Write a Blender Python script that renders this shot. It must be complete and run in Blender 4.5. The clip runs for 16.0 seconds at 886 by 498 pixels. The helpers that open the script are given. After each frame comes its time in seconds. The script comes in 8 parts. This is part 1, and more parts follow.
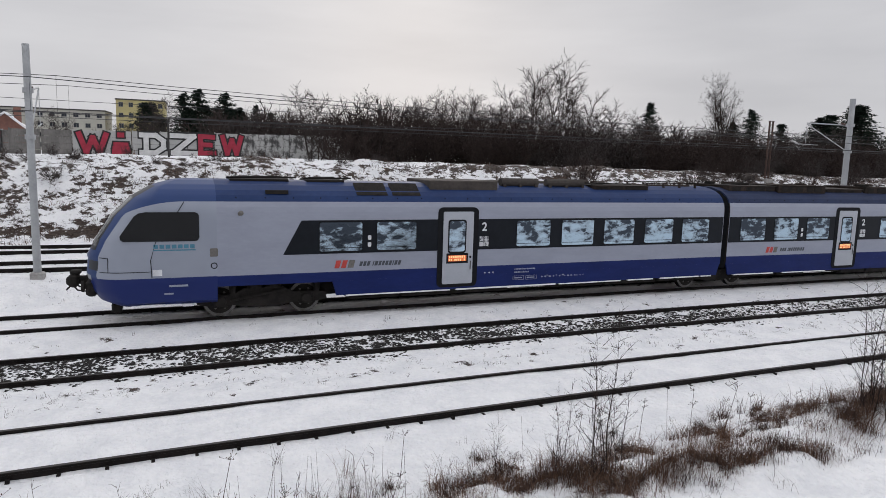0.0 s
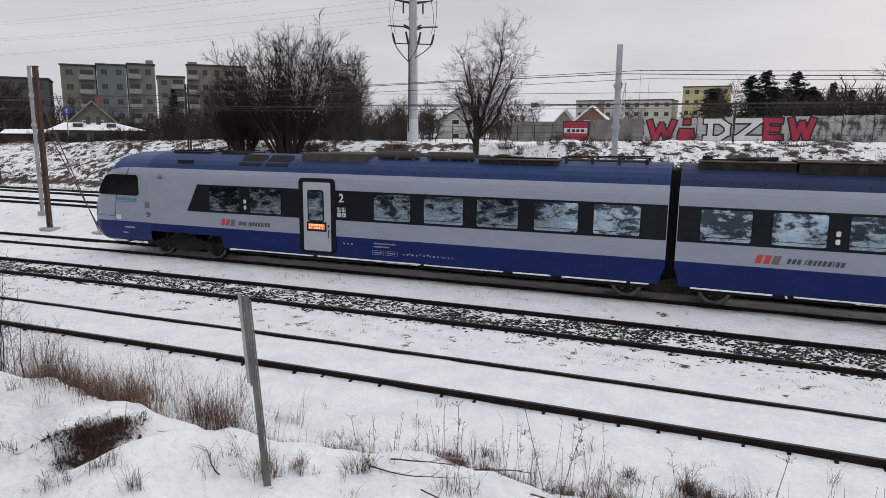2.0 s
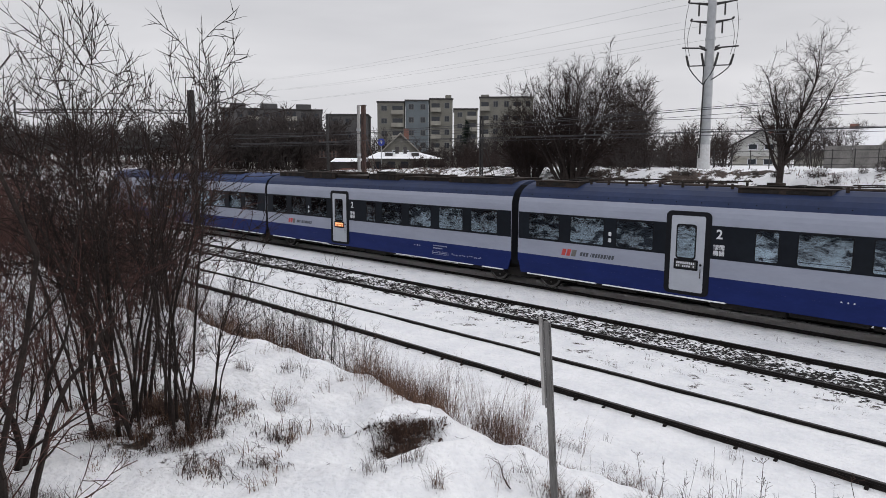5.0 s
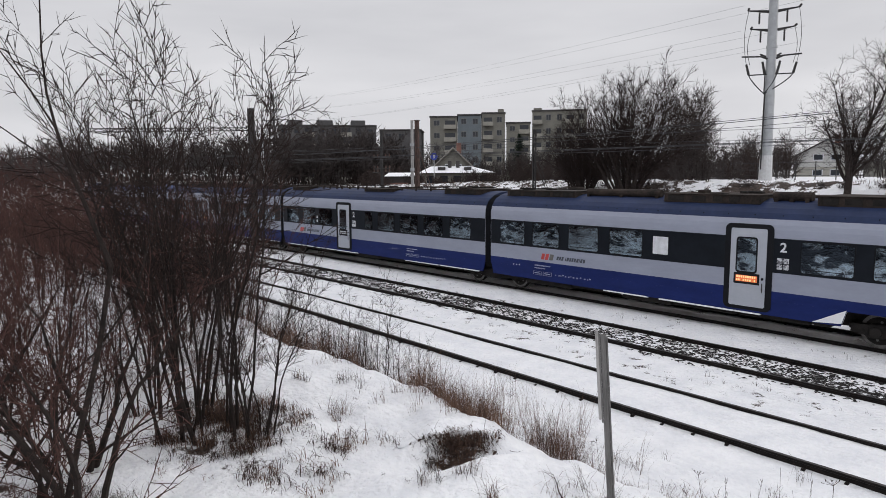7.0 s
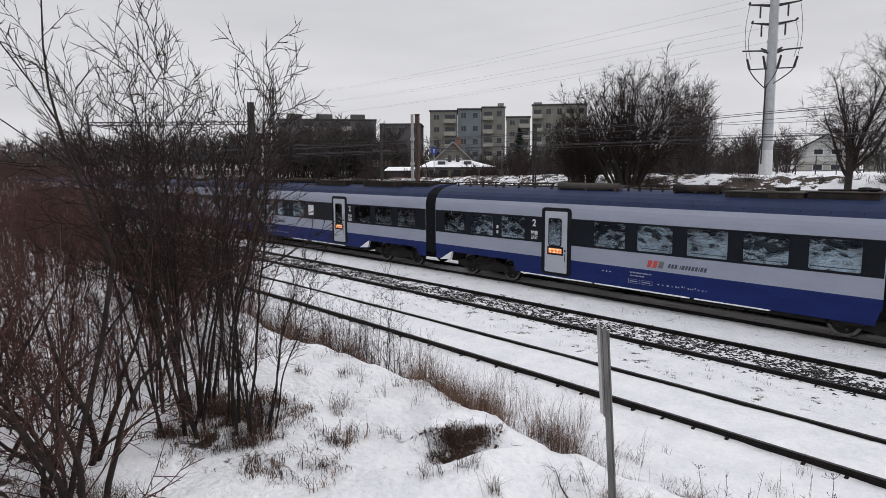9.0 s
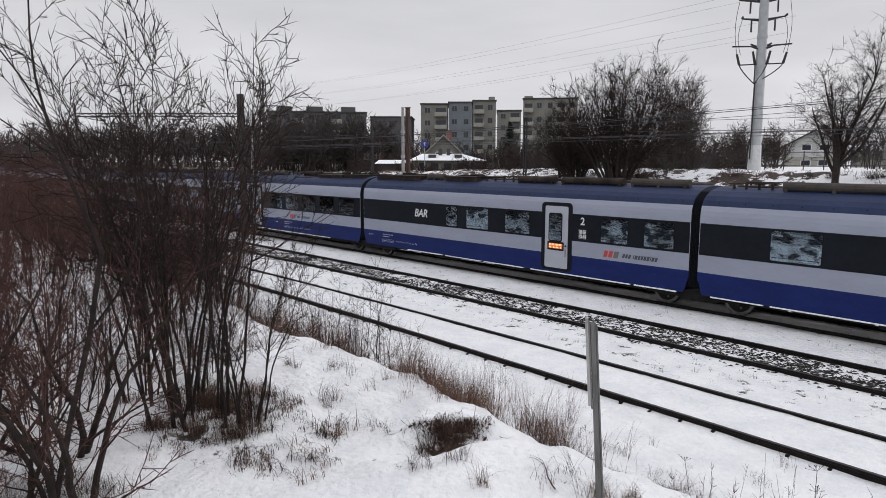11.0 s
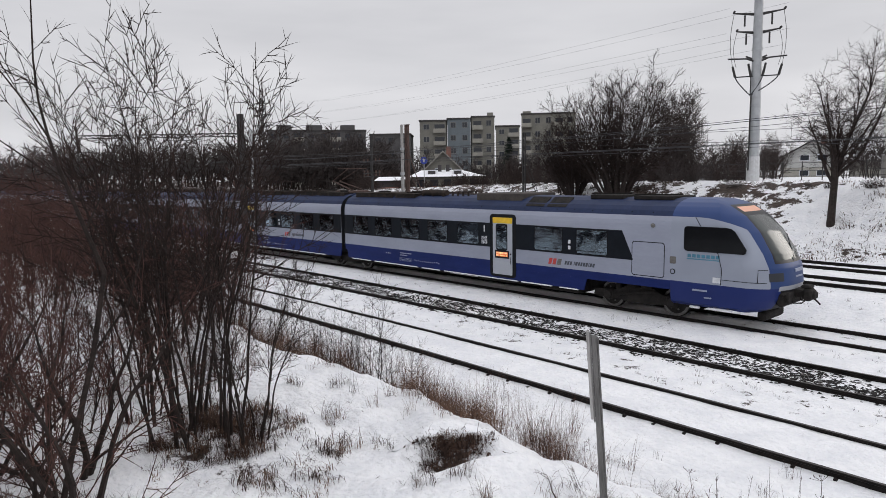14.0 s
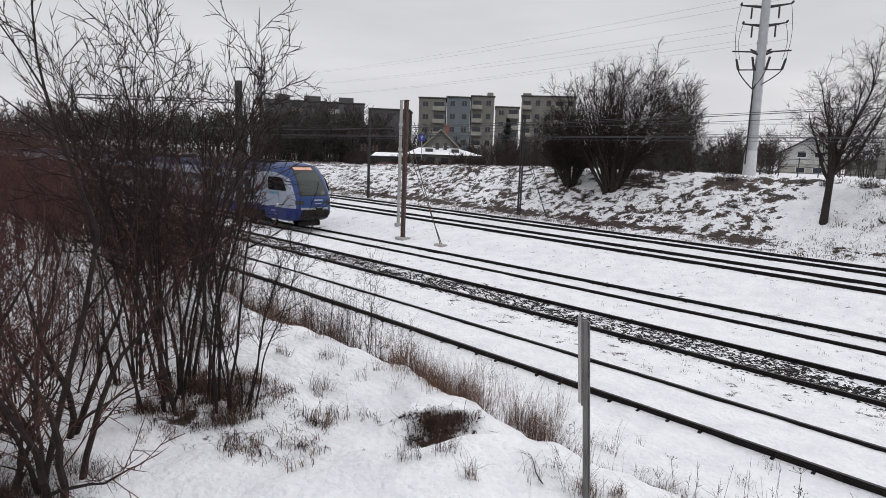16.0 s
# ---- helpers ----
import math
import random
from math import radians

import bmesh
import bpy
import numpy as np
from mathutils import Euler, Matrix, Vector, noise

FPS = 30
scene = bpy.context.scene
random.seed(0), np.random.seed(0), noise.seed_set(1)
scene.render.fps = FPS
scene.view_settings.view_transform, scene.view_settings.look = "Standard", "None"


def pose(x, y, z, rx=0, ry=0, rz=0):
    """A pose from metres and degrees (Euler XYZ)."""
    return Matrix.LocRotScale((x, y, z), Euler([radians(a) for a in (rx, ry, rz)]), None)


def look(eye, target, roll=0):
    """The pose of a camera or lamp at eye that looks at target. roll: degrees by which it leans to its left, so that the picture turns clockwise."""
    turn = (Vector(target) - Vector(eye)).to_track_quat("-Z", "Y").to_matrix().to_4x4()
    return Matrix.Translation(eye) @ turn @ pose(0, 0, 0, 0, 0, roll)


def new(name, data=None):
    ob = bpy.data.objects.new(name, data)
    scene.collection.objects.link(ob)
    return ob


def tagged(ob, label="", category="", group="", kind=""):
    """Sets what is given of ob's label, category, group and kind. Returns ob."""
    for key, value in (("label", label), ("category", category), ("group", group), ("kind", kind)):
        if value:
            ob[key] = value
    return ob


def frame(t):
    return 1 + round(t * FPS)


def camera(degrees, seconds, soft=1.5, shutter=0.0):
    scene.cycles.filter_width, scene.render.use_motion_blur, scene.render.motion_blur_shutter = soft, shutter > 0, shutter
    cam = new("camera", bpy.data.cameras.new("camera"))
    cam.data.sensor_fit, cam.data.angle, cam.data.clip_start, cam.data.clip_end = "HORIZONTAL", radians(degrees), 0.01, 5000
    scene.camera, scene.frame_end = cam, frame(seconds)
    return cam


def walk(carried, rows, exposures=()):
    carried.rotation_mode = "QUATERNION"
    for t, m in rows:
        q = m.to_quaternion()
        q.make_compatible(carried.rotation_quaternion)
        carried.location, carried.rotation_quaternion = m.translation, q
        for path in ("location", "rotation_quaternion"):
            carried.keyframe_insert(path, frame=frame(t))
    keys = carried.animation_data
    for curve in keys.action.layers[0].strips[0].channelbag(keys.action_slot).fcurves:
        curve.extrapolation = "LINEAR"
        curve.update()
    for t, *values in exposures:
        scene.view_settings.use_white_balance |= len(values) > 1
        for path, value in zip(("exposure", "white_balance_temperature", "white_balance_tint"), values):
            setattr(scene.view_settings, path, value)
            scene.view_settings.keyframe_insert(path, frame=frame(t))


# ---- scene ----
cam = camera(68.0, 16.0, soft=0.7, shutter=0.0)
PATH = [
    (0, (0.389, 0.323, 4.430), (1.224, 2.121, 4.163), 1.70),
    (0.5, (0.317, 0.299, 4.441), (0.706, 2.241, 4.162), 3.22),
    (1, (0.231, 0.277, 4.425), (0.281, 2.251, 4.112), 1.58),
    (1.5, (0.178, 0.322, 4.437), (-0.182, 2.264, 4.122), 1.36),
    (2, (0.106, 0.208, 4.448), (-0.595, 2.050, 4.105), 0.57),
    (2.5, (0.037, 0.175, 4.460), (-0.888, 1.915, 4.119), 0.69),
    (3, (-0.023, 0.106, 4.474), (-1.137, 1.737, 4.160), 0.26),
    (3.5, (-0.021, 0.016, 4.511), (-1.266, 1.549, 4.190), 0.73),
    (4, (-0.069, -0.002, 4.505), (-1.389, 1.468, 4.195), 0.19),
    (4.5, (-0.071, -0.014, 4.498), (-1.430, 1.422, 4.201), 0.08),
    (5, (-0.080, -0.026, 4.504), (-1.474, 1.383, 4.233), 0.21),
    (7.5, (-0.066, -0.083, 4.487), (-1.583, 1.201, 4.260), -0.48),
    (8, (-0.068, -0.083, 4.500), (-1.588, 1.197, 4.274), -0.54),
    (8.5, (-0.085, -0.107, 4.491), (-1.604, 1.175, 4.269), -0.12),
    (9, (-0.081, -0.102, 4.489), (-1.585, 1.194, 4.243), -0.24),
    (9.5, (-0.074, -0.098, 4.494), (-1.561, 1.217, 4.248), 0.13),
    (12, (-0.061, -0.116, 4.485), (-1.543, 1.199, 4.210), 0.02),
    (12.5, (-0.077, -0.113, 4.482), (-1.555, 1.208, 4.219), -0.08),
    (13, (-0.060, -0.124, 4.494), (-1.539, 1.202, 4.258), -0.37),
    (13.5, (-0.030, -0.122, 4.491), (-1.516, 1.200, 4.275), -0.51),
    (14, (-0.022, -0.136, 4.496), (-1.510, 1.182, 4.278), -0.83),
    (14.5, (-0.025, -0.131, 4.499), (-1.514, 1.183, 4.262), -0.92),
    (15, (-0.019, -0.147, 4.507), (-1.505, 1.171, 4.278), 0.34),
    (15.5, (-0.025, -0.160, 4.495), (-1.499, 1.167, 4.242), 1.94),
    (16, (-0.059, -0.156, 4.479), (-1.526, 1.174, 4.197), 2.13),
]
walk(cam, [(t, look(eye, target, roll)) for t, eye, target, roll in PATH],
     exposures=[(0.0, -0.30, 6500, 12), (1.5, -0.26, 6500, 12), (3.0, -0.20, 6500, 12), (5.0, -0.12, 6500, 12), (16.0, -0.11, 6500, 12)])

# ---- light: overcast winter sky, low veiled sun behind the train ----
world = bpy.data.worlds.new("winter_sky")
scene.world = world
world.use_nodes = True
wn, wl = world.node_tree.nodes, world.node_tree.links
wn.clear()
w_out = wn.new("ShaderNodeOutputWorld")
w_bg = wn.new("ShaderNodeBackground")
w_sky = wn.new("ShaderNodeTexSky")
w_sky.sky_type = "NISHITA"
w_sky.sun_disc = False
w_sky.sun_elevation, w_sky.sun_rotation = radians(14), radians(22)
w_sky.air_density, w_sky.dust_density = 1.0, 4.0
w_co = wn.new("ShaderNodeTexCoord")
w_map = wn.new("ShaderNodeMapping")
w_map.inputs["Scale"].default_value = (1.2, 1.2, 6.0)
w_noise = wn.new("ShaderNodeTexNoise")
w_noise.inputs["Scale"].default_value, w_noise.inputs["Detail"].default_value = 1.6, 5.0
w_ramp = wn.new("ShaderNodeValToRGB")
w_ramp.color_ramp.elements[0].position, w_ramp.color_ramp.elements[0].color = 0.3, (0.66, 0.672, 0.70, 1)
w_ramp.color_ramp.elements[1].position, w_ramp.color_ramp.elements[1].color = 0.72, (0.84, 0.85, 0.872, 1)
w_mix = wn.new("ShaderNodeMix")
w_mix.data_type = "RGBA"
w_mul = wn.new("ShaderNodeVectorMath")
w_mul.operation = "SCALE"
w_mul.inputs["Scale"].default_value = 0.05
w_mix.inputs["Factor"].default_value = 0.97
wl.new(w_co.outputs["Generated"], w_map.inputs["Vector"])
wl.new(w_map.outputs["Vector"], w_noise.inputs["Vector"])
wl.new(w_noise.outputs["Fac"], w_ramp.inputs["Fac"])
wl.new(w_sky.outputs["Color"], w_mul.inputs[0])
wl.new(w_mul.outputs["Vector"], w_mix.inputs["A"])
wl.new(w_ramp.outputs["Color"], w_mix.inputs["B"])
# an overcast sky is brighter overhead than at the horizon
w_sep = wn.new("ShaderNodeSeparateXYZ")
w_up = wn.new("ShaderNodeMapRange")
w_up.inputs["From Min"].default_value, w_up.inputs["From Max"].default_value = 0.25, 1.0
w_up.inputs["To Min"].default_value, w_up.inputs["To Max"].default_value = 1.0, 1.9
w_gain = wn.new("ShaderNodeVectorMath")
w_gain.operation = "SCALE"
wl.new(w_co.outputs["Generated"], w_sep.inputs[0])
wl.new(w_sep.outputs["Z"], w_up.inputs["Value"])
wl.new(w_mix.outputs["Result"], w_gain.inputs[0])
wl.new(w_up.outputs["Result"], w_gain.inputs["Scale"])
# the veiled sun brightens the cloud around it
w_dot = wn.new("ShaderNodeVectorMath")
w_dot.operation = "DOT_PRODUCT"
w_dot.inputs[1].default_value = (0.355, 0.893, 0.288)
w_glow = wn.new("ShaderNodeMapRange")
w_glow.interpolation_type = "SMOOTHSTEP"
w_glow.inputs["From Min"].default_value, w_glow.inputs["From Max"].default_value = 0.88, 1.0
w_glow.inputs["To Min"].default_value, w_glow.inputs["To Max"].default_value = 1.0, 1.1
w_veil = wn.new("ShaderNodeVectorMath")
w_veil.operation = "SCALE"
wl.new(w_co.outputs["Generated"], w_dot.inputs[0])
wl.new(w_dot.outputs["Value"], w_glow.inputs["Value"])
wl.new(w_gain.outputs["Vector"], w_veil.inputs[0])
wl.new(w_glow.outputs["Result"], w_veil.inputs["Scale"])
wl.new(w_veil.outputs["Vector"], w_bg.inputs["Color"])
wl.new(w_bg.outputs["Background"], w_out.inputs["Surface"])
w_bg.inputs["Strength"].default_value = 1.0

sun = new("sun", bpy.data.lights.new("sun", "SUN"))
sun.data.energy, sun.data.angle, sun.data.color = 0.6, radians(25), (1.0, 0.95, 0.88)
sun.matrix_world = look((0, 0, 30), (-0.37 * 30, -0.93 * 30, 30 - 0.3 * 30))

# ---- materials ----
MATS = {}


def mat(name, color, rough=0.6, metal=0.0, vary=0.12, scale=6.0, bump=0.0, bump_scale=40.0, color2=None, spec=0.5,
        glow=0.0, alpha_per_island=False, coat=0.0, detail=4.0, stretch=(1, 1, 1), lo=0.35, hi=0.65):
    """A surface: two colours mixed by noise at two scales, and fine relief."""
    if name in MATS:
        return MATS[name]
    m = bpy.data.materials.new(name)
    MATS[name] = m
    m.use_nodes = True
    n, l = m.node_tree.nodes, m.node_tree.links
    b = n["Principled BSDF"]
    b.inputs["Roughness"].default_value = rough
    b.inputs["Metallic"].default_value = metal
    b.inputs["Specular IOR Level"].default_value = spec
    b.inputs["Coat Weight"].default_value = coat
    co = n.new("ShaderNodeTexCoord")
    mp = n.new("ShaderNodeMapping")
    mp.inputs["Scale"].default_value = stretch
    l.new(co.outputs["Object"], mp.inputs["Vector"])
    n1, n2 = n.new("ShaderNodeTexNoise"), n.new("ShaderNodeTexNoise")
    n1.inputs["Scale"].default_value, n1.inputs["Detail"].default_value = scale, detail
    n2.inputs["Scale"].default_value, n2.inputs["Detail"].default_value = scale * 7.3, 3
    for x in (n1, n2):
        l.new(mp.outputs["Vector"], x.inputs["Vector"])
    add = n.new("ShaderNodeMath")
    add.operation = "MULTIPLY_ADD"
    add.inputs[1].default_value = 0.35
    l.new(n2.outputs["Fac"], add.inputs[0])
    sub = n.new("ShaderNodeMath")
    sub.operation = "MULTIPLY"
    sub.inputs[1].default_value = 0.65
    l.new(n1.outputs["Fac"], sub.inputs[0])
    l.new(sub.outputs[0], add.inputs[2])
    r = n.new("ShaderNodeValToRGB")
    c2 = color2 or tuple(max(0.0, c * (1 - vary * 2)) for c in color)
    r.color_ramp.elements[0].position, r.color_ramp.elements[1].position = lo, hi
    r.color_ramp.elements[0].color, r.color_ramp.elements[1].color = (*c2, 1), (*color, 1)
    l.new(add.outputs[0], r.inputs["Fac"])
    last = r.outputs["Color"]
    if alpha_per_island:
        g = n.new("ShaderNodeNewGeometry")
        h = n.new("ShaderNodeMix")
        h.data_type = "RGBA"
        h.inputs["B"].default_value = (*c2, 1)
        mu = n.new("ShaderNodeMath")
        mu.operation = "MULTIPLY"
        mu.inputs[1].default_value = 0.8
        l.new(g.outputs["Random Per Island"], mu.inputs[0])
        l.new(mu.outputs[0], h.inputs["Factor"])
        l.new(last, h.inputs["A"])
        last = h.outputs["Result"]
    l.new(last, b.inputs["Base Color"])
    if glow:
        l.new(last, b.inputs["Emission Color"])
        b.inputs["Emission Strength"].default_value = glow
    if bump:
        n3 = n.new("ShaderNodeTexNoise")
        n3.inputs["Scale"].default_value, n3.inputs["Detail"].default_value = bump_scale, 4
        l.new(mp.outputs["Vector"], n3.inputs["Vector"])
        bp = n.new("ShaderNodeBump")
        bp.inputs["Strength"].default_value, bp.inputs["Distance"].default_value = bump, 0.05
        l.new(n3.outputs["Fac"], bp.inputs["Height"])
        l.new(bp.outputs["Normal"], b.inputs["Normal"])
    return m


def snow_material():
    """Snow with soil and dead grass showing through where the vertex layer 'scrub' is high."""
    m = mat("snow", (0.86, 0.863, 0.878), 0.75, color2=(0.74, 0.75, 0.78), lo=0.36, hi=0.6, scale=1.6, bump=0.8, bump_scale=9.0, spec=0.3)
    n, l = m.node_tree.nodes, m.node_tree.links
    b = n["Principled BSDF"]
    snow_color = b.inputs["Base Color"].links[0].from_socket
    b.inputs["Normal"].links[0].from_node.inputs["Distance"].default_value = 0.11
    at = n.new("ShaderNodeAttribute")
    at.attribute_name = "scrub"
    co = n.new("ShaderNodeTexCoord")
    n1 = n.new("ShaderNodeTexNoise")
    n1.inputs["Scale"].default_value, n1.inputs["Detail"].default_value, n1.inputs["Roughness"].default_value = 1.8, 10, 0.75
    mp = n.new("ShaderNodeMapping")
    mp.inputs["Scale"].default_value = (1.0, 1.0, 1.6)
    mp.inputs["Rotation"].default_value = (0.0, 0.5, 0.0)
    l.new(co.outputs["Object"], mp.inputs["Vector"])
    l.new(mp.outputs["Vector"], n1.inputs["Vector"])
    ad = n.new("ShaderNodeMath")
    l.new(at.outputs["Fac"], ad.inputs[0])
    l.new(n1.outputs["Fac"], ad.inputs[1])
    rp = n.new("ShaderNodeValToRGB")
    rp.color_ramp.elements[0].position, rp.color_ramp.elements[1].position = 0.77, 0.81
    l.new(ad.outputs[0], rp.inputs["Fac"])
    n2 = n.new("ShaderNodeTexNoise")
    n2.inputs["Scale"].default_value, n2.inputs["Detail"].default_value = 9.0, 6
    r2 = n.new("ShaderNodeValToRGB")
    r2.color_ramp.elements[0].position, r2.color_ramp.elements[0].color = 0.35, (0.026, 0.018, 0.014, 1)
    r2.color_ramp.elements[1].position, r2.color_ramp.elements[1].color = 0.68, (0.075, 0.052, 0.042, 1)
    l.new(co.outputs["Object"], n2.inputs["Vector"])
    l.new(n2.outputs["Fac"], r2.inputs["Fac"])
    mx = n.new("ShaderNodeMix")
    mx.data_type = "RGBA"
    l.new(rp.outputs["Color"], mx.inputs["Factor"])
    l.new(snow_color, mx.inputs["A"])
    l.new(r2.outputs["Color"], mx.inputs["B"])
    l.new(mx.outputs["Result"], b.inputs["Base Color"])
    return m


SNOW = snow_material()
SNOW_CAP = mat("snow_cap", (0.86, 0.865, 0.88), 0.75, color2=(0.78, 0.79, 0.82), scale=3, bump=0.4, bump_scale=12)
RAIL = mat("rail_steel", (0.022, 0.018, 0.017), 0.65, 0.3, color2=(0.01, 0.009, 0.009), scale=5, bump=0.3, bump_scale=60, spec=0.12)
RAIL_TOP = mat("rail_head_worn", (0.055, 0.048, 0.044), 0.5, 0.5, color2=(0.022, 0.019, 0.018), scale=4)
STONE = mat("ballast_stone", (0.075, 0.071, 0.069), 0.9, color2=(0.02, 0.019, 0.019), scale=9, alpha_per_island=True, spec=0.12)
GREY_PAINT = mat("train_grey_paint", (0.31, 0.335, 0.415), 0.45, 0.0, color2=(0.275, 0.298, 0.37), spec=0.35, scale=0.9, stretch=(1, 1, 3), bump=0.02, bump_scale=3)
BLUE_PAINT = mat("train_blue_paint", (0.010, 0.022, 0.125), 0.5, color2=(0.007, 0.016, 0.095), spec=0.18, scale=0.9, stretch=(1, 1, 3), bump=0.02, bump_scale=3)
ROOF_PAINT = mat("train_roof_blue", (0.018, 0.041, 0.128), 0.55, color2=(0.013, 0.03, 0.098), spec=0.2, scale=1.2, bump=0.03, bump_scale=4)
ROOF_GREY = mat("train_roof_slate", (0.020, 0.033, 0.085), 0.6, color2=(0.014, 0.023, 0.06), spec=0.2, scale=1.2)
DOOR_PAINT = mat("door_light_grey_paint", (0.42, 0.445, 0.5), 0.45, color2=(0.37, 0.395, 0.45), spec=0.3, scale=1.5, stretch=(1, 1, 2))
BAND = mat("window_band_black", (0.012, 0.015, 0.021), 0.3, color2=(0.008, 0.01, 0.014), scale=1, spec=0.12)
RUBBER = mat("black_rubber", (0.012, 0.013, 0.016), 0.7, scale=8, spec=0.12)
UNDER = mat("underframe_black", (0.014, 0.013, 0.013), 0.8, color2=(0.03, 0.027, 0.025), scale=5, bump=0.3, spec=0.12)
ROOF_BOX = mat("roof_equipment", (0.055, 0.042, 0.036), 0.8, color2=(0.017, 0.015, 0.014), scale=2.5, bump=0.2, spec=0.1)
FAIRING = mat("brown_grey_fairing", (0.08, 0.07, 0.064), 0.75, color2=(0.045, 0.04, 0.038), scale=1.5, spec=0.12)
ROOF_BOX_L = mat("roof_equipment_light", (0.17, 0.16, 0.15), 0.7, color2=(0.09, 0.085, 0.08), scale=2.5)
WHEEL = mat("wheel_steel", (0.2, 0.195, 0.19), 0.45, 0.8, color2=(0.08, 0.075, 0.07), scale=6)
DECAL_W = mat("white_lettering", (0.72, 0.74, 0.78), 0.5)
DECAL_S = mat("small_white_print", (0.34, 0.37, 0.48), 0.5)
AMBER = mat("lit_amber_letters", (1.0, 0.62, 0.3), 0.5, glow=0.9)
LAMP_GLASS = mat("lamp_glass", (0.3, 0.31, 0.33), 0.15, color2=(0.12, 0.12, 0.13), scale=8)
PICTO = mat("pictogram_print", (0.55, 0.57, 0.6), 0.5, color2=(0.1, 0.1, 0.12), scale=14, lo=0.46, hi=0.5)
DECAL_D = mat("dark_lettering", (0.06, 0.07, 0.09), 0.5)
DECAL_R = mat("red_lettering", (0.55, 0.06, 0.05), 0.5)
DECAL_T = mat("teal_lettering", (0.06, 0.22, 0.32), 0.5)
YELLOW = mat("first_class_yellow", (0.85, 0.55, 0.03), 0.45)
LED = mat("orange_display", (0.75, 0.2, 0.06), 0.4, color2=(0.5, 0.1, 0.03), scale=40, glow=0.5, stretch=(1, 1, 1))
LED_OFF = mat("dark_display", (0.05, 0.05, 0.05), 0.3)
CONCRETE = mat("weathered_concrete", (0.42, 0.41, 0.40), 0.85, color2=(0.27, 0.26, 0.25), scale=3, bump=0.3, bump_scale=25)
GALV = mat("galvanised_steel", (0.46, 0.48, 0.49), 0.55, 0.35, color2=(0.34, 0.35, 0.37), scale=2.2)
RUST = mat("rusted_steel", (0.12, 0.072, 0.06), 0.85, 0.1, color2=(0.05, 0.034, 0.03), scale=5, bump=0.2)
DARK_STEEL = mat("dark_steel", (0.045, 0.042, 0.042), 0.7, 0.2, color2=(0.025, 0.024, 0.024), scale=4)
WIRE = mat("overhead_wire", (0.05, 0.05, 0.055), 0.6, 0.3)
LINE = mat("aluminium_line", (0.3, 0.31, 0.33), 0.6, 0.3)
BARK_DK = mat("dark_shrub_bark", (0.04, 0.03, 0.027), 0.85, color2=(0.016, 0.013, 0.012), scale=9, bump=0.4, bump_scale=50, spec=0.12)
BARK = mat("wet_bark", (0.055, 0.044, 0.04), 0.9, color2=(0.022, 0.018, 0.017), scale=7, bump=0.4, bump_scale=40, spec=0.12)
TWIG = mat("dark_twigs", (0.048, 0.031, 0.027), 0.9, color2=(0.018, 0.014, 0.013), scale=2, alpha_per_island=True, spec=0.12)
TWIG_RED = mat("reddish_brown_twigs", (0.14, 0.072, 0.06), 0.9, color2=(0.045, 0.026, 0.023), scale=1.5, alpha_per_island=True, spec=0.12)
TWIG_BROWN = mat("brown_twigs", (0.085, 0.062, 0.056), 0.9, color2=(0.032, 0.025, 0.023), scale=1.5, alpha_per_island=True, spec=0.12)
TWIG_GREY = mat("grey_brown_twigs", (0.095, 0.078, 0.073), 0.9, color2=(0.04, 0.033, 0.031), scale=1.5, alpha_per_island=True, spec=0.12)
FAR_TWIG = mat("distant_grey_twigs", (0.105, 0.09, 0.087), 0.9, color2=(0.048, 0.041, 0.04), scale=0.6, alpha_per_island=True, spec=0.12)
GRASS = mat("dead_grass", (0.26, 0.165, 0.115), 0.9, color2=(0.095, 0.056, 0.042), scale=1.2, alpha_per_island=True, spec=0.12)
GRASS_DK = mat("dark_dead_weeds", (0.10, 0.062, 0.05), 0.9, color2=(0.035, 0.024, 0.021), scale=1.2, alpha_per_island=True, spec=0.12)
NEEDLES = mat("conifer_needles", (0.028, 0.045, 0.03), 0.85, color2=(0.01, 0.018, 0.014), scale=1.5, alpha_per_island=True, spec=0.12)


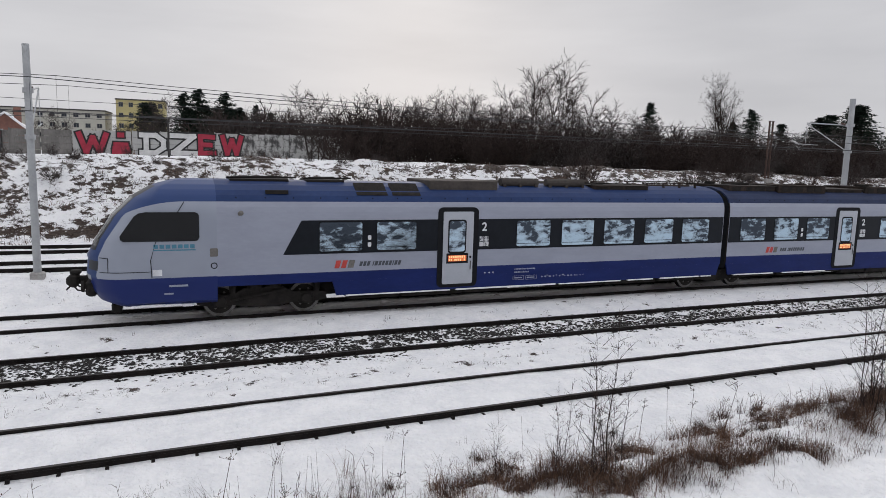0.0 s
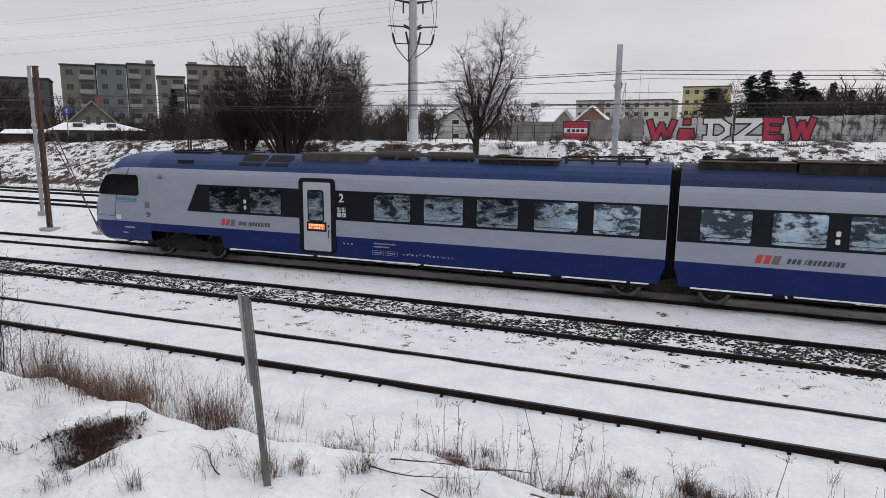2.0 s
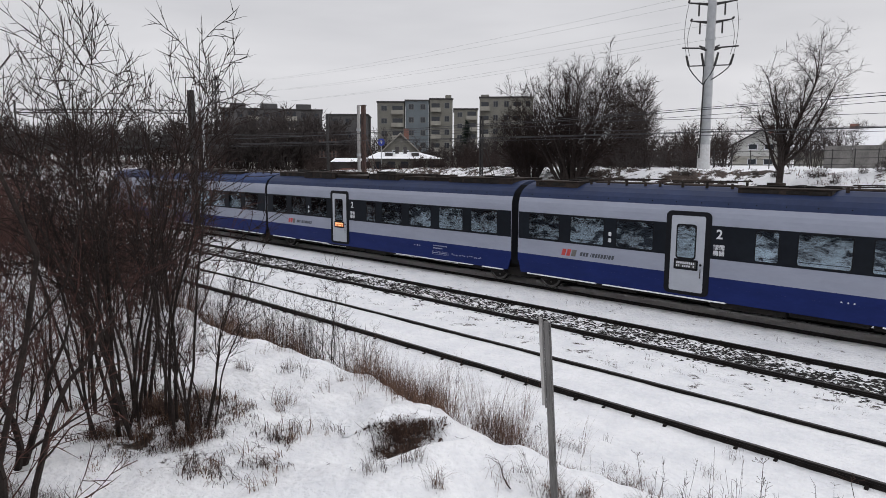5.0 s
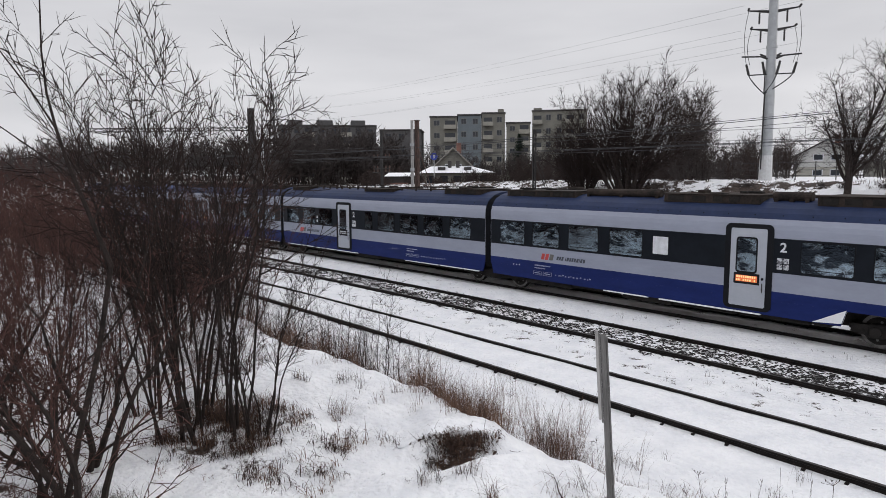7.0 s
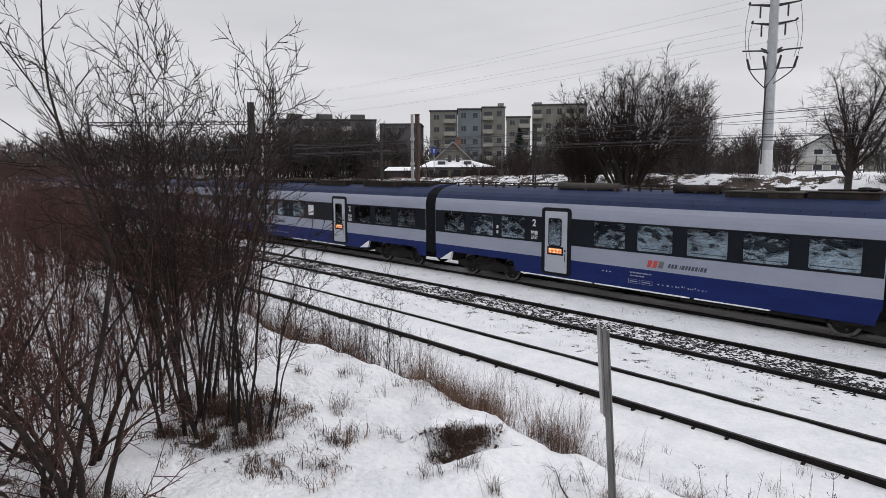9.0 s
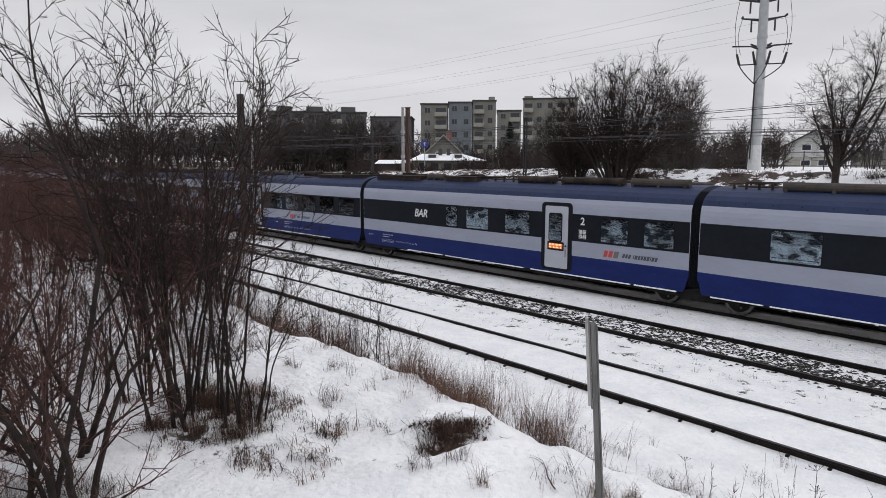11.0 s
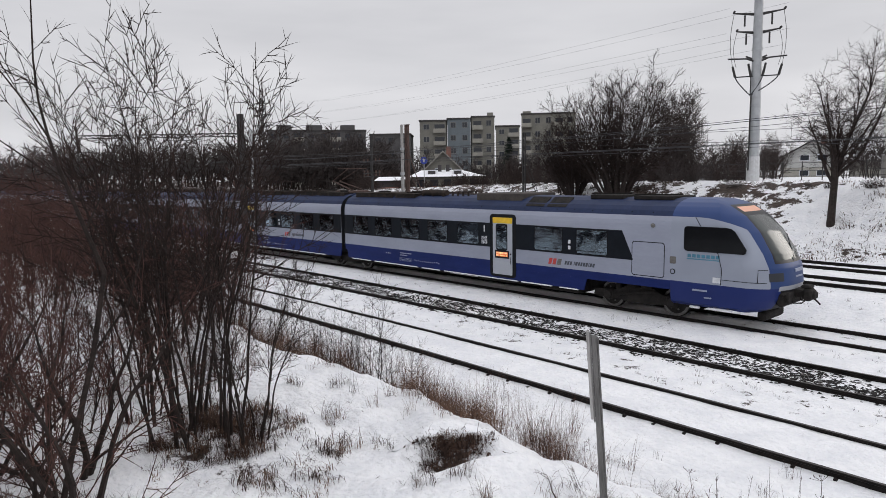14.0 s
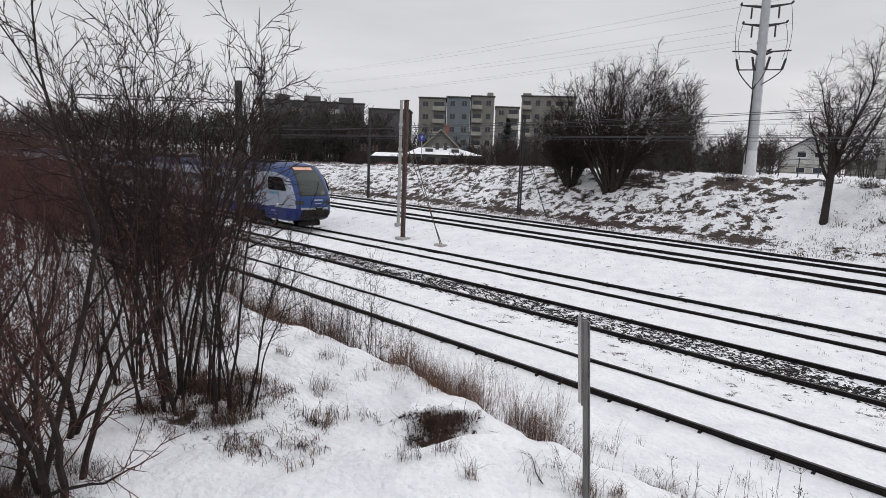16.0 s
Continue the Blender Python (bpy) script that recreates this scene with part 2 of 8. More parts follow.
def glass_material():
    """Sun-protection glass: a weak, uneven mirror with blotchy reflections painted into its colour."""
    m = bpy.data.materials.new("coated_window_glass")
    m.use_nodes = True
    n, l = m.node_tree.nodes, m.node_tree.links
    b = n["Principled BSDF"]
    b.inputs["Metallic"].default_value = 1.0
    b.inputs["Roughness"].default_value = 0.07
    co = n.new("ShaderNodeTexCoord")
    oi = n.new("ShaderNodeObjectInfo")
    ad = n.new("ShaderNodeVectorMath")
    l.new(co.outputs["Object"], ad.inputs[0])
    sc = n.new("ShaderNodeVectorMath")
    sc.operation = "SCALE"
    sc.inputs["Scale"].default_value = 37.0
    cb = n.new("ShaderNodeCombineXYZ")
    for k in range(3):
        l.new(oi.outputs["Random"], cb.inputs[k])
    l.new(cb.outputs[0], sc.inputs[0])
    l.new(sc.outputs[0], ad.inputs[1])
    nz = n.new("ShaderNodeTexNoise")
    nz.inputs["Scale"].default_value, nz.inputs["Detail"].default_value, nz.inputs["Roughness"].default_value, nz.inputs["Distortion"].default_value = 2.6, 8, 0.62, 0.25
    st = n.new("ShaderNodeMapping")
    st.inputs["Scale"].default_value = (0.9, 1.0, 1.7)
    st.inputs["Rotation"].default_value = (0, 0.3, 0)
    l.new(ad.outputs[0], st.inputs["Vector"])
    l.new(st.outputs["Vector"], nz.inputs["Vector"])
    # dark and pale-blue blotches stand in for reflected trees, snow and sky
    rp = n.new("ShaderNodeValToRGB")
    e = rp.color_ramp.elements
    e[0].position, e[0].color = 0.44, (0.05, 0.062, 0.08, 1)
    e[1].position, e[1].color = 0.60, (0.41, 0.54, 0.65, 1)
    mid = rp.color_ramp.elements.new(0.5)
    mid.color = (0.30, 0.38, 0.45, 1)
    # the painted reflection turns paler towards the sill, as if of snow
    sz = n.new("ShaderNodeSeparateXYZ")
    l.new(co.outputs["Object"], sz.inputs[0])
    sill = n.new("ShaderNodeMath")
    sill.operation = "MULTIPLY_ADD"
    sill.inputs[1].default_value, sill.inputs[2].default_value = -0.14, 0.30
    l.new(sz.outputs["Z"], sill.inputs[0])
    # some windows get a brighter painted reflection than others
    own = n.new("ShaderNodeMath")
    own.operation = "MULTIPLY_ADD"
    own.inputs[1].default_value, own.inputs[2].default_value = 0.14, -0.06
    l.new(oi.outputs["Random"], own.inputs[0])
    mottle = n.new("ShaderNodeMath")
    l.new(nz.outputs["Fac"], mottle.inputs[0])
    l.new(own.outputs[0], mottle.inputs[1])
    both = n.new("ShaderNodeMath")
    l.new(mottle.outputs[0], both.inputs[0])
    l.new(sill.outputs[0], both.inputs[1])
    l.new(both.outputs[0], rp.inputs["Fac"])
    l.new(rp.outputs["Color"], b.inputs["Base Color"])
    bp = n.new("ShaderNodeBump")
    bp.inputs["Strength"].default_value, bp.inputs["Distance"].default_value = 0.35, 0.02
    l.new(nz.outputs["Fac"], bp.inputs["Height"])
    l.new(bp.outputs["Normal"], b.inputs["Normal"])
    return m


GLASS = glass_material()
CAB_GLASS = mat("dark_cab_glass", (0.01, 0.011, 0.013), 0.08, spec=0.22, scale=1)

# ---- mesh building ----


class Mesh:
    """Gathers points and faces, with a material slot for each face."""

    def __init__(self):
        self.v, self.f, self.m = [], [], []

    def add(self, verts, faces, slot=0):
        k = len(self.v)
        self.v.extend(verts)
        self.f.extend([tuple(i + k for i in q) for q in faces])
        self.m.extend([slot] * len(faces))
        return self

    def box(self, x0, x1, y0, y1, z0, z1, slot=0, bevel=0.0, taper=0.0):
        if bevel <= 0:
            t = taper
            vs = [(x0, y0, z0), (x1, y0, z0), (x1, y1, z0), (x0, y1, z0),
                  (x0 + t, y0 + t, z1), (x1 - t, y0 + t, z1), (x1 - t, y1 - t, z1), (x0 + t, y1 - t, z1)]
            return self.add(vs, [(0, 3, 2, 1), (4, 5, 6, 7), (0, 1, 5, 4), (1, 2, 6, 5), (2, 3, 7, 6), (3, 0, 4, 7)], slot)
        b = bevel
        ring = [(x0 + b, y0), (x1 - b, y0), (x1, y0 + b), (x1, y1 - b), (x1 - b, y1), (x0 + b, y1), (x0, y1 - b), (x0, y0 + b)]
        cx, cy = (x0 + x1) / 2, (y0 + y1) / 2
        hx, hy = max((x1 - x0) / 2, 1e-4), max((y1 - y0) / 2, 1e-4)
        sx, sy = (hx - b) / hx, (hy - b) / hy
        small = [(cx + (x - cx) * sx, cy + (y - cy) * sy) for x, y in ring]
        vs = [(x, y, z0) for x, y in small] + [(x, y, z0 + b) for x, y in ring] + [(x, y, z1 - b) for x, y in ring] + [(x, y, z1) for x, y in small]
        fs = [tuple(reversed(range(8))), tuple(range(24, 32))]
        for r in range(3):
            for i in range(8):
                j = (i + 1) % 8
                fs.append((r * 8 + i, r * 8 + j, r * 8 + 8 + j, r * 8 + 8 + i))
        return self.add(vs, fs, slot)

    def plate(self, outline, y0, y1, slot=0):
        """A flat plate with an outline in x and z, from y0 (front) to y1."""
        n = len(outline)
        vs = [(x, y0, z) for x, z in outline] + [(x, y1, z) for x, z in outline]
        fs = [tuple(range(n)), tuple(reversed(range(n, 2 * n)))]
        fs += [(i, n + i, n + (i + 1) % n, (i + 1) % n) for i in range(n)]
        return self.add(vs, fs, slot)

    def tube(self, a, b, r0, r1=None, sides=6, slot=0, caps=True):
        a, b = Vector(a), Vector(b)
        r1 = r0 if r1 is None else r1
        d = (b - a).normalized()
        u = d.cross(Vector((0, 0, 1) if abs(d.z) < 0.9 else (1, 0, 0))).normalized()
        w = d.cross(u)
        vs = []
        for p, r in ((a, r0), (b, r1)):
            for i in range(sides):
                t = 2 * math.pi * i / sides
                vs.append(tuple(p + u * (r * math.cos(t)) + w * (r * math.sin(t))))
        fs = [(i, (i + 1) % sides, sides + (i + 1) % sides, sides + i) for i in range(sides)]
        if caps:
            fs += [tuple(reversed(range(sides))), tuple(range(sides, 2 * sides))]
        return self.add(vs, fs, slot)

    def ribbed(self, a, b, r0, r1, ribs, sides=8, slot=0):
        """One body from a to b whose radius swings between r0 and r1."""
        a, b = Vector(a), Vector(b)
        d = (b - a).normalized()
        u = d.cross(Vector((0, 0, 1) if abs(d.z) < 0.9 else (1, 0, 0))).normalized()
        w = d.cross(u)
        n, vs = 2 * ribs + 1, []
        for i in range(n):
            p, r = a.lerp(b, i / (n - 1)), r1 if i % 2 else r0
            vs += [tuple(p + u * (r * math.cos(2 * math.pi * k / sides)) + w * (r * math.sin(2 * math.pi * k / sides))) for k in range(sides)]
        fs = [(i * sides + k, i * sides + (k + 1) % sides, (i + 1) * sides + (k + 1) % sides, (i + 1) * sides + k) for i in range(n - 1) for k in range(sides)]
        fs += [tuple(reversed(range(sides))), tuple(range((n - 1) * sides, n * sides))]
        return self.add(vs, fs, slot)

    def path(self, pts, r, sides=4, slot=0):
        """One bent rod through the points."""
        pts = [Vector(p) for p in pts]
        vs, n = [], len(pts)
        for i, p in enumerate(pts):
            d = (pts[min(n - 1, i + 1)] - pts[max(0, i - 1)]).normalized()
            u = d.cross(Vector((0, 0, 1) if abs(d.z) < 0.95 else (1, 0, 0))).normalized()
            w = d.cross(u)
            vs += [tuple(p + u * (r * math.cos(2 * math.pi * k / sides)) + w * (r * math.sin(2 * math.pi * k / sides))) for k in range(sides)]
        fs = [(i * sides + k, i * sides + (k + 1) % sides, (i + 1) * sides + (k + 1) % sides, (i + 1) * sides + k) for i in range(n - 1) for k in range(sides)]
        return self.add(vs, fs, slot)

    def data(self, name, mats, smooth=False):
        me = bpy.data.meshes.new(name)
        me.from_pydata(self.v, [], self.f)
        for q in mats:
            me.materials.append(q)
        if len(mats) > 1:
            me.polygons.foreach_set("material_index", self.m)
        if smooth:
            me.polygons.foreach_set("use_smooth", [True] * len(me.polygons))
            me.set_sharp_from_angle(angle=radians(35))
        me.update()
        return me


def part(name, mesh, mats, parent=None, label="", smooth=False, at=None):
    """ONE mesh object, under a thing or a part."""
    mats = mats if isinstance(mats, (list, tuple)) else [mats]
    data = mesh.data(name, mats, smooth) if isinstance(mesh, Mesh) else mesh
    ob = new(name, data)
    if parent is not None:
        ob.parent = parent
    if at is not None:
        ob.matrix_basis = at
    if label:
        tagged(ob, label)
    return ob


def thing(name, label, category, group="", kind="", at=None):
    ob = new(name)
    tagged(ob, label, category, group, kind)
    if at is not None:
        ob.matrix_basis = at
    return ob


def text_mesh(body, size, offset=0.0, depth=0.004, shear=0.0, bold=0.0):
    """Letters in the x-z plane facing -y, as a mesh."""
    c = bpy.data.curves.new("lettering", "FONT")
    c.body, c.size, c.extrude, c.offset, c.shear = body, size, depth, offset + bold, shear
    c.align_x, c.align_y = "CENTER", "CENTER"
    c.resolution_u = 4
    ob = bpy.data.objects.new("lettering", c)
    scene.collection.objects.link(ob)
    dg = bpy.context.evaluated_depsgraph_get()
    me = bpy.data.meshes.new_from_object(ob.evaluated_get(dg))
    me.transform(Matrix.Rotation(radians(90), 4, "X"))
    bpy.data.objects.remove(ob)
    return me


def rounded(x0, x1, z0, z1, r, n=4):
    pts = []
    for cx, cz, a0 in ((x1 - r, z0 + r, -90), (x1 - r, z1 - r, 0), (x0 + r, z1 - r, 90), (x0 + r, z0 + r, 180)):
        for i in range(n + 1):
            a = radians(a0 + 90 * i / n)
            pts.append((cx + r * math.cos(a), cz + r * math.sin(a)))
    return pts


# ---- the lie of the land ----
R, X0, YC = 596.6, -8.4, 19.76   # the curve's radius, its foot, and the train's track there


def bend(x):
    """How far the tracks have bent towards the near side at x."""
    d = abs(x - X0)
    if d > 120:
        return -(120 ** 2) / (2 * R) - (d - 120) * 120 / R
    return -d * d / (2 * R)


def on_track(s, off=0.0, z=0.0):
    """A point off metres beyond the train's track, at arc length s."""
    a = s / R
    return (X0 + (R + off) * math.sin(a), YC - R + (R + off) * math.cos(a), z)


def y_far(x, k):
    """Middle of the two further tracks."""
    x = max(-150, min(120, x))
    if k == 0:
        return 26.1 - 0.043 * (x + 6.3) + 0.6 * bend(x)
    return 30.5 - 0.055 * (x + 7.5) + 0.6 * bend(x)


def smooth(a, b, x):
    t = min(1.0, max(0.0, (x - a) / (b - a)))
    return t * t * (3 - 2 * t)


def crest(x):
    """Height of the ground behind the further bank."""
    return 3.75 + 0.4 * smooth(-25, 8, x) - 0.3 * smooth(25, 70, x) - 0.9 * smooth(-35, -75, x)


def washout(x, y):
    """Place along and across the face of the washed-out lip on the near bank."""
    dx, dy = x + 6.42, y - 5.5
    n = 0.12 * noise.noise((x * 2.3, y * 2.3, 0.5))
    return dy * 0.72 - dx * 0.69 + n, dx * 0.72 + dy * 0.69


def ground(x, y):
    yy = y - bend(x)
    edge = 6.75 - 0.55 * math.exp(-((x + 6.2) / 1.3) ** 2) + 0.25 * noise.noise((x * 0.6, 3.1, 0)) + 0.6 * smooth(4, 14, x)
    high = 0.78 - 0.42 * smooth(-3.5, 2.5, x) + 0.1 * smooth(6, 12, x)
    low = -0.17
    # the near bank
    z = low + (high - low) * (1 - smooth(edge - 0.15, edge + 1.15 + 0.75 * smooth(-4, 1, x), yy))
    if yy < 10:
        rough = 1 - smooth(8.2, 9.9, yy)
        z += rough * (0.16 * noise.noise((x * 0.45, y * 0.45, 1.7)) + 0.09 * noise.noise((x * 1.4, y * 1.4, 5.2)))
        lumpy = 0.35 + 0.65 * smooth(5.2, 6.4, y) + 0.5 * math.exp(-(((x + 7.2) / 1.6) ** 2 + ((y - 5.6) / 0.8) ** 2))
        z += rough * lumpy * (0.06 * noise.noise((x * 3.6, y * 3.6, 9.2)) + 0.03 * noise.noise((x * 8, y * 8, 3.3)))
        z += 0.16 * smooth(1, 4, x) * rough * (noise.noise((x * 1.5, y * 2.2, 11.0)) + 0.4 * noise.noise((x * 3.4, y * 4, 2.0)))
        # a washed-out hollow under a lip of snow, and the drift before it
        along, across = washout(x, y)
        z += 0.23 * math.exp(-((across - 0.08) / 0.66) ** 4) * smooth(-0.3, -0.02, along) * (1 - smooth(0.2, 1.9, along))
        z -= 0.14 * math.exp(-((across - 0.05) / 0.6) ** 2) * math.exp(-((along + 0.45) / 0.3) ** 2)
        du, dv = (x + 5.55) * 0.88 - (y - 5.35) * 0.47, (x + 5.55) * 0.47 + (y - 5.35) * 0.88
        z += 0.2 * math.exp(-((dv / 1.25) ** 2)) * smooth(-0.42, 0.05, du) * (1 - smooth(0.3, 1.6, du))
        z += 0.3 * smooth(3.2, -6, y)
    else:
        z += 0.02 * noise.noise((x * 0.7, y * 0.7, 2)) + 0.012 * noise.noise((x * 2.6, y * 2.6, 4))
        # snow lies higher between the near rails, lower in the ballast and between the train's rails
        z += 0.085 * math.exp(-(((yy - YC + 8.36) / 0.66) ** 6)) + 0.07 * math.exp(-(((yy - YC + 1.75) / 0.8) ** 6))
        z -= 0.01 * math.exp(-(((yy - YC + 4.25) / 0.62) ** 4)) - 0.05 * math.exp(-(((yy - YC + 6.3) / 1.0) ** 6))
        z += 0.055 * smooth(11.6, 12.6, yy) + 0.045 * math.exp(-(((yy - YC + 8.36) / 1.5) ** 6))
    # towards the further tracks, and their bank
    z += 0.53 * smooth(21.6, 24.6, yy)
    toe = y_far(x, 1) + 3.2
    if y > toe - 1:
        top = toe + 7.0
        t = smooth(toe - 0.4, top, y)
        b = 0.7 * t + 0.3 * min(1, max(0, (y - toe) / (top - toe)))
        z += (crest(x) - 0.38) * b
        bumpy = min(1, max(0, (y - toe) / 1.5)) * (1 - 0.75 * smooth(top - 1, top + 5, y))
        z += bumpy * (0.30 * noise.noise((x * 0.35, y * 0.5, 7)) + 0.16 * noise.noise((x * 1.1, y * 1.1, 8)))
        z -= 0.004 * max(0, y - 90)
    return z


def scrub(x, y):
    """How much dead growth shows through the snow, 0 to 1."""
    yy = y - bend(x)
    s = 0.0
    if yy < 10:
        s = 0.07 * smooth(5.9, 7.4, yy) * (1 - smooth(8.3, 9.3, yy))
        s += 0.05 * smooth(2.5, 6, x) * smooth(5.8, 6.8, yy) * (1 - smooth(7.6, 8.8, yy))
        along, across = washout(x, y)
        along += 0.14 * noise.noise((x * 4.5, y * 4.5, 6)) + 0.09 * noise.noise((x * 11, y * 11, 1))
        s += (0.25 + 0.2 * noise.noise((x * 6, y * 6, 8))) * (1 - smooth(0.2, 0.46, abs(across - 0.12) + 0.35 * noise.noise((x * 3, y * 3, 2)))) * smooth(-0.46, -0.3, along) * (1 - smooth(-0.08, 0.03, along))
        s += 0.22 * (1 - smooth(0.6, 2.4, math.hypot(x + 8.9, (y - 3.55) * 1.2)))
        s += 0.3 * smooth(-6.5, -7.5, x) * (1 - smooth(0.5, 1.6, y))
        s += 0.03 * smooth(-10, -11.5, x)
        s += 0.13 * smooth(-12, -17, x)
        s += 0.02 * smooth(2, 4, yy)
    toe = y_far(x, 1) + 3.2
    if y > toe - 2.4:
        s += (0.22 + 0.1 * noise.noise((x * 0.3, y * 0.5, 5))) * smooth(toe - 2.4, toe - 0.6, y) * (1 - smooth(toe + 0.4, toe + 1.4, y))
        s += (0.26 + 0.06 * noise.noise((x * 0.13, 0, 3)) + 0.07 * noise.noise((x * 0.42, y * 0.75, 2)) + 0.11 * noise.noise((x * 1.7, y * 2.1, 7)) + 0.012 * smooth(-12, -15, x) - 0.14 * smooth(-14.5, -12.5, x) * (1 - smooth(-9, -7, x)) + 0.015 * smooth(-8, -6, x)) * smooth(toe, toe + 1, y) * (1 - smooth(toe + 6.2, toe + 8.5, y))
        s += 0.06 * smooth(toe + 6, toe + 9, y)
        s += (0.05 + 0.2 * noise.noise((x * 0.35, y * 0.9, 9)) + 0.12 * noise.noise((x * 1.6, y * 2.2, 4))) * smooth(-28, -24, x) * (1 - smooth(-13.5, -11.5, x)) * smooth(toe + 3.8, toe + 5.2, y) * (1 - smooth(toe + 6.8, toe + 7.8, y))
        s += 0.3 * smooth(14, 22, x) * smooth(toe + 5, toe + 9, y)
        s += 0.3 * smooth(-30, -45, x) * smooth(toe + 6, toe + 9, y)
    elif 22 < yy:
        s = 0.155
    elif yy > 12.3:
        s = 0.19 * (smooth(12.3, 12.8, yy) - smooth(14.2, 14.6, yy)) + 0.20 * (smooth(14.6, 14.9, yy) - smooth(16.1, 16.4, yy)) + 0.16 * smooth(16.4, 16.9, yy)
    return s


def spread(stops):
    out = []
    for a, b, step in stops:
        k = max(1, round((b - a) / step))
        out += [a + (b - a) * i / k for i in range(k)]
    return out + [stops[-1][1]]


GX = spread([(-1800, -400, 200), (-400, -120, 20), (-120, -50, 1.6), (-50, -18, 0.5), (-18, -9.5, 0.17), (-9.5, -3.5, 0.08), (-3.5, 14, 0.16), (14, 45, 0.5), (45, 120, 1.6), (120, 400, 20), (400, 1800, 200)])
GY = spread([(-1200, -200, 200), (-200, -20, 18), (-20, 0, 1.0), (0, 3.6, 0.2), (3.6, 8.2, 0.09), (8.2, 9.6, 0.14), (9.6, 24, 0.45), (24, 33, 0.5), (33, 46, 0.3), (46, 70, 1.2), (70, 300, 15), (300, 2200, 200)])
gm = bpy.data.meshes.new("ground")
nx, ny = len(GX), len(GY)
gv = [(x, y, ground(x, y)) for y in GY for x in GX]
gf = [(j * nx + i, j * nx + i + 1, (j + 1) * nx + i + 1, (j + 1) * nx + i) for j in range(ny - 1) for i in range(nx - 1)]
gm.from_pydata(gv, [], gf)
ga = gm.attributes.new("scrub", "FLOAT", "POINT")
ga.data.foreach_set("value", [scrub(v[0], v[1]) for v in gv])
gm.materials.append(SNOW)
gm.polygons.foreach_set("use_smooth", [True] * len(gm.polygons))
gm.update()
tagged(new("ground", gm), "snow-covered trackside ground with dead grass showing through", "ground", kind="structure")

# ---- railway tracks ----
PROFILE = [(-0.075, -0.172), (-0.075, -0.158), (-0.02, -0.135), (-0.012, -0.05), (-0.037, -0.036), (-0.037, -0.004), (-0.032, 0.0),
           (0.032, 0.0), (0.037, -0.004), (0.037, -0.036), (0.012, -0.05), (0.02, -0.135), (0.075, -0.158), (0.075, -0.172)]


def rail(line):
    """A rail along a line of (x, y, z) points at its head."""
    m = Mesh()
    n, k = len(PROFILE), len(line)
    vs = []
    for i, p in enumerate(line):
        a, b = Vector(line[max(0, i - 1)]), Vector(line[min(k - 1, i + 1)])
        d = (b - a).normalized()
        side = Vector((-d.y, d.x, 0))
        for off, z in PROFILE:
            q = Vector(p) + side * off
            vs.append((q.x, q.y, q.z + z))
    for i in range(k - 1):
        fs = [(i * n + j, i * n + j + 1, (i + 1) * n + j + 1, (i + 1) * n + j) for j in range(n - 1)]
        m.add([], [], 0)
        for j, q in enumerate(fs):
            m.f.append(q)
            m.m.append(1 if j == 6 else 0)
    m.v = vs
    return m


def fasteners(line, seed):
    """Clips and bolts that stick out of the snow at each sleeper."""
    m, rnd = Mesh(), random.Random(seed)
    gone = 0.0
    for a, b in zip(line[:-1], line[1:]):
        a, b = Vector(a), Vector(b)
        step = (b - a).length
        gone += step
        if gone >= 0.62:
            gone -= 0.62
            if rnd.random() < 0.12:
                continue
            d = (b - a).normalized()
            side = Vector((-d.y, d.x, 0))
            for k in (-1, 1):
                p = a + side * (0.072 * k + rnd.uniform(-0.008, 0.008))
                m.box(p.x - 0.035, p.x + 0.035, p.y - 0.048, p.y + 0.048, p.z - 0.19, p.z - 0.09 + rnd.uniform(-0.02, 0.01), taper=0.012)
    return m


def track(name, label, rows):
    t = thing(name, label, "railway track", kind="structure")
    for i, line in enumerate(rows):
        part("rail", rail(line), [RAIL, RAIL_TOP], t)
        f = part("rail_fastenings", fasteners(line, i + len(name)), RAIL, t, "rusty rail clips poking out of the snow")
        tagged(f, kind="stuff")
    return t


ARC = [-115 + 0.62 * i for i in range(340)]
for off, label in ((-8.36, "dark rusty rails half buried in clean snow"), (-4.25, "dark rusty rails with snowy ballast between them"), (0.0, "dark rails in snow on which the train runs")):
    track("railway_track", label, [[on_track(s, off + g, 0.0) for s in ARC] for g in (-0.8, 0.8)])
for k in (0, 1):
    track("railway_track", "pair of dark rails in snow below the bank", [[(x, y_far(x, k) + g, 0.55) for x in [-140 + 0.62 * i for i in range(390)]] for g in (-0.8, 0.8)])


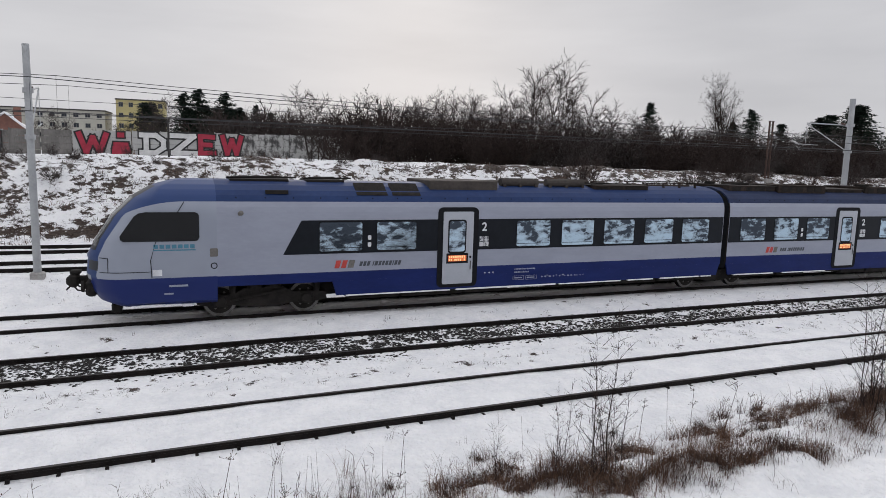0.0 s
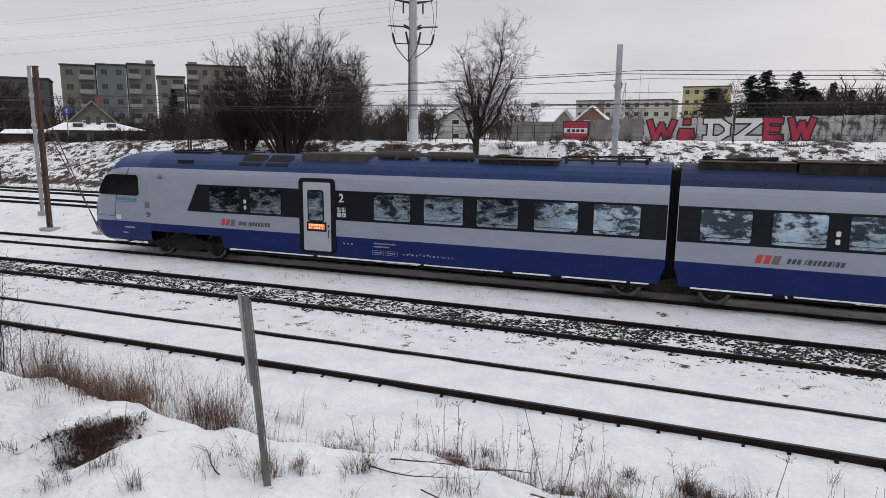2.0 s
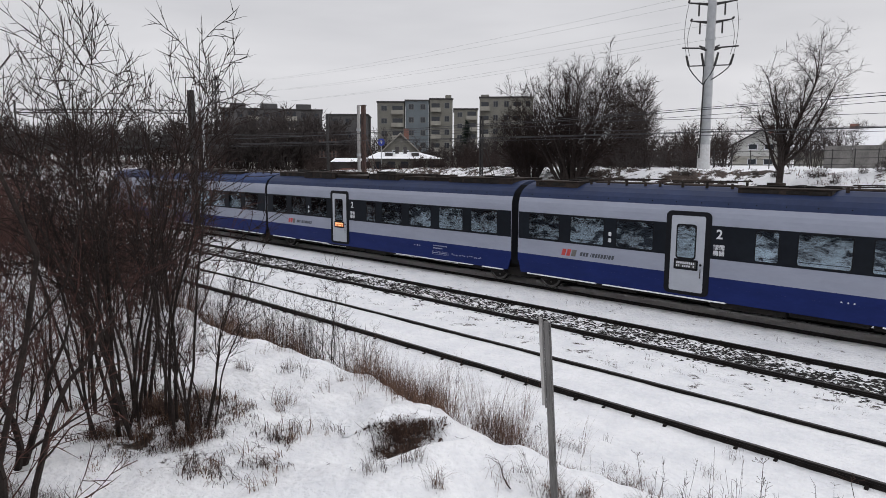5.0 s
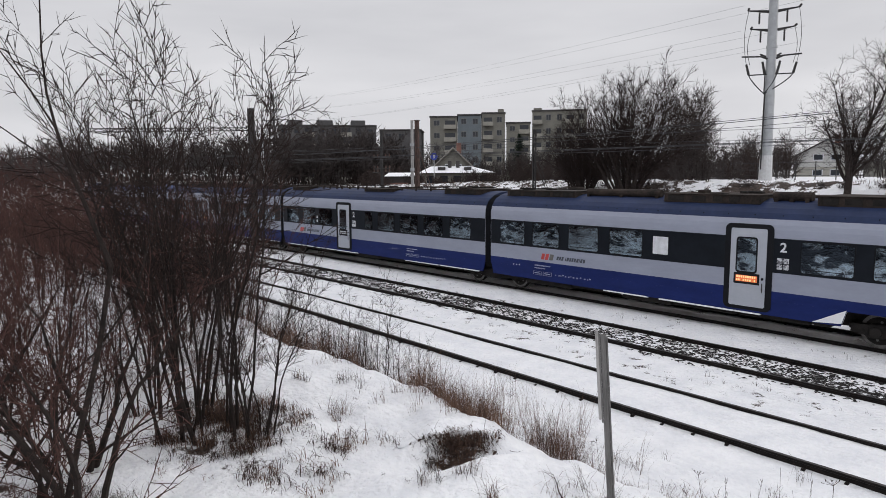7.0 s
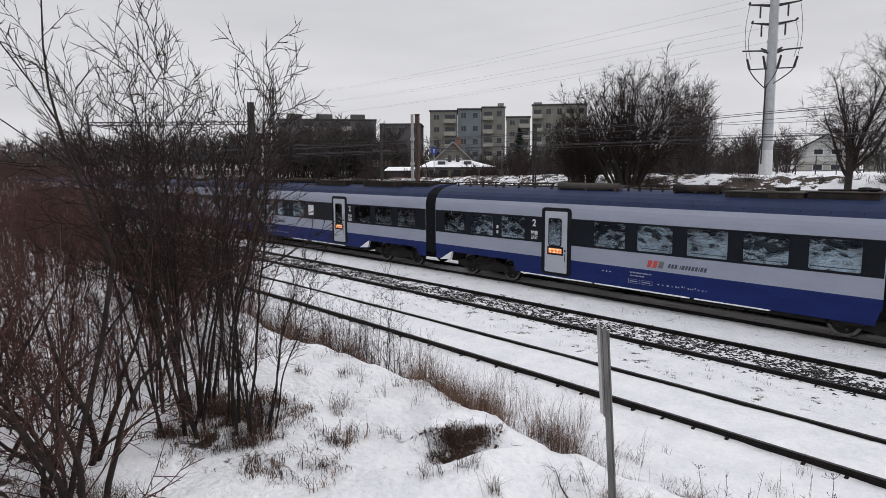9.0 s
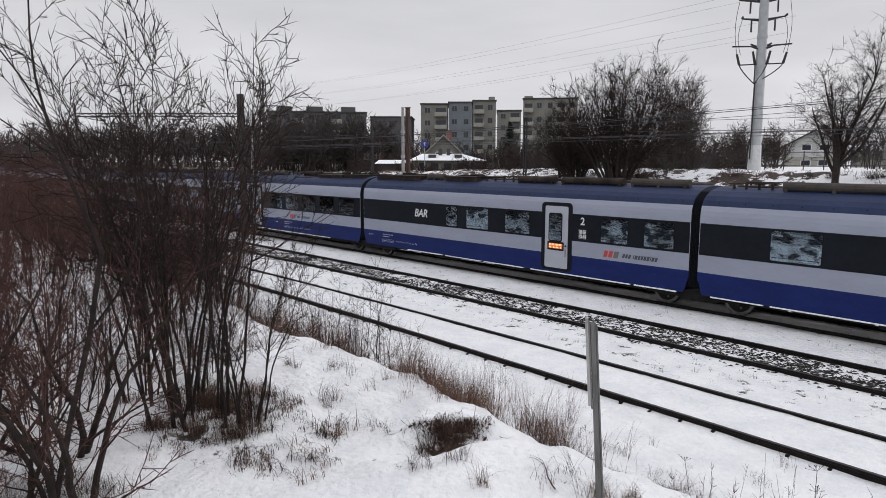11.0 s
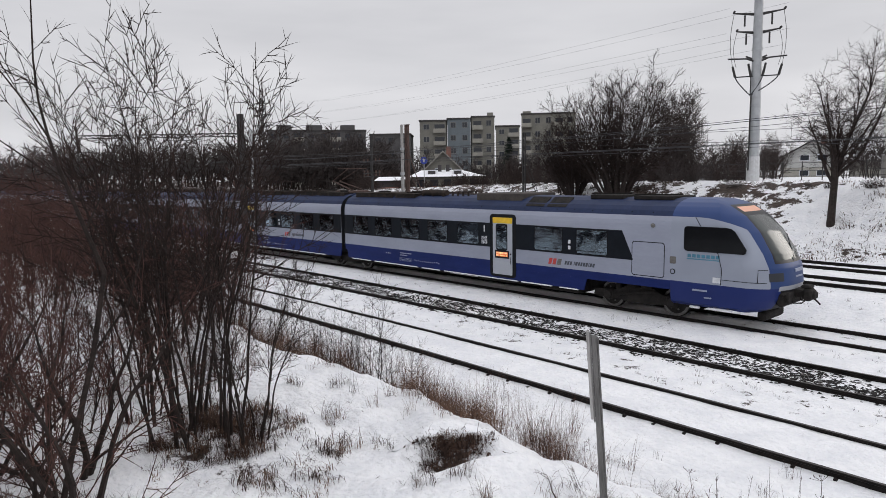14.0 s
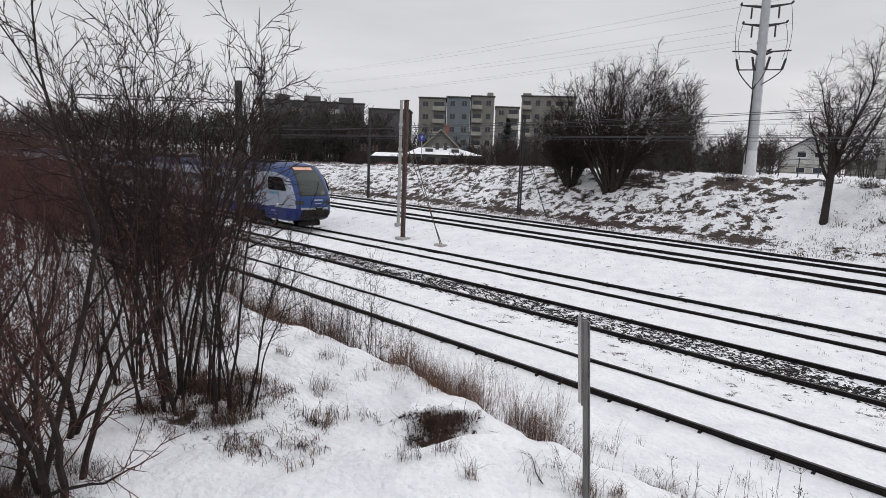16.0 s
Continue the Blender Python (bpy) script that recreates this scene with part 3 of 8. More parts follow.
def stones():
    """Bare ballast between and beside the rails of the middle track."""
    m, rnd = Mesh(), random.Random(7)
    for _ in range(40000):
        s = rnd.uniform(-42, 42) if rnd.random() < 0.7 else rnd.uniform(-20, 26)
        if rnd.random() < 0.86:
            off = -4.25 + rnd.uniform(-0.74, 0.74)
        else:
            off = -4.25 + rnd.choice((-1, 1)) * (0.88 + abs(rnd.gauss(0, 0.22)))
        lie = 0.6 * noise.noise((s * 0.5, off * 1.2, 2.0)) + 0.6 * noise.noise((s * 2.2, off * 3.0, 5.0)) - 0.5 * max(0, abs(off + 4.25) - 0.4)
        if lie < rnd.uniform(-0.55, 0.12):
            continue
        x, y, _z = on_track(s, off)
        r = rnd.uniform(0.024, 0.056)
        z = ground(x, y) + r * rnd.uniform(-0.1, 0.5)
        vs = []
        for q in ((1.3, 0, 0), (-0.8, 0.9, 0), (-0.8, -0.9, 0), (0, 0, 0.55)):
            vs.append((x + r * (q[0] * rnd.uniform(0.7, 1.4) + rnd.uniform(-0.3, 0.3)), y + r * (q[1] * rnd.uniform(0.7, 1.4) + rnd.uniform(-0.3, 0.3)), z + r * (q[2] * rnd.uniform(0.6, 1.3) - 0.25)))
        m.add(vs, [(0, 1, 3), (1, 2, 3), (2, 0, 3)])
    return m


tagged(part("ballast", stones(), STONE), "dark wet ballast stones poking out of the snow", "ballast", kind="stuff")

# ---- the train: eight cars ----
MID = 61.53          # where the two halves of the train meet, from the first door
SIDE = [(-1.445, 0.95), (-1.45, 1.12), (-1.45, 1.23), (-1.45, 2.0), (-1.45, 2.92), (-1.435, 3.05), (-1.39, 3.2), (-1.3, 3.36), (-1.16, 3.49), (-0.9, 3.62), (-0.5, 3.72), (0, 3.75)]


def body_shell(x0, x1):
    """Walls and floor of a straight stretch of car, up to the roof line."""
    half = [p for p in SIDE if p[1] <= 3.2]
    ring = half + [(-y, z) for y, z in reversed(half)]
    m, n = Mesh(), len(ring)
    vs = [(x, y, z) for x in (x0, x1) for y, z in ring]
    m.v = vs
    for i in range(n - 1):
        m.f.append((i, i + 1, n + i + 1, n + i)[::-1])
        m.m.append(1 if max(ring[i][1], ring[i + 1][1]) <= 1.24 else 0)
    m.f.append((0, n, 2 * n - 1, n - 1)[::-1])
    m.m.append(2)
    for k in (0, n):
        m.f.append(tuple(range(k, k + n)))
        m.m.append(2)
    return m


def roof_shell(x0, x1):
    half = [p for p in SIDE if p[1] >= 3.2]
    ring = half + [(-y, z) for y, z in reversed(half[:-1])]
    m, n = Mesh(), len(ring)
    m.v = [(x, y, z) for x in (x0, x1) for y, z in ring]
    for i in range(n - 1):
        m.f.append((i, n + i, n + i + 1, i + 1))
        m.m.append(0)
    for k in (0, n):
        m.f.append(tuple(range(k, k + n)))
        m.m.append(0)
    return m


def both_sides(name, outline, y_out, thick, material, parent, label="", near_only=False):
    """A plate on the side that faces the bank and, mirrored, on the other."""
    made = part(name, Mesh().plate(outline, -y_out, -y_out + thick), material, parent, label)
    if not near_only:
        part(name, Mesh().plate([(x, z) for x, z in reversed(outline)], y_out, y_out - thick), material, parent, label)
    return made


WINDOW_DATA, WINDOW_BAR = {}, {}


def window(car, a, b, o):
    part_label = "narrow window with painted reflections" if b - a < 0.9 else ""
    x0, x1 = a - o, b - o
    w = round(b - a, 2)
    if w not in WINDOW_DATA:
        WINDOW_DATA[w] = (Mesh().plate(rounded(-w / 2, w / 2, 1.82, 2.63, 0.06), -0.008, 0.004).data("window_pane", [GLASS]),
                          Mesh().plate(rounded(-w / 2 - 0.03, w / 2 + 0.03, 1.79, 2.66, 0.08), -0.004, 0.004).data("window_frame", [RUBBER]))
        WINDOW_BAR[w] = Mesh().plate([(-w / 2 + 0.03, 1.90), (w / 2 - 0.03, 1.90), (w / 2 - 0.03, 1.915), (-w / 2 + 0.03, 1.915)], -0.012, -0.004).data("window_bar", [RUBBER])
    pane, surround = WINDOW_DATA[w]
    for sgn in (-1, 1):
        turn = pose((x0 + x1) / 2, sgn * 1.459, 0, 0, 0, 0 if sgn < 0 else 180)
        fr = part("window", surround, RUBBER, car, part_label, at=turn)
        gl = new("pane", pane)
        gl.parent = fr
        bar = new("window_bar", WINDOW_BAR[w])
        bar.parent = fr


def door(car, a, o, first, lit=True):
    """A plug door: black surround, grey leaf, window, and display."""
    x = a - o
    both_sides("door_frame", rounded(x - 0.17, x + 1.17, 0.62, 3.05, 0.16), 1.466, 0.03, RUBBER, car)
    for sgn in (-1, 1):
        at = pose(x + 0.5, sgn * 1.478, 0, 0, 0, 0 if sgn < 0 else 180)
        leaf = part("door", Mesh().plate(rounded(-0.5, 0.5, 0.72, 2.92, 0.05), 0, 0.03), DOOR_PAINT, car, "light grey sliding door", at=at)
        part("door_window_frame", Mesh().plate(rounded(-0.34, 0.26, 1.66, 2.68, 0.09), -0.006, 0.004), RUBBER, leaf)
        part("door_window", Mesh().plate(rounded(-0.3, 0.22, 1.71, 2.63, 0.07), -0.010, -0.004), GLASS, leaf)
        part("display_frame", Mesh().plate(rounded(-0.38, 0.34, 1.35, 1.66, 0.02), -0.006, 0.004), RUBBER, leaf)
        d = Mesh()
        d.plate(rounded(-0.32, 0.28, 1.415, 1.595, 0.01), -0.010, -0.004, 0)
        for k in range(9):
            d.plate(rounded(-0.3 + k * 0.062, -0.3 + k * 0.062 + 0.042, 1.52, 1.585, 0.008, 1), -0.012, -0.009, 1)
            if k not in (2, 7):
                d.plate(rounded(-0.3 + k * 0.062, -0.3 + k * 0.062 + 0.036, 1.43, 1.49, 0.008, 1), -0.012, -0.009, 1)
        part("display", d, [LED if lit else LED_OFF, DECAL_W if not lit else AMBER], leaf, "orange destination display" if lit else "unlit destination display")
        part("door_button", Mesh().plate(rounded(0.38, 0.45, 1.5, 1.57, 0.03), -0.012, 0.004), RUBBER, leaf)
        part("handrail", Mesh().tube((0.42, -0.02, 1.15), (0.42, -0.02, 1.42), 0.012), DARK_STEEL, leaf)
        if first:
            part("class_stripe", Mesh().plate(rounded(-0.5, 0.5, 2.7, 2.92, 0.03), -0.004, 0.004), YELLOW, leaf, "yellow first class stripe")


def class_sign(car, x, number):
    me = text_mesh(number, 0.36, depth=0.002, bold=0.008)
    me.materials.append(DECAL_W)
    ob = new("class_number", me)
    ob.parent, ob.matrix_basis = car, pose(x, -1.462, 2.44)
    tagged(ob, "white class number " + number)
    for i in (0, 1):
        for j in (0, 1):
            part("pictogram", Mesh().plate(rounded(x - 0.155 + 0.165 * i, x - 0.01 + 0.165 * i, 1.85 + 0.165 * j, 1.995 + 0.165 * j, 0.015, 1), -1.461, -1.455), PICTO, car, "white square pictogram")


def operator_mark(car, x):
    """The operator's mark, as plain slanted shapes."""
    m = Mesh()
    for k in range(2):
        a = x + 0.19 * k
        m.plate([(a, 1.33), (a + 0.14, 1.33), (a + 0.2, 1.55), (a + 0.06, 1.55)], -1.456, -1.45)
    part("red_mark", m, DECAL_R, car)
    a = x + 0.38
    part("grey_mark", Mesh().plate([(a, 1.33), (a + 0.17, 1.33), (a + 0.23, 1.55), (a + 0.06, 1.55)], -1.456, -1.45), ROOF_BOX_L, car)
    m = Mesh()
    a = x + 0.72
    for w in (0.08, 0.08, 0.08, 0, 0.03, 0.09, 0.07, 0.07, 0.08, 0.08, 0.03, 0.08, 0.08):
        if w:
            m.plate([(a, 1.37), (a + w, 1.37), (a + w + 0.04, 1.5), (a + 0.04, 1.5)], -1.456, -1.45)
        a += w + 0.03 if w else 0.06
    tagged(part("lettering", m, DECAL_D, car, "small slanted bars of dark lettering"), kind="stuff")


def small_print(car, x, o_seed):
    rnd = random.Random(o_seed)
    m = Mesh()
    for r in range(2):
        a = x
        while a < x + 0.75 - 0.25 * r:
            w = rnd.uniform(0.015, 0.045)
            m.plate([(a, 1.07 - 0.1 * r), (a + w, 1.07 - 0.1 * r), (a + w, 1.11 - 0.1 * r), (a, 1.11 - 0.1 * r)], -1.458, -1.446)
            a += w + 0.018
    for k in range(2):
        a = x - 0.05 + 0.46 * k
        for q in ((a, a + 0.4, 0.863, 0.87), (a, a + 0.4, 0.74, 0.747), (a, a + 0.007, 0.74, 0.87), (a + 0.393, a + 0.4, 0.74, 0.87), (a + 0.05, a + 0.33, 0.79, 0.82)):
            m.plate([(q[0], q[2]), (q[1], q[2]), (q[1], q[3]), (q[0], q[3])], -1.458, -1.44)
    a = x + 1.0
    while a < x + 2.6:
        w = rnd.uniform(0.02, 0.07)
        z = 0.79 + rnd.choice((0, 0, 0.03))
        m.plate([(a, z), (a + w, z), (a + w, z + 0.04), (a, z + 0.04)], -1.458, -1.44)
        a += w + rnd.uniform(0.03, 0.12)
    tagged(part("small_print", m, DECAL_S, car, "rows of small white markings"), kind="stuff")


def skirt(car, a, b):
    """Lower side panels with slanted ends, and snow on their ledge."""
    o = [(a + 0.12, 0.55), (b - 0.12, 0.55), (b, 0.97), (a, 0.97)]
    x = a + 0.5
    rnd = random.Random(round(a * 7))
    while x < b - 0.8:
        w = min(rnd.uniform(0.8, 2.2), b - 0.4 - x)
        part("underfloor_box", Mesh().box(x, x + w, -1.28, 1.28, rnd.uniform(0.34, 0.46), 0.96, bevel=0.03), UNDER, car)
        x += w + 0.08
    both_sides("skirt", o, 1.447, 0.05, BLUE_PAINT, car)
    rnd = random.Random(round(a * 10))
    x = a + 0.4
    while x < b - 0.6:
        w = rnd.uniform(1.0, 4.5)
        if rnd.random() < 0.85:
            part("snow_crust", Mesh().box(x, min(x + w, b - 0.35), -1.455, -1.37, 0.515, 0.552 + rnd.uniform(0, 0.012), bevel=0.006), SNOW_CAP, car, "crust of snow on the skirt")
        x += w + rnd.uniform(0.1, 0.5)


WHEELS = []


def wheelset_data():
    m = Mesh()
    for s in (-1, 1):
        y = s * 0.8
        for r0, r1, a, b, slot in ((0.45, 0.45, y - 0.06, y + 0.06, 0), (0.47, 0.47, y - s * 0.05, y - s * 0.085, 0)):
            m.tube((0, a, 0), (0, b, 0), r0, r1, 28, slot)
        for a0, a1, rr, slot in ((0.06, 0.066, 0.445, 1), (0.066, 0.07, 0.36, 0), (0.07, 0.13, 0.12, 0)):
            m.tube((0, y + s * a0, 0), (0, y + s * a1, 0), rr, rr, 28, slot)
        for k in range(6):
            t = k * math.pi / 3
            m.tube((0.24 * math.cos(t), y + s * 0.07, 0.24 * math.sin(t)), (0.24 * math.cos(t), y + s * 0.085, 0.24 * math.sin(t)), 0.035, 0.035, 6, 1)
    m.tube((0, -0.8, 0), (0, 0.8, 0), 0.08, 0.08, 10, 0)
    return m.data("wheelset", [UNDER, WHEEL], True)


WHEELSET = wheelset_data()


def bogie_data():
    m = Mesh()
    for s in (-1, 1):
        y = s * 1.02
        m.plate([(-1.75, 0.42), (-1.5, 0.36), (-0.75, 0.36), (-0.4, 0.28), (0.4, 0.28), (0.75, 0.36), (1.5, 0.36), (1.75, 0.42), (1.7, 0.62), (0.8, 0.66), (0.5, 0.82), (-0.5, 0.82), (-0.8, 0.66), (-1.7, 0.62)], y - 0.09, y + 0.09)
        for x in (-1.15, 1.15):
            m.box(x - 0.2, x + 0.2, y - 0.13, y + 0.13, 0.3, 0.66, bevel=0.04)
            m.tube((x, y + s * 0.12, 0.47), (x, y + s * 0.2, 0.47), 0.15, 0.13, 12)
            m.tube((x + 0.32, y, 0.6), (x + 0.32, y, 0.95), 0.09, 0.09, 10)
        m.tube((-0.25, y, 0.8), (-0.25, y, 1.0), 0.22, 0.22, 12)
        m.tube((0.25, y, 0.8), (0.25, y, 1.0), 0.22, 0.22, 12)
        m.tube((-0.9, y + s * 0.12, 0.5), (0.6, y + s * 0.14, 0.75), 0.04, 0.04, 8)
        m.box(-0.7, -0.45, y - 0.05, y + 0.18, 0.35, 0.55, bevel=0.02)
        m.box(0.45, 0.62, y - 0.05, y + 0.16, 0.4, 0.72, bevel=0.02)
    for x in (-1.7, 0, 1.65):
        m.box(x - 0.12, x + 0.12, -1.0, 1.0, 0.45, 0.62, bevel=0.03)
    return m.data("bogie", [UNDER])


BOGIE = bogie_data()


def bogie(car, x):
    b = new("bogie", BOGIE)
    b.parent, b.matrix_basis = car, pose(x, 0, 0)
    tagged(b, "black two-axle bogie caked with dirt")
    for k in (-1.15, 1.15):
        w = new("wheelset", WHEELSET)
        w.parent, w.matrix_basis = b, pose(k, 0, 0.46)
        tagged(w, "steel wheelset with a bright worn rim")
        WHEELS.append((w, k))


def roof_gear(car, x0, x1, seed):
    """Low dirty boxes side by side along the roof, with lids, pipes and air tanks on and between them."""
    rnd, x = random.Random(seed), x0
    while x < x1 - 0.5:
        w = min(rnd.uniform(1.2, 3.4), x1 - x)
        kind = rnd.random()
        m = Mesh()
        if kind < 0.68:
            top, hw = rnd.uniform(3.74, 3.85), rnd.uniform(0.85, 1.05)
            m.box(x, x + w, -hw, hw, 3.56, top, bevel=0.015)
            m.box(x - 0.03, x + w + 0.03, -hw - 0.03, hw + 0.03, top, top + 0.022, slot=2)
            k = x + 0.15
            while k < x + w - 0.4:
                q = rnd.uniform(0.25, 0.6)
                m.box(k, min(k + q, x + w - 0.1), -hw - 0.015, -hw + 0.02, 3.62, top - 0.04, slot=1)
                k += q + rnd.uniform(0.06, 0.3)
            for _ in range(rnd.choice((0, 1, 2))):
                y = rnd.uniform(-0.7, 0.2)
                m.tube((x + rnd.uniform(0, 0.4), y, top + 0.05), (x + w - rnd.uniform(0, 0.4), y + rnd.uniform(-0.1, 0.1), top + rnd.uniform(0.04, 0.09)), 0.022, 0.022, 5, 1)
            for _ in range(rnd.choice((2, 3, 5, 6))):
                a, q = x + rnd.uniform(0.05, w * 0.8), rnd.uniform(0.1, w * 0.25)
                y = rnd.uniform(-0.8, 0.4)
                m.box(a, a + q, y, y + rnd.uniform(0.15, 0.5), top + 0.02, top + rnd.uniform(0.04, 0.13), slot=rnd.choice((0, 1, 1, 2)), bevel=0.01)
            part("roof_unit", m, [ROOF_BOX, UNDER, FAIRING if rnd.random() < 0.15 else ROOF_BOX], car, "dirty brown-grey roof equipment box", False)
        elif kind < 0.86:
            m.tube((x + 0.1, -0.62, 3.80), (x + w - 0.1, -0.62, 3.80), 0.13, 0.13, 12)
            for k in (0.2, w / 2, w - 0.2):
                m.box(x + k - 0.05, x + k + 0.05, -0.78, -0.46, 3.6, 3.74)
            m.box(x, x + w, 0.1, 0.8, 3.6, 3.82, bevel=0.03)
            part("roof_tank", m, ROOF_BOX if rnd.random() < 0.6 else FAIRING, car, "cylindrical air tank on the roof")
        else:
            for k in range(4):
                xx = x + 0.15 + k * (w - 0.3) / 3
                for y in (-0.6, 0.5):
                    m.tube((xx, y, 3.62), (xx, y, 3.84), 0.05, 0.04, 8)
            m.tube((x, -0.6, 3.84), (x + w, -0.6, 3.87), 0.02, 0.02, 5)
            m.tube((x, 0.5, 3.85), (x + w, 0.5, 3.88), 0.02, 0.02, 5)
            m.box(x + 0.1, x + w - 0.1, -0.3, 0.3, 3.62, 3.78, bevel=0.03)
            part("roof_insulator_rack", m, ROOF_BOX, car, "roof insulators and conductor bar")
        x += w + rnd.uniform(0.05, 0.22)


def bellows(car, x0, x1):
    """One folded skin round the gangway."""
    ring = [(-1.425, 0.8), (-1.435, 3.1), (-1.31, 3.36), (-0.95, 3.6), (0.95, 3.6), (1.31, 3.36), (1.435, 3.1), (1.425, 0.8)]
    m, n, k = Mesh(), len(ring), 14
    for i in range(k + 1):
        e = 1.0 if i % 2 else 0.97
        m.v += [(x0 + (x1 - x0) * i / k, y * e, 0.8 + (z - 0.8) * (0.6 + 0.4 * e)) for y, z in ring]
    m.f = [(i * n + j, (i + 1) * n + j, (i + 1) * n + (j + 1) % n, i * n + (j + 1) % n) for i in range(k) for j in range(n)]
    m.m = [0] * len(m.f)
    part("bellows", m, RUBBER, car, "black rubber gangway bellows")


def nose_paint(o, sgn):
    """Grey sides under a blue arch that runs from the roof down to the front, blue below the waist."""
    m = bpy.data.materials.new("nose_paint")
    m.use_nodes = True
    n, l = m.node_tree.nodes, m.node_tree.links
    b = n["Principled BSDF"]
    b.inputs["Roughness"].default_value, b.inputs["Specular IOR Level"].default_value = 0.45, 0.3
    co, sep = n.new("ShaderNodeTexCoord"), n.new("ShaderNodeSeparateXYZ")
    l.new(co.outputs["Object"], sep.inputs[0])

    def calc(op, p, q=0.0, r=0.0):
        k = n.new("ShaderNodeMath")
        k.operation = op
        for i, v in enumerate((p, q, r)):
            if isinstance(v, float):
                k.inputs[i].default_value = v
            else:
                l.new(v, k.inputs[i])
        return k.outputs[0]

    x = calc("MULTIPLY_ADD", sep.outputs["X"], float(-sgn), float(o + 7.2 if sgn < 0 else 2 * MID + 0.25 - o + 7.2))
    x = calc("DIVIDE", calc("MINIMUM", x, 0.0), 2.35)
    z = calc("DIVIDE", calc("MAXIMUM", calc("SUBTRACT", sep.outputs["Z"], 1.5), 0.0), 1.7)
    arch = calc("GREATER_THAN", calc("ADD", calc("MULTIPLY", x, x), calc("MULTIPLY", z, z)), 1.0)
    mid = calc("LESS_THAN", calc("ABSOLUTE", sep.outputs["Y"]), 1.14)
    upper = calc("MAXIMUM", arch, mid)
    low = calc("LESS_THAN", sep.outputs["Z"], 1.24)
    nz, rp = n.new("ShaderNodeTexNoise"), n.new("ShaderNodeValToRGB")
    nz.inputs["Scale"].default_value = 0.9
    l.new(co.outputs["Object"], nz.inputs["Vector"])
    rp.color_ramp.elements[0].position, rp.color_ramp.elements[0].color = 0.35, (0.27, 0.298, 0.365, 1)
    rp.color_ramp.elements[1].position, rp.color_ramp.elements[1].color = 0.65, (0.31, 0.34, 0.41, 1)
    l.new(nz.outputs["Fac"], rp.inputs["Fac"])
    m1, m2 = n.new("ShaderNodeMix"), n.new("ShaderNodeMix")
    m1.data_type = m2.data_type = "RGBA"
    l.new(upper, m1.inputs["Factor"])
    l.new(rp.outputs["Color"], m1.inputs["A"])
    m1.inputs["B"].default_value = (0.020, 0.048, 0.155, 1)
    l.new(low, m2.inputs["Factor"])
    l.new(m1.outputs["Result"], m2.inputs["A"])
    m2.inputs["B"].default_value = (0.010, 0.022, 0.125, 1)
    # windscreen with its black edge, and the display above it
    ay, zz = calc("ABSOLUTE", sep.outputs["Y"]), sep.outputs["Z"]

    def field(half, lean, z0, z1):
        side = calc("LESS_THAN", calc("MULTIPLY_ADD", zz, float(lean), ay), float(half))
        return calc("MULTIPLY", side, calc("MULTIPLY", calc("GREATER_THAN", zz, float(z0)), calc("LESS_THAN", zz, float(z1))))

    last = m2.outputs["Result"]
    glass = field(1.06, 0.10, 2.02, 3.26)
    lamp = field(0.62, 0.0, 3.36, 3.50)
    lights = calc("MULTIPLY", field(1.16, 0.0, 1.44, 1.68), calc("GREATER_THAN", ay, 0.72))
    for mask, color in ((field(0.9, 0.0, 1.16, 1.30), (0.33, 0.345, 0.38, 1)), (field(0.82, 0.0, 0.45, 1.17), (0.012, 0.012, 0.013, 1)), (lights, (0.03, 0.033, 0.04, 1)),
                        (field(1.13, 0.10, 1.93, 3.56), (0.012, 0.013, 0.016, 1)), (glass, (0.05, 0.058, 0.056, 1)), (lamp, (0.5, 0.27, 0.19, 1) if sgn > 0 else (0.03, 0.03, 0.03, 1))):
        k = n.new("ShaderNodeMix")
        k.data_type = "RGBA"
        l.new(mask, k.inputs["Factor"])
        l.new(last, k.inputs["A"])
        k.inputs["B"].default_value = color
        last = k.outputs["Result"]
    l.new(last, b.inputs["Base Color"])
    l.new(calc("MULTIPLY_ADD", glass, -0.3, 0.45), b.inputs["Roughness"])
    l.new(calc("MULTIPLY", glass, 0.12), b.inputs["Metallic"])
    if sgn > 0:
        l.new(last, b.inputs["Emission Color"])
        l.new(calc("MULTIPLY", lamp, 0.5), b.inputs["Emission Strength"])
    return m


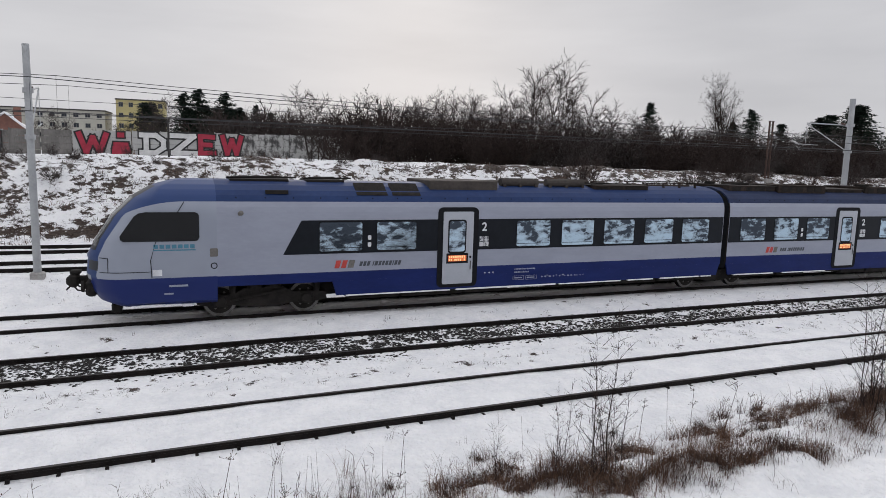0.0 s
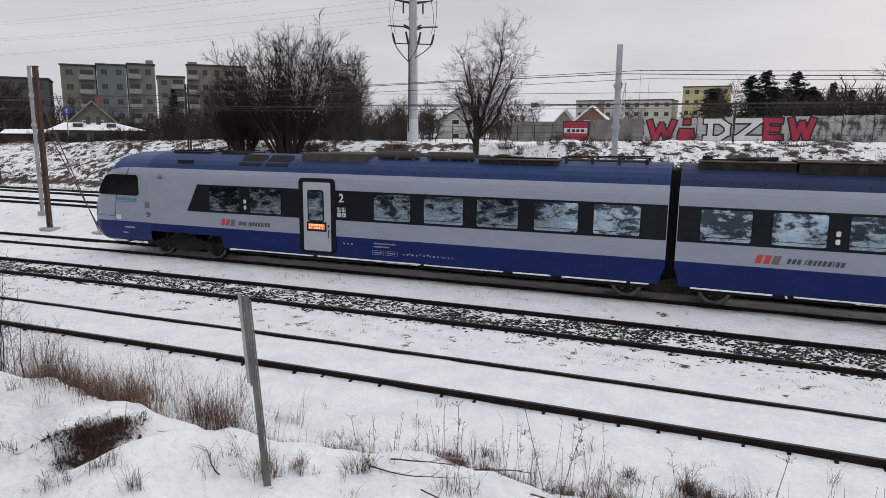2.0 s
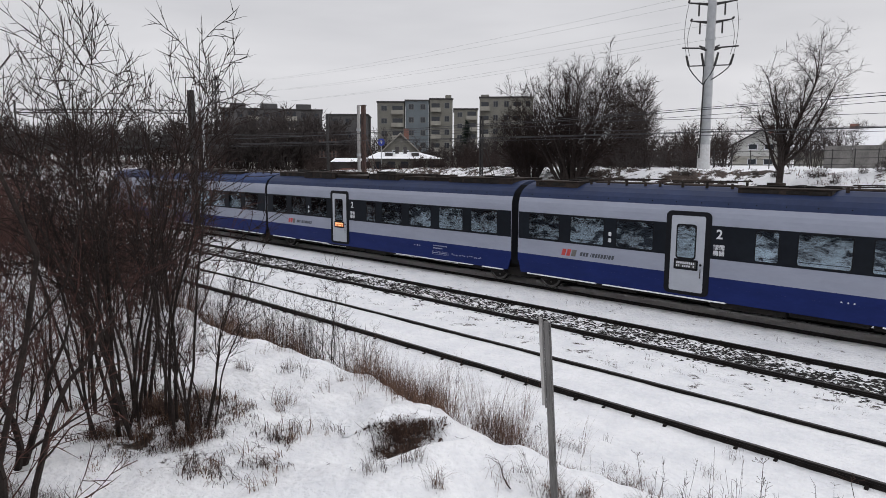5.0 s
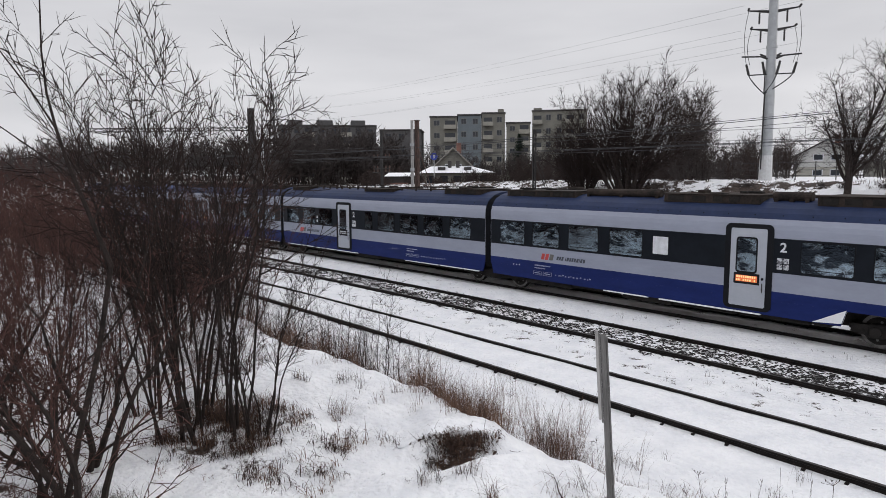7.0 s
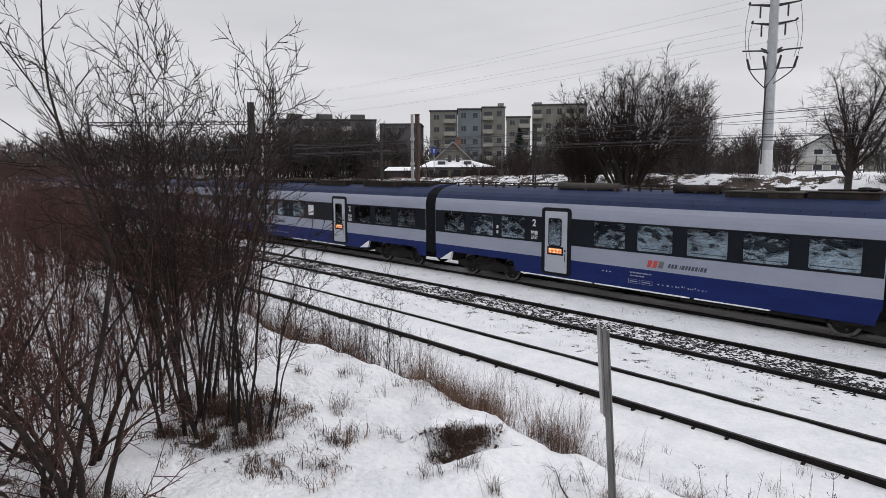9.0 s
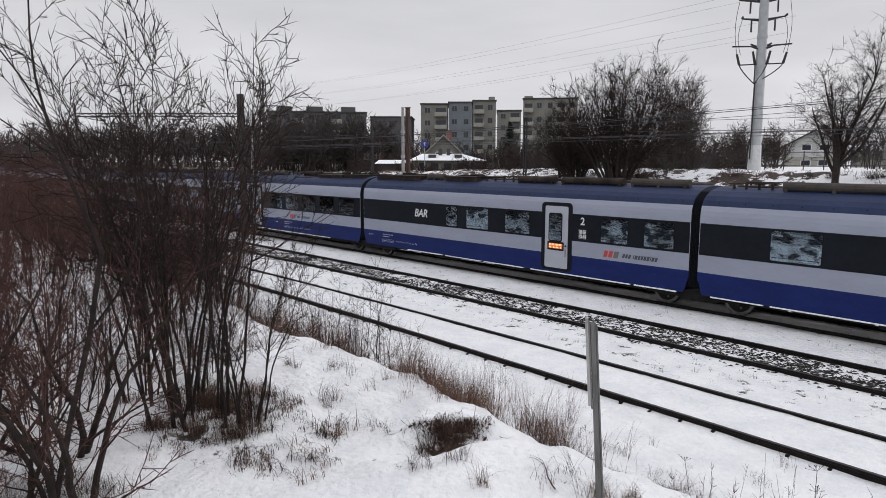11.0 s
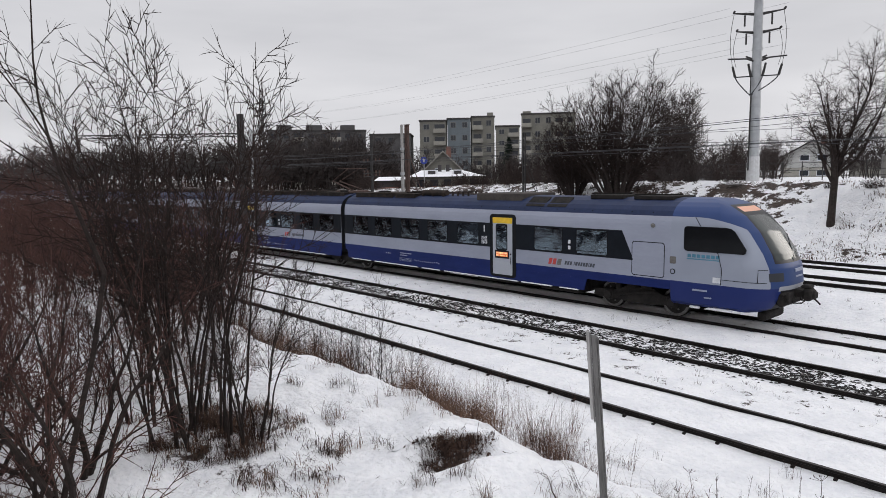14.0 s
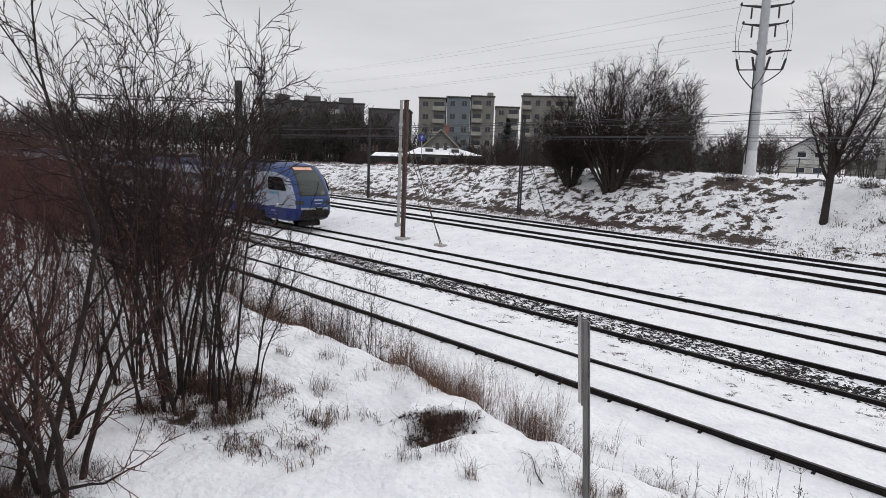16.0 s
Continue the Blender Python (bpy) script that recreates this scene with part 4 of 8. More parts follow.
def nose(car, o, sgn):
    """The driver's end: a rounded front drawn back at the sides and sloping up to the roof. sgn: -1 when it points along -x."""
    tip = [(0.5, -9.0), (0.62, -9.3), (0.9, -9.5), (1.3, -9.58), (1.8, -9.52), (2.2, -9.34), (2.8, -8.95), (3.25, -8.5), (3.55, -8.0), (3.7, -7.5), (3.76, -7.0)]
    zs, xs = [p[0] for p in tip], [p[1] for p in tip]

    def front(y, z):
        return float(np.interp(z, zs, xs)) + 1.15 * (1 - (1 - min(1, abs(y) / 1.47) ** 2.5) ** (1 / 2.5))

    half = [(-1.22, 0.5), (-1.38, 0.6)] + SIDE[1:]
    ring = half + [(-y, z) for y, z in reversed(half[:-1])]
    fine = []
    for (y0, z0), (y1, z1) in zip(ring, ring[1:] + ring[:1]):
        k = max(1, round(math.hypot(y1 - y0, z1 - z0) / 0.055))
        fine += [(y0 + (y1 - y0) * i / k, z0 + (z1 - z0) * i / k) for i in range(k)]
    n, m = len(fine), Mesh()
    rows, back = [], -6.42
    steps = 30
    for i in range(steps + 1):
        rows.append([(front(y, z) + (back - front(y, z)) * (1 - i / steps), y, z) for y, z in fine])
    cz = 2.0
    for i in range(1, 34):
        r = 1 - i / 34
        rows.append([(front(y * r, cz + (z - cz) * r), y * r, cz + (z - cz) * r) for y, z in fine])
    for row in rows:
        m.v.extend([((x - o) if sgn < 0 else (2 * MID + 0.25 - x - o), y, z) for x, y, z in row])
    for i in range(len(rows) - 1):
        for j in range(n):
            q = (i * n + j, i * n + (j + 1) % n, (i + 1) * n + (j + 1) % n, (i + 1) * n + j)
            m.f.append(q if sgn < 0 else q[::-1])
            m.m.append(0)
    part("nose", m, [nose_paint(o, sgn)], car, "rounded sloping driver's end with a large windscreen", True)

    def sx(x):
        return (x - o) if sgn < 0 else (2 * MID + 0.25 - x - o)

    def plate(name, pts, y, material, label=""):
        pts = [(sx(x), z) for x, z in pts]
        if sgn > 0:
            pts = pts[::-1]
        part(name, Mesh().plate(pts, y, y + 0.02), material, car, label)
        part(name, Mesh().plate(pts[::-1], -y, -y - 0.02), material, car, label)

    plate("cab_window", [(-8.70, 2.24), (-8.64, 2.19), (-6.97, 2.18), (-6.89, 2.2), (-6.85, 2.27), (-6.85, 2.84), (-6.88, 2.9), (-6.95, 2.93), (-8.12, 2.93), (-8.27, 2.9), (-8.37, 2.83), (-8.71, 2.33)], -1.466, CAB_GLASS, "black cab side window")
    for h0, h1 in ((-9.12, -9.0),):
        plate("headlight", [(h0, 1.45), (h1, 1.45), (h1, 1.72), (h0, 1.72)], -1.12, LAMP_GLASS, "unlit headlight in the nose")
    plate("step_plate", [(-7.98, 1.3), (-7.76, 1.3), (-7.76, 1.46), (-7.98, 1.46)], -1.456, DECAL_W)
    plate("number_bars", [(-7.6, 1.0), (-7.15, 1.0), (-7.15, 1.05), (-7.6, 1.05)], -1.452, DECAL_S)
    plate("number_bars", [(-7.72, 0.8), (-7.5, 0.8), (-7.5, 0.84), (-7.72, 0.84)], -1.43, DECAL_S)
    # panel joint behind the driver's seat
    joint = [(-7.2, 3.2), (-7.32, 3.0), (-7.9, 2.15), (-8.02, 1.7), (-8.0, 1.25)]
    for y in (-1.452, 1.452):
        part("panel_joint", Mesh().path([(sx(a), y, b) for a, b in joint], 0.01, 5), RUBBER, car)
    m3 = Mesh()
    m3.plate([(sx(x), z) for x, z in ((-7.95, 1.94), (-6.95, 1.94), (-6.95, 1.97), (-7.95, 1.97))][::(1 if sgn < 0 else -1)], -1.456, -1.45)
    a = -7.95
    while a < -7.0:
        m3.plate([(sx(x), z) for x, z in ((a, 2.0), (a + 0.11, 2.0), (a + 0.11, 2.1), (a, 2.1))][::(1 if sgn < 0 else -1)], -1.456, -1.45)
        a += 0.145
    part("maker_mark", m3, DECAL_T, car, "teal bars of lettering")
    # coupler and buffer beam
    m4 = Mesh()
    m4.box(*sorted((sx(-9.3), sx(-9.85))), -0.13, 0.13, 0.93, 1.13, bevel=0.04)
    m4.box(*sorted((sx(-9.78), sx(-10.02))), -0.24, 0.24, 0.86, 1.2, bevel=0.06)
    m4.box(*sorted((sx(-9.98), sx(-10.08))), -0.1, 0.2, 0.9, 1.12, bevel=0.04)
    m4.box(*sorted((sx(-9.72), sx(-9.98))), -0.17, 0.17, 1.2, 1.3, bevel=0.03)
    m4.tube((sx(-9.9), 0.22, 0.95), (sx(-10.12), 0.26, 0.72), 0.025, 0.025, 6)
    for k in (-0.32, 0.3):
        m4.path([(sx(-9.45), k, 1.0), (sx(-9.6), k * 1.05, 0.78), (sx(-9.8), k * 0.8, 0.8), (sx(-9.9), k * 0.6, 0.92)], 0.022, 5)
    part("coupler", m4, UNDER, car, "black automatic coupler with hoses")
    for k in (-1, 1):
        part("buffer", Mesh().tube((sx(-9.3), k * 0.72, 0.98), (sx(-9.6), k * 0.72, 0.98), 0.08, 0.08, 12).tube((sx(-9.6), k * 0.72, 0.98), (sx(-9.66), k * 0.72, 0.98), 0.15, 0.14, 14), UNDER, car)
    m5 = Mesh()
    m5.box(min(sx(-9.56), sx(-9.3)), max(sx(-9.56), sx(-9.3)), -0.86, 0.86, 0.72, 1.12, bevel=0.06)
    part("buffer_beam", m5, UNDER, car)
    x1 = front(0.2, 1.62)
    for y0, y1, z0, z1 in ((-0.12, 0.42, 1.66, 1.75), (-0.08, 0.38, 1.50, 1.545)):
        m9 = Mesh()
        m9.box(min(sx(x1 - 0.03), sx(x1 + 0.1)), max(sx(x1 - 0.03), sx(x1 + 0.1)), y0, y1, z0, z1)
        part("front_mark", m9, DECAL_S, car, "white bars of lettering on the nose")
    # plough below the coupler, with packed snow
    part("snow_plough", Mesh().box(*sorted((sx(-8.75), sx(-9.0))), -0.7, 0.7, 0.2, 0.5, bevel=0.06), UNDER, car, "black snow plough under the nose")
    for a, b, z in ((-8.3, -7.7, 0.46), (-7.3, -7.0, 0.44)):
        part("snow_crust", Mesh().box(*sorted((sx(a), sx(b))), -1.34, -1.2, z, z + 0.07, bevel=0.02), SNOW_CAP, car, "crust of snow under the nose")

    def nose_y(x, z):
        q = 1 - (x - float(np.interp(z, zs, xs))) / 1.15
        return -1.455 if q <= 0 else -min(1.455, 1.475 * (1 - min(1.0, q) ** 2.5) ** 0.4 + 0.004)

    way = [(-8.03, 1.41)] + [(-8.1 - 0.1 * k, 1.41) for k in range(12)]
    part("panel_joint", Mesh().path([(sx(a), nose_y(a, b), b) for a, b in way], 0.008, 5), RUBBER, car)
    way = [(-9.0, 1.42 + 0.07 * k) for k in range(6)] + [(-9.0 - 0.04 * k, 1.77) for k in range(1, 6)]
    part("panel_joint", Mesh().path([(sx(a), nose_y(a, b), b) for a, b in way], 0.008, 5), RUBBER, car)
    # wipers
    m6 = Mesh()
    m6.tube((sx(-9.42), 0.1, 2.02), (sx(-9.05), 0.5, 2.7), 0.015, 0.012, 5)
    part("wiper", m6, RUBBER, car)
    # wheel arch skirts
    for a, b in ((-8.9, -7.5), (-3.35, 11.09)):
        lo, hi = sorted((sx(a), sx(b)))
        if a > -8:
            skirt(car, lo, hi)
    bogie(car, sx(-5.18))
    # service panels and lights on the side
    part("socket", Mesh().tube((sx(-6.5), -1.45, 1.52), (sx(-6.5), -1.462, 1.52), 0.085, 0.085, 16).tube((sx(-6.5), -1.455, 1.52), (sx(-6.5), -1.466, 1.52), 0.06, 0.06, 16, 1), [RUBBER, GREY_PAINT], car)
    part("step_light", Mesh().plate(rounded(*sorted((sx(-6.6), sx(-6.4))), 1.76, 1.98, 0.03), -1.456, -1.45), ROOF_BOX_L, car)
    m8 = Mesh()
    m8.tube((sx(-5.8), -1.44, 2.9), (sx(-5.86), -1.52, 2.88), 0.07, 0.05, 12)
    part("horn", m8, ROOF_BOX_L, car)
    if sgn > 0:
        b1, b2 = sorted((sx(-5.1), sx(-6.2)))
        part("hatch_joint", Mesh().plate(rounded(b1 - 0.025, b2 + 0.025, 1.275, 2.375, 0.1), -1.453, -1.448), RUBBER, car)
        part("service_hatch", Mesh().plate(rounded(b1, b2, 1.3, 2.35, 0.08), -1.456, -1.45), GREY_PAINT, car)


TRAIN_GROUP = "cars of the train"


def car_base(u0, u1, label):
    """A car from u0 to u1 metres behind the first door; returns the thing and its middle."""
    o = (u0 + u1) / 2
    car = thing("railcar", label, "railcar", TRAIN_GROUP)
    return car, o


def fit_out(car, o, a, b, windows, door_at, number, sign_at, first, mark_at, print_at, band, seed, roof, lit=True):
    part("body", body_shell(a - o, b - o), [GREY_PAINT, BLUE_PAINT, UNDER], car, "light grey and blue painted body side")
    part("roof", roof_shell(a - o, b - o), roof, car)
    part("underframe", Mesh().box(a - o + 0.05, b - o - 0.05, -0.62, 0.62, 0.42, 0.955, bevel=0.04), UNDER, car)
    m = Mesh()
    for k in range(int((b - a) / 0.75)):
        m.tube((a - o + 0.5 + k * 0.75, -1.335, 3.3), (a - o + 0.5 + k * 0.75, -1.345, 3.3), 0.018, 0.018, 6)
    tagged(part("roof_rivet", m, RUBBER, car), kind="stuff")
    both_sides("window_band", [(x - o, z) for x, z in band], 1.456, 0.02, BAND, car, "glossy black window band")
    for p, q in windows:
        window(car, p, q, o)
    door(car, door_at, o, first, lit)
    class_sign(car, sign_at - o, number)
    operator_mark(car, mark_at - o)
    small_print(car, print_at - o, seed)
    for (p0, p1), (q0, q1) in zip(windows[:-1], windows[1:]):
        if 0.2 < q0 - p1 < 0.5 and abs(q0 - (door_at - 2.06)) < 0.9 or abs(p1 - (door_at + 3.3)) < 0.35 and number == "1":
            for z in (1.92, 2.12):
                part("pictogram", Mesh().plate(rounded((p1 + q0) / 2 - o - 0.05, (p1 + q0) / 2 - o + 0.05, z, z + 0.13, 0.02, 1), -1.462, -1.455), DECAL_W, car, "small white pictogram")
    for k in (0.5, 1.0, 1.45):
        part("filler_cap", Mesh().tube((print_at - o - 1.2 + k * 0.3, -1.45, 1.02), (print_at - o - 1.2 + k * 0.3, -1.458, 1.02), 0.022, 0.022, 8), DECAL_W, car)


def straight_band(a, b):
    return [(a + 0.02, 1.75), (b - 0.02, 1.75), (b - 0.02, 2.69), (a + 0.02, 2.69)]


CARS = []
G = [(11.12, 11.4), (27.4, 27.74), (43.96, 44.3), (61.2, 61.88), (78.7, 79.02), (95.62, 95.94), (111.78, 112.06)]

# leading car
car, o = car_base(-9.5, 11.12, "leading grey and blue railcar with a rounded blue nose")
fit_out(car, o, -6.42, 11.12, [(-3.72, -2.5), (-2.06, -0.86), (2.52, 3.74), (4.19, 5.42), (5.85, 7.08), (7.55, 8.77), (9.2, 10.42)], 0.0, "2", 1.38, False,
        -3.3, 2.5, [(-4.72, 1.75), (11.1, 1.75), (11.1, 2.69), (-4.22, 2.69)], 11, ROOF_PAINT)
nose(car, o, -1)
for a, b in ((-2.62, -1.7), (-1.55, -0.68)):
    m = Mesh()
    m.add([(a - o, -1.30, 3.38), (b - o, -1.30, 3.38), (b - o, -0.82, 3.67), (a - o, -0.82, 3.67), (a - o, -1.27, 3.41), (b - o, -1.27, 3.41), (b - o, -0.82, 3.72), (a - o, -0.82, 3.72)],
          [(0, 1, 2, 3), (4, 5, 6, 7), (0, 1, 5, 4), (1, 2, 6, 5), (2, 3, 7, 6), (3, 0, 4, 7)])
    part("roof_grille", m, UNDER, car, "dark sloping roof grille")
m = Mesh()
m.box(-0.3 - o, 2.0 - o, -1.04, 1.04, 3.5, 3.83, bevel=0.025)
part("roof_fairing", m, FAIRING, car, "plain grey roof fairing")
roof_gear(car, 2.2 - o, 10.6 - o, 21)
for a, b, z in ((-6.0, -4.4, 3.775), (-3.9, -2.8, 3.78)):
    m = Mesh()
    m.box(a - o, b - o, -0.55, 0.55, 3.66, z, bevel=0.02)
    m.tube((a - o - 0.1, -0.5, z + 0.03), (b - o + 0.2, -0.5, z + 0.05), 0.025, 0.025, 5)
    m.tube((a - o + 0.2, 0.3, z + 0.03), (b - o - 0.1, 0.3, z + 0.05), 0.02, 0.02, 5)
    part("roof_tray", m, UNDER, car, "low dark tray on the roof")
part("roof_hatch", Mesh().plate([(-5.15 - o, 3.4), (-4.55 - o, 3.4), (-4.55 - o, 3.5), (-5.15 - o, 3.5)], -1.30, -1.1), UNDER, car, "small dark roof vent")
bellows(car, 11.12 - o, 11.4 - o)
bogie(car, 11.26 - o)
CARS.append((car, o))

# the cars between
plans = [
    (11.4, 27.4, [(11.97, 13.17), (13.64, 14.84), (15.31, 16.51), (19.42, 20.0), (20.45, 21.66), (22.14, 23.36), (23.85, 25.06), (25.52, 26.74)], 17.0, "2", 18.42, False, 13.3, 23.5, True, None),
    (27.74, 43.96, [(28.25, 29.48), (29.95, 31.18), (31.65, 32.87), (35.83, 36.4), (36.88, 38.1), (38.56, 39.78), (40.22, 41.44), (41.9, 43.12)], 33.45, "2", 34.85, False, 29.6, 39.0, False, None),
    (44.3, 61.2, [(44.85, 46.08), (46.5, 47.72), (48.17, 49.4), (49.88, 51.1), (55.86, 57.1), (57.55, 58.78), (59.25, 60.48)], 53.97, "2", 55.4, False, 46.9, 46.6, True, 58.75),
    (61.88, 78.7, [(62.5, 63.73), (64.14, 65.38), (65.84, 67.05), (70.16, 71.38), (71.84, 73.06), (73.54, 74.78), (75.23, 76.45), (76.95, 78.18)], 68.03, "2", 67.5, False, 72.2, 71.6, True, 64.7),
    (79.02, 95.62, [(84.9, 85.55), (86.1, 87.3), (88.2, 89.4), (92.5, 93.5), (94.1, 95.1)], 90.15, "2", 91.75, False, 92.6, 80.5, True, None),
    (95.94, 111.78, [(98.0, 99.28), (104.24, 105.45), (106.02, 107.3), (108.0, 109.25), (109.88, 111.12)], 102.0, "1", 101.45, True, 106.3, 103.9, True, None),
]
for i, (a, b, wins, d, num, sign, first, mark, pr, lit, own) in enumerate(plans):
    label = "grey and blue railcar with a black window band and painted reflections in its windows"
    if first:
        label = "grey and blue railcar with a yellow stripe over its door"
    elif i == 4:
        label = "grey and blue buffet railcar lettered BAR on its dark side"
    elif own:
        label = "grey and blue railcar with its own bogie amid the train"
    car, o = car_base(a, b, label)
    fit_out(car, o, a, b, wins, d, num, sign, first, mark, pr, straight_band(a, b), 30 + i, ROOF_GREY, lit)
    roof_gear(car, a - o + 0.4, b - o - 0.4, 50 + i)
    gap = G[i + 1]
    bellows(car, gap[0] - o, gap[1] - o)
    if own:
        bogie(car, own - o)
        if own < MID:
            skirt(car, a - o + 0.03, own - o - 1.75)
            both_sides("skirt", [(own - o + 1.75, 0.97), (own - o + 1.95, 0.6), (b - o - 0.03, 0.6), (b - o - 0.03, 0.97)], 1.447, 0.05, BLUE_PAINT, car)
        else:
            skirt(car, own - o + 1.75, b - o - 0.03)
            both_sides("skirt", [(a - o + 0.03, 0.97), (a - o + 0.03, 0.6), (own - o - 1.95, 0.6), (own - o - 1.75, 0.97)], 1.447, 0.05, BLUE_PAINT, car)
        m = Mesh()
        m.add([(own - o - 2.55, -1.46, 0.56), (own - o - 1.85, -1.46, 0.62), (own - o - 1.75, -1.46, 0.98), (own - o - 2.55, -1.36, 0.56), (own - o - 1.85, -1.36, 0.62), (own - o - 1.75, -1.36, 0.98)],
              [(0, 1, 2), (5, 4, 3), (0, 3, 4, 1), (1, 4, 5, 2), (2, 5, 3, 0)])
        part("snow_wedge", m, SNOW_CAP, car, "wedge of packed snow by the wheels")
    else:
        skirt(car, a - o + 0.03, b - o - 0.03)
    if i not in (2,):
        bogie(car, (gap[0] + gap[1]) / 2 - o)
    if i == 2:
        part("notice", Mesh().plate(rounded(51.48 - o, 52.0 - o, 1.95, 2.5, 0.02), -1.462, -1.455), DECAL_W, car, "white notice on the window band")
    if i == 4:
        me = text_mesh("BAR", 0.47, depth=0.002, bold=0.01, shear=0.25)
        me.materials.append(DECAL_W)
        ob = new("bar_sign", me)
        ob.parent, ob.matrix_basis = car, pose(83.25 - o, -1.462, 2.22)
        tagged(ob, "white slanted letters BAR")
    if i == 5:
        m = Mesh()
        x = 110.3 - o
        m.tube((x + 0.9, -0.35, 3.9), (x - 0.9, -0.2, 4.35), 0.035, 0.03, 8)
        m.tube((x + 0.9, 0.35, 3.9), (x - 0.9, 0.2, 4.35), 0.035, 0.03, 8)
        m.tube((x - 0.9, -0.25, 4.35), (x + 0.6, -0.35, 4.95), 0.025, 0.02, 8)
        m.tube((x - 0.9, 0.25, 4.35), (x + 0.6, 0.35, 4.95), 0.025, 0.02, 8)
        for k in (-0.15, 0.15):
            m.tube((x + 0.6 + k, -0.8, 5.0), (x + 0.6 + k, 0.8, 5.0), 0.02, 0.02, 6)
        m.box(x - 0.2, x + 1.3, -0.6, 0.6, 3.72, 3.86, bevel=0.03)
        part("pantograph", m, RUST, car, "raised rusty pantograph")
    CARS.append((car, o))

# trailing car, its nose pointing back
car, o = car_base(112.06, 2 * MID + 9.75, "trailing grey and blue railcar with rounded nose and yellow stripe")
back = 2 * MID + 0.25 + 6.42
fit_out(car, o, 112.06, back, [(112.85, 114.06), (114.66, 115.88), (116.62, 117.85), (118.45, 119.66), (120.3, 121.5), (124.38, 125.62), (126.24, 127.46)], 122.3, "1", 121.82, True,
        125.0, 116.5, [(112.08, 1.75), (128.46, 1.75), (128.02, 2.69), (112.08, 2.69)], 91, ROOF_GREY)
nose(car, o, 1)
roof_gear(car, 112.5 - o, 120.8 - o, 77)
m = Mesh()
m.box(121.0 - o, 123.4 - o, -1.04, 1.04, 3.5, 3.83, bevel=0.025)
part("roof_fairing", m, FAIRING, car, "plain grey roof fairing")
for a, b in ((123.8, 124.65), (124.8, 125.65)):
    m = Mesh()
    m.add([(a - o, -1.30, 3.38), (b - o, -1.30, 3.38), (b - o, -0.82, 3.67), (a - o, -0.82, 3.67), (a - o, -1.27, 3.41), (b - o, -1.27, 3.41), (b - o, -0.82, 3.72), (a - o, -0.82, 3.72)],
          [(0, 1, 2, 3), (4, 5, 6, 7), (0, 1, 5, 4), (1, 2, 6, 5), (2, 3, 7, 6), (3, 0, 4, 7)])
    part("roof_grille", m, UNDER, car, "dark sloping roof grille")
for a, b, z in ((126.3, 127.6, 3.81), (128.0, 129.4, 3.79)):
    part("roof_tray", Mesh().box(a - o, b - o, -0.75, 0.75, 3.66, z, bevel=0.02).tube((a - o - 0.1, -0.5, z + 0.03), (b - o + 0.2, -0.5, z + 0.05), 0.025, 0.025, 5), UNDER, car, "low dark tray on the roof")
CARS.append((car, o))

# metres travelled: where the first door stands each half second
RUN = [8.66, 3.62, -1.44, -6.51, -11.6, -16.7, -21.8, -26.9, -32.01, -37.12, -42.23, -47.35, -52.48, -57.63, -62.79, -67.97, -73.19, -78.43, -83.72, -89.05, -94.43, -99.87, -105.38, -110.96, -116.61, -122.35, -128.18, -134.1, -140.12, -146.24, -152.47, -158.81, -165.26]


def motions():
    for car, o in CARS:
        rows = []
        for k, s in enumerate(RUN):
            arc = s + o - X0
            x, y, _z = on_track(arc)
            rows.append((k * 0.5, pose(x, y, 0, 0, 0, -math.degrees(arc / R))))
        walk(car, rows)
    for w, k in WHEELS:
        rows = []
        for i in range(481):
            s = float(np.interp(i / 30, [0.5 * j for j in range(len(RUN))], RUN))
            rows.append((i / 30, pose(k, 0, 0.46, 0, math.degrees(s / 0.46) % 360, 0)))
        walk(w, rows)

# ---- poles, masts and wires ----


def round_mast(x, y, top, r, label, material, arm=0.0, arm_dir=1):
    """A tubular catenary mast with a foot, a cap and a cantilever bracket."""
    z = ground(x, y)
    t = thing("catenary_mast", label, "mast", "catenary masts", at=pose(x, y, z - 0.1))
    part("shaft", Mesh().tube((0, 0, 0), (0, 0, top - z + 0.1), r * 1.15, r, 14), material, t, smooth=True)
    part("foot", Mesh().box(-r * 2, r * 2, -r * 2, r * 2, -0.2, 0.28, bevel=0.04), CONCRETE, t, "snowy concrete foot")
    h = top - z
    for q in (1.35, 2.75):
        part("collar", Mesh().tube((0, 0, h - q), (0, 0, h - q + 0.15), r * 1.5, r * 1.5, 12), GALV, t)
    if arm:
        b = Mesh()
        b.tube((0, 0, h - 1.28), (0.1, arm * arm_dir, h - 1.05), 0.03, 0.03, 8)
        b.tube((0, 0, h - 2.68), (0.1, arm * arm_dir, h - 1.1), 0.025, 0.025, 8)
        b.tube((0.1, arm * 0.7 * arm_dir, h - 2.3), (0.1, arm * 1.25 * arm_dir, h - 2.2), 0.02, 0.02, 6)
        b.tube((0.1, arm * arm_dir, h - 1.1), (0.1, arm * 1.0 * arm_dir, h - 2.3), 0.012, 0.012, 5)
        part("cantilever", b, GALV, t)
        i = Mesh().ribbed((0.02, 0.25 * arm_dir, h - 1.24), (0.02, 0.53 * arm_dir, h - 1.15), 0.045, 0.07, 5, 10)
        part("insulator", i, RUST, t, "brown ribbed insulator")
    return t


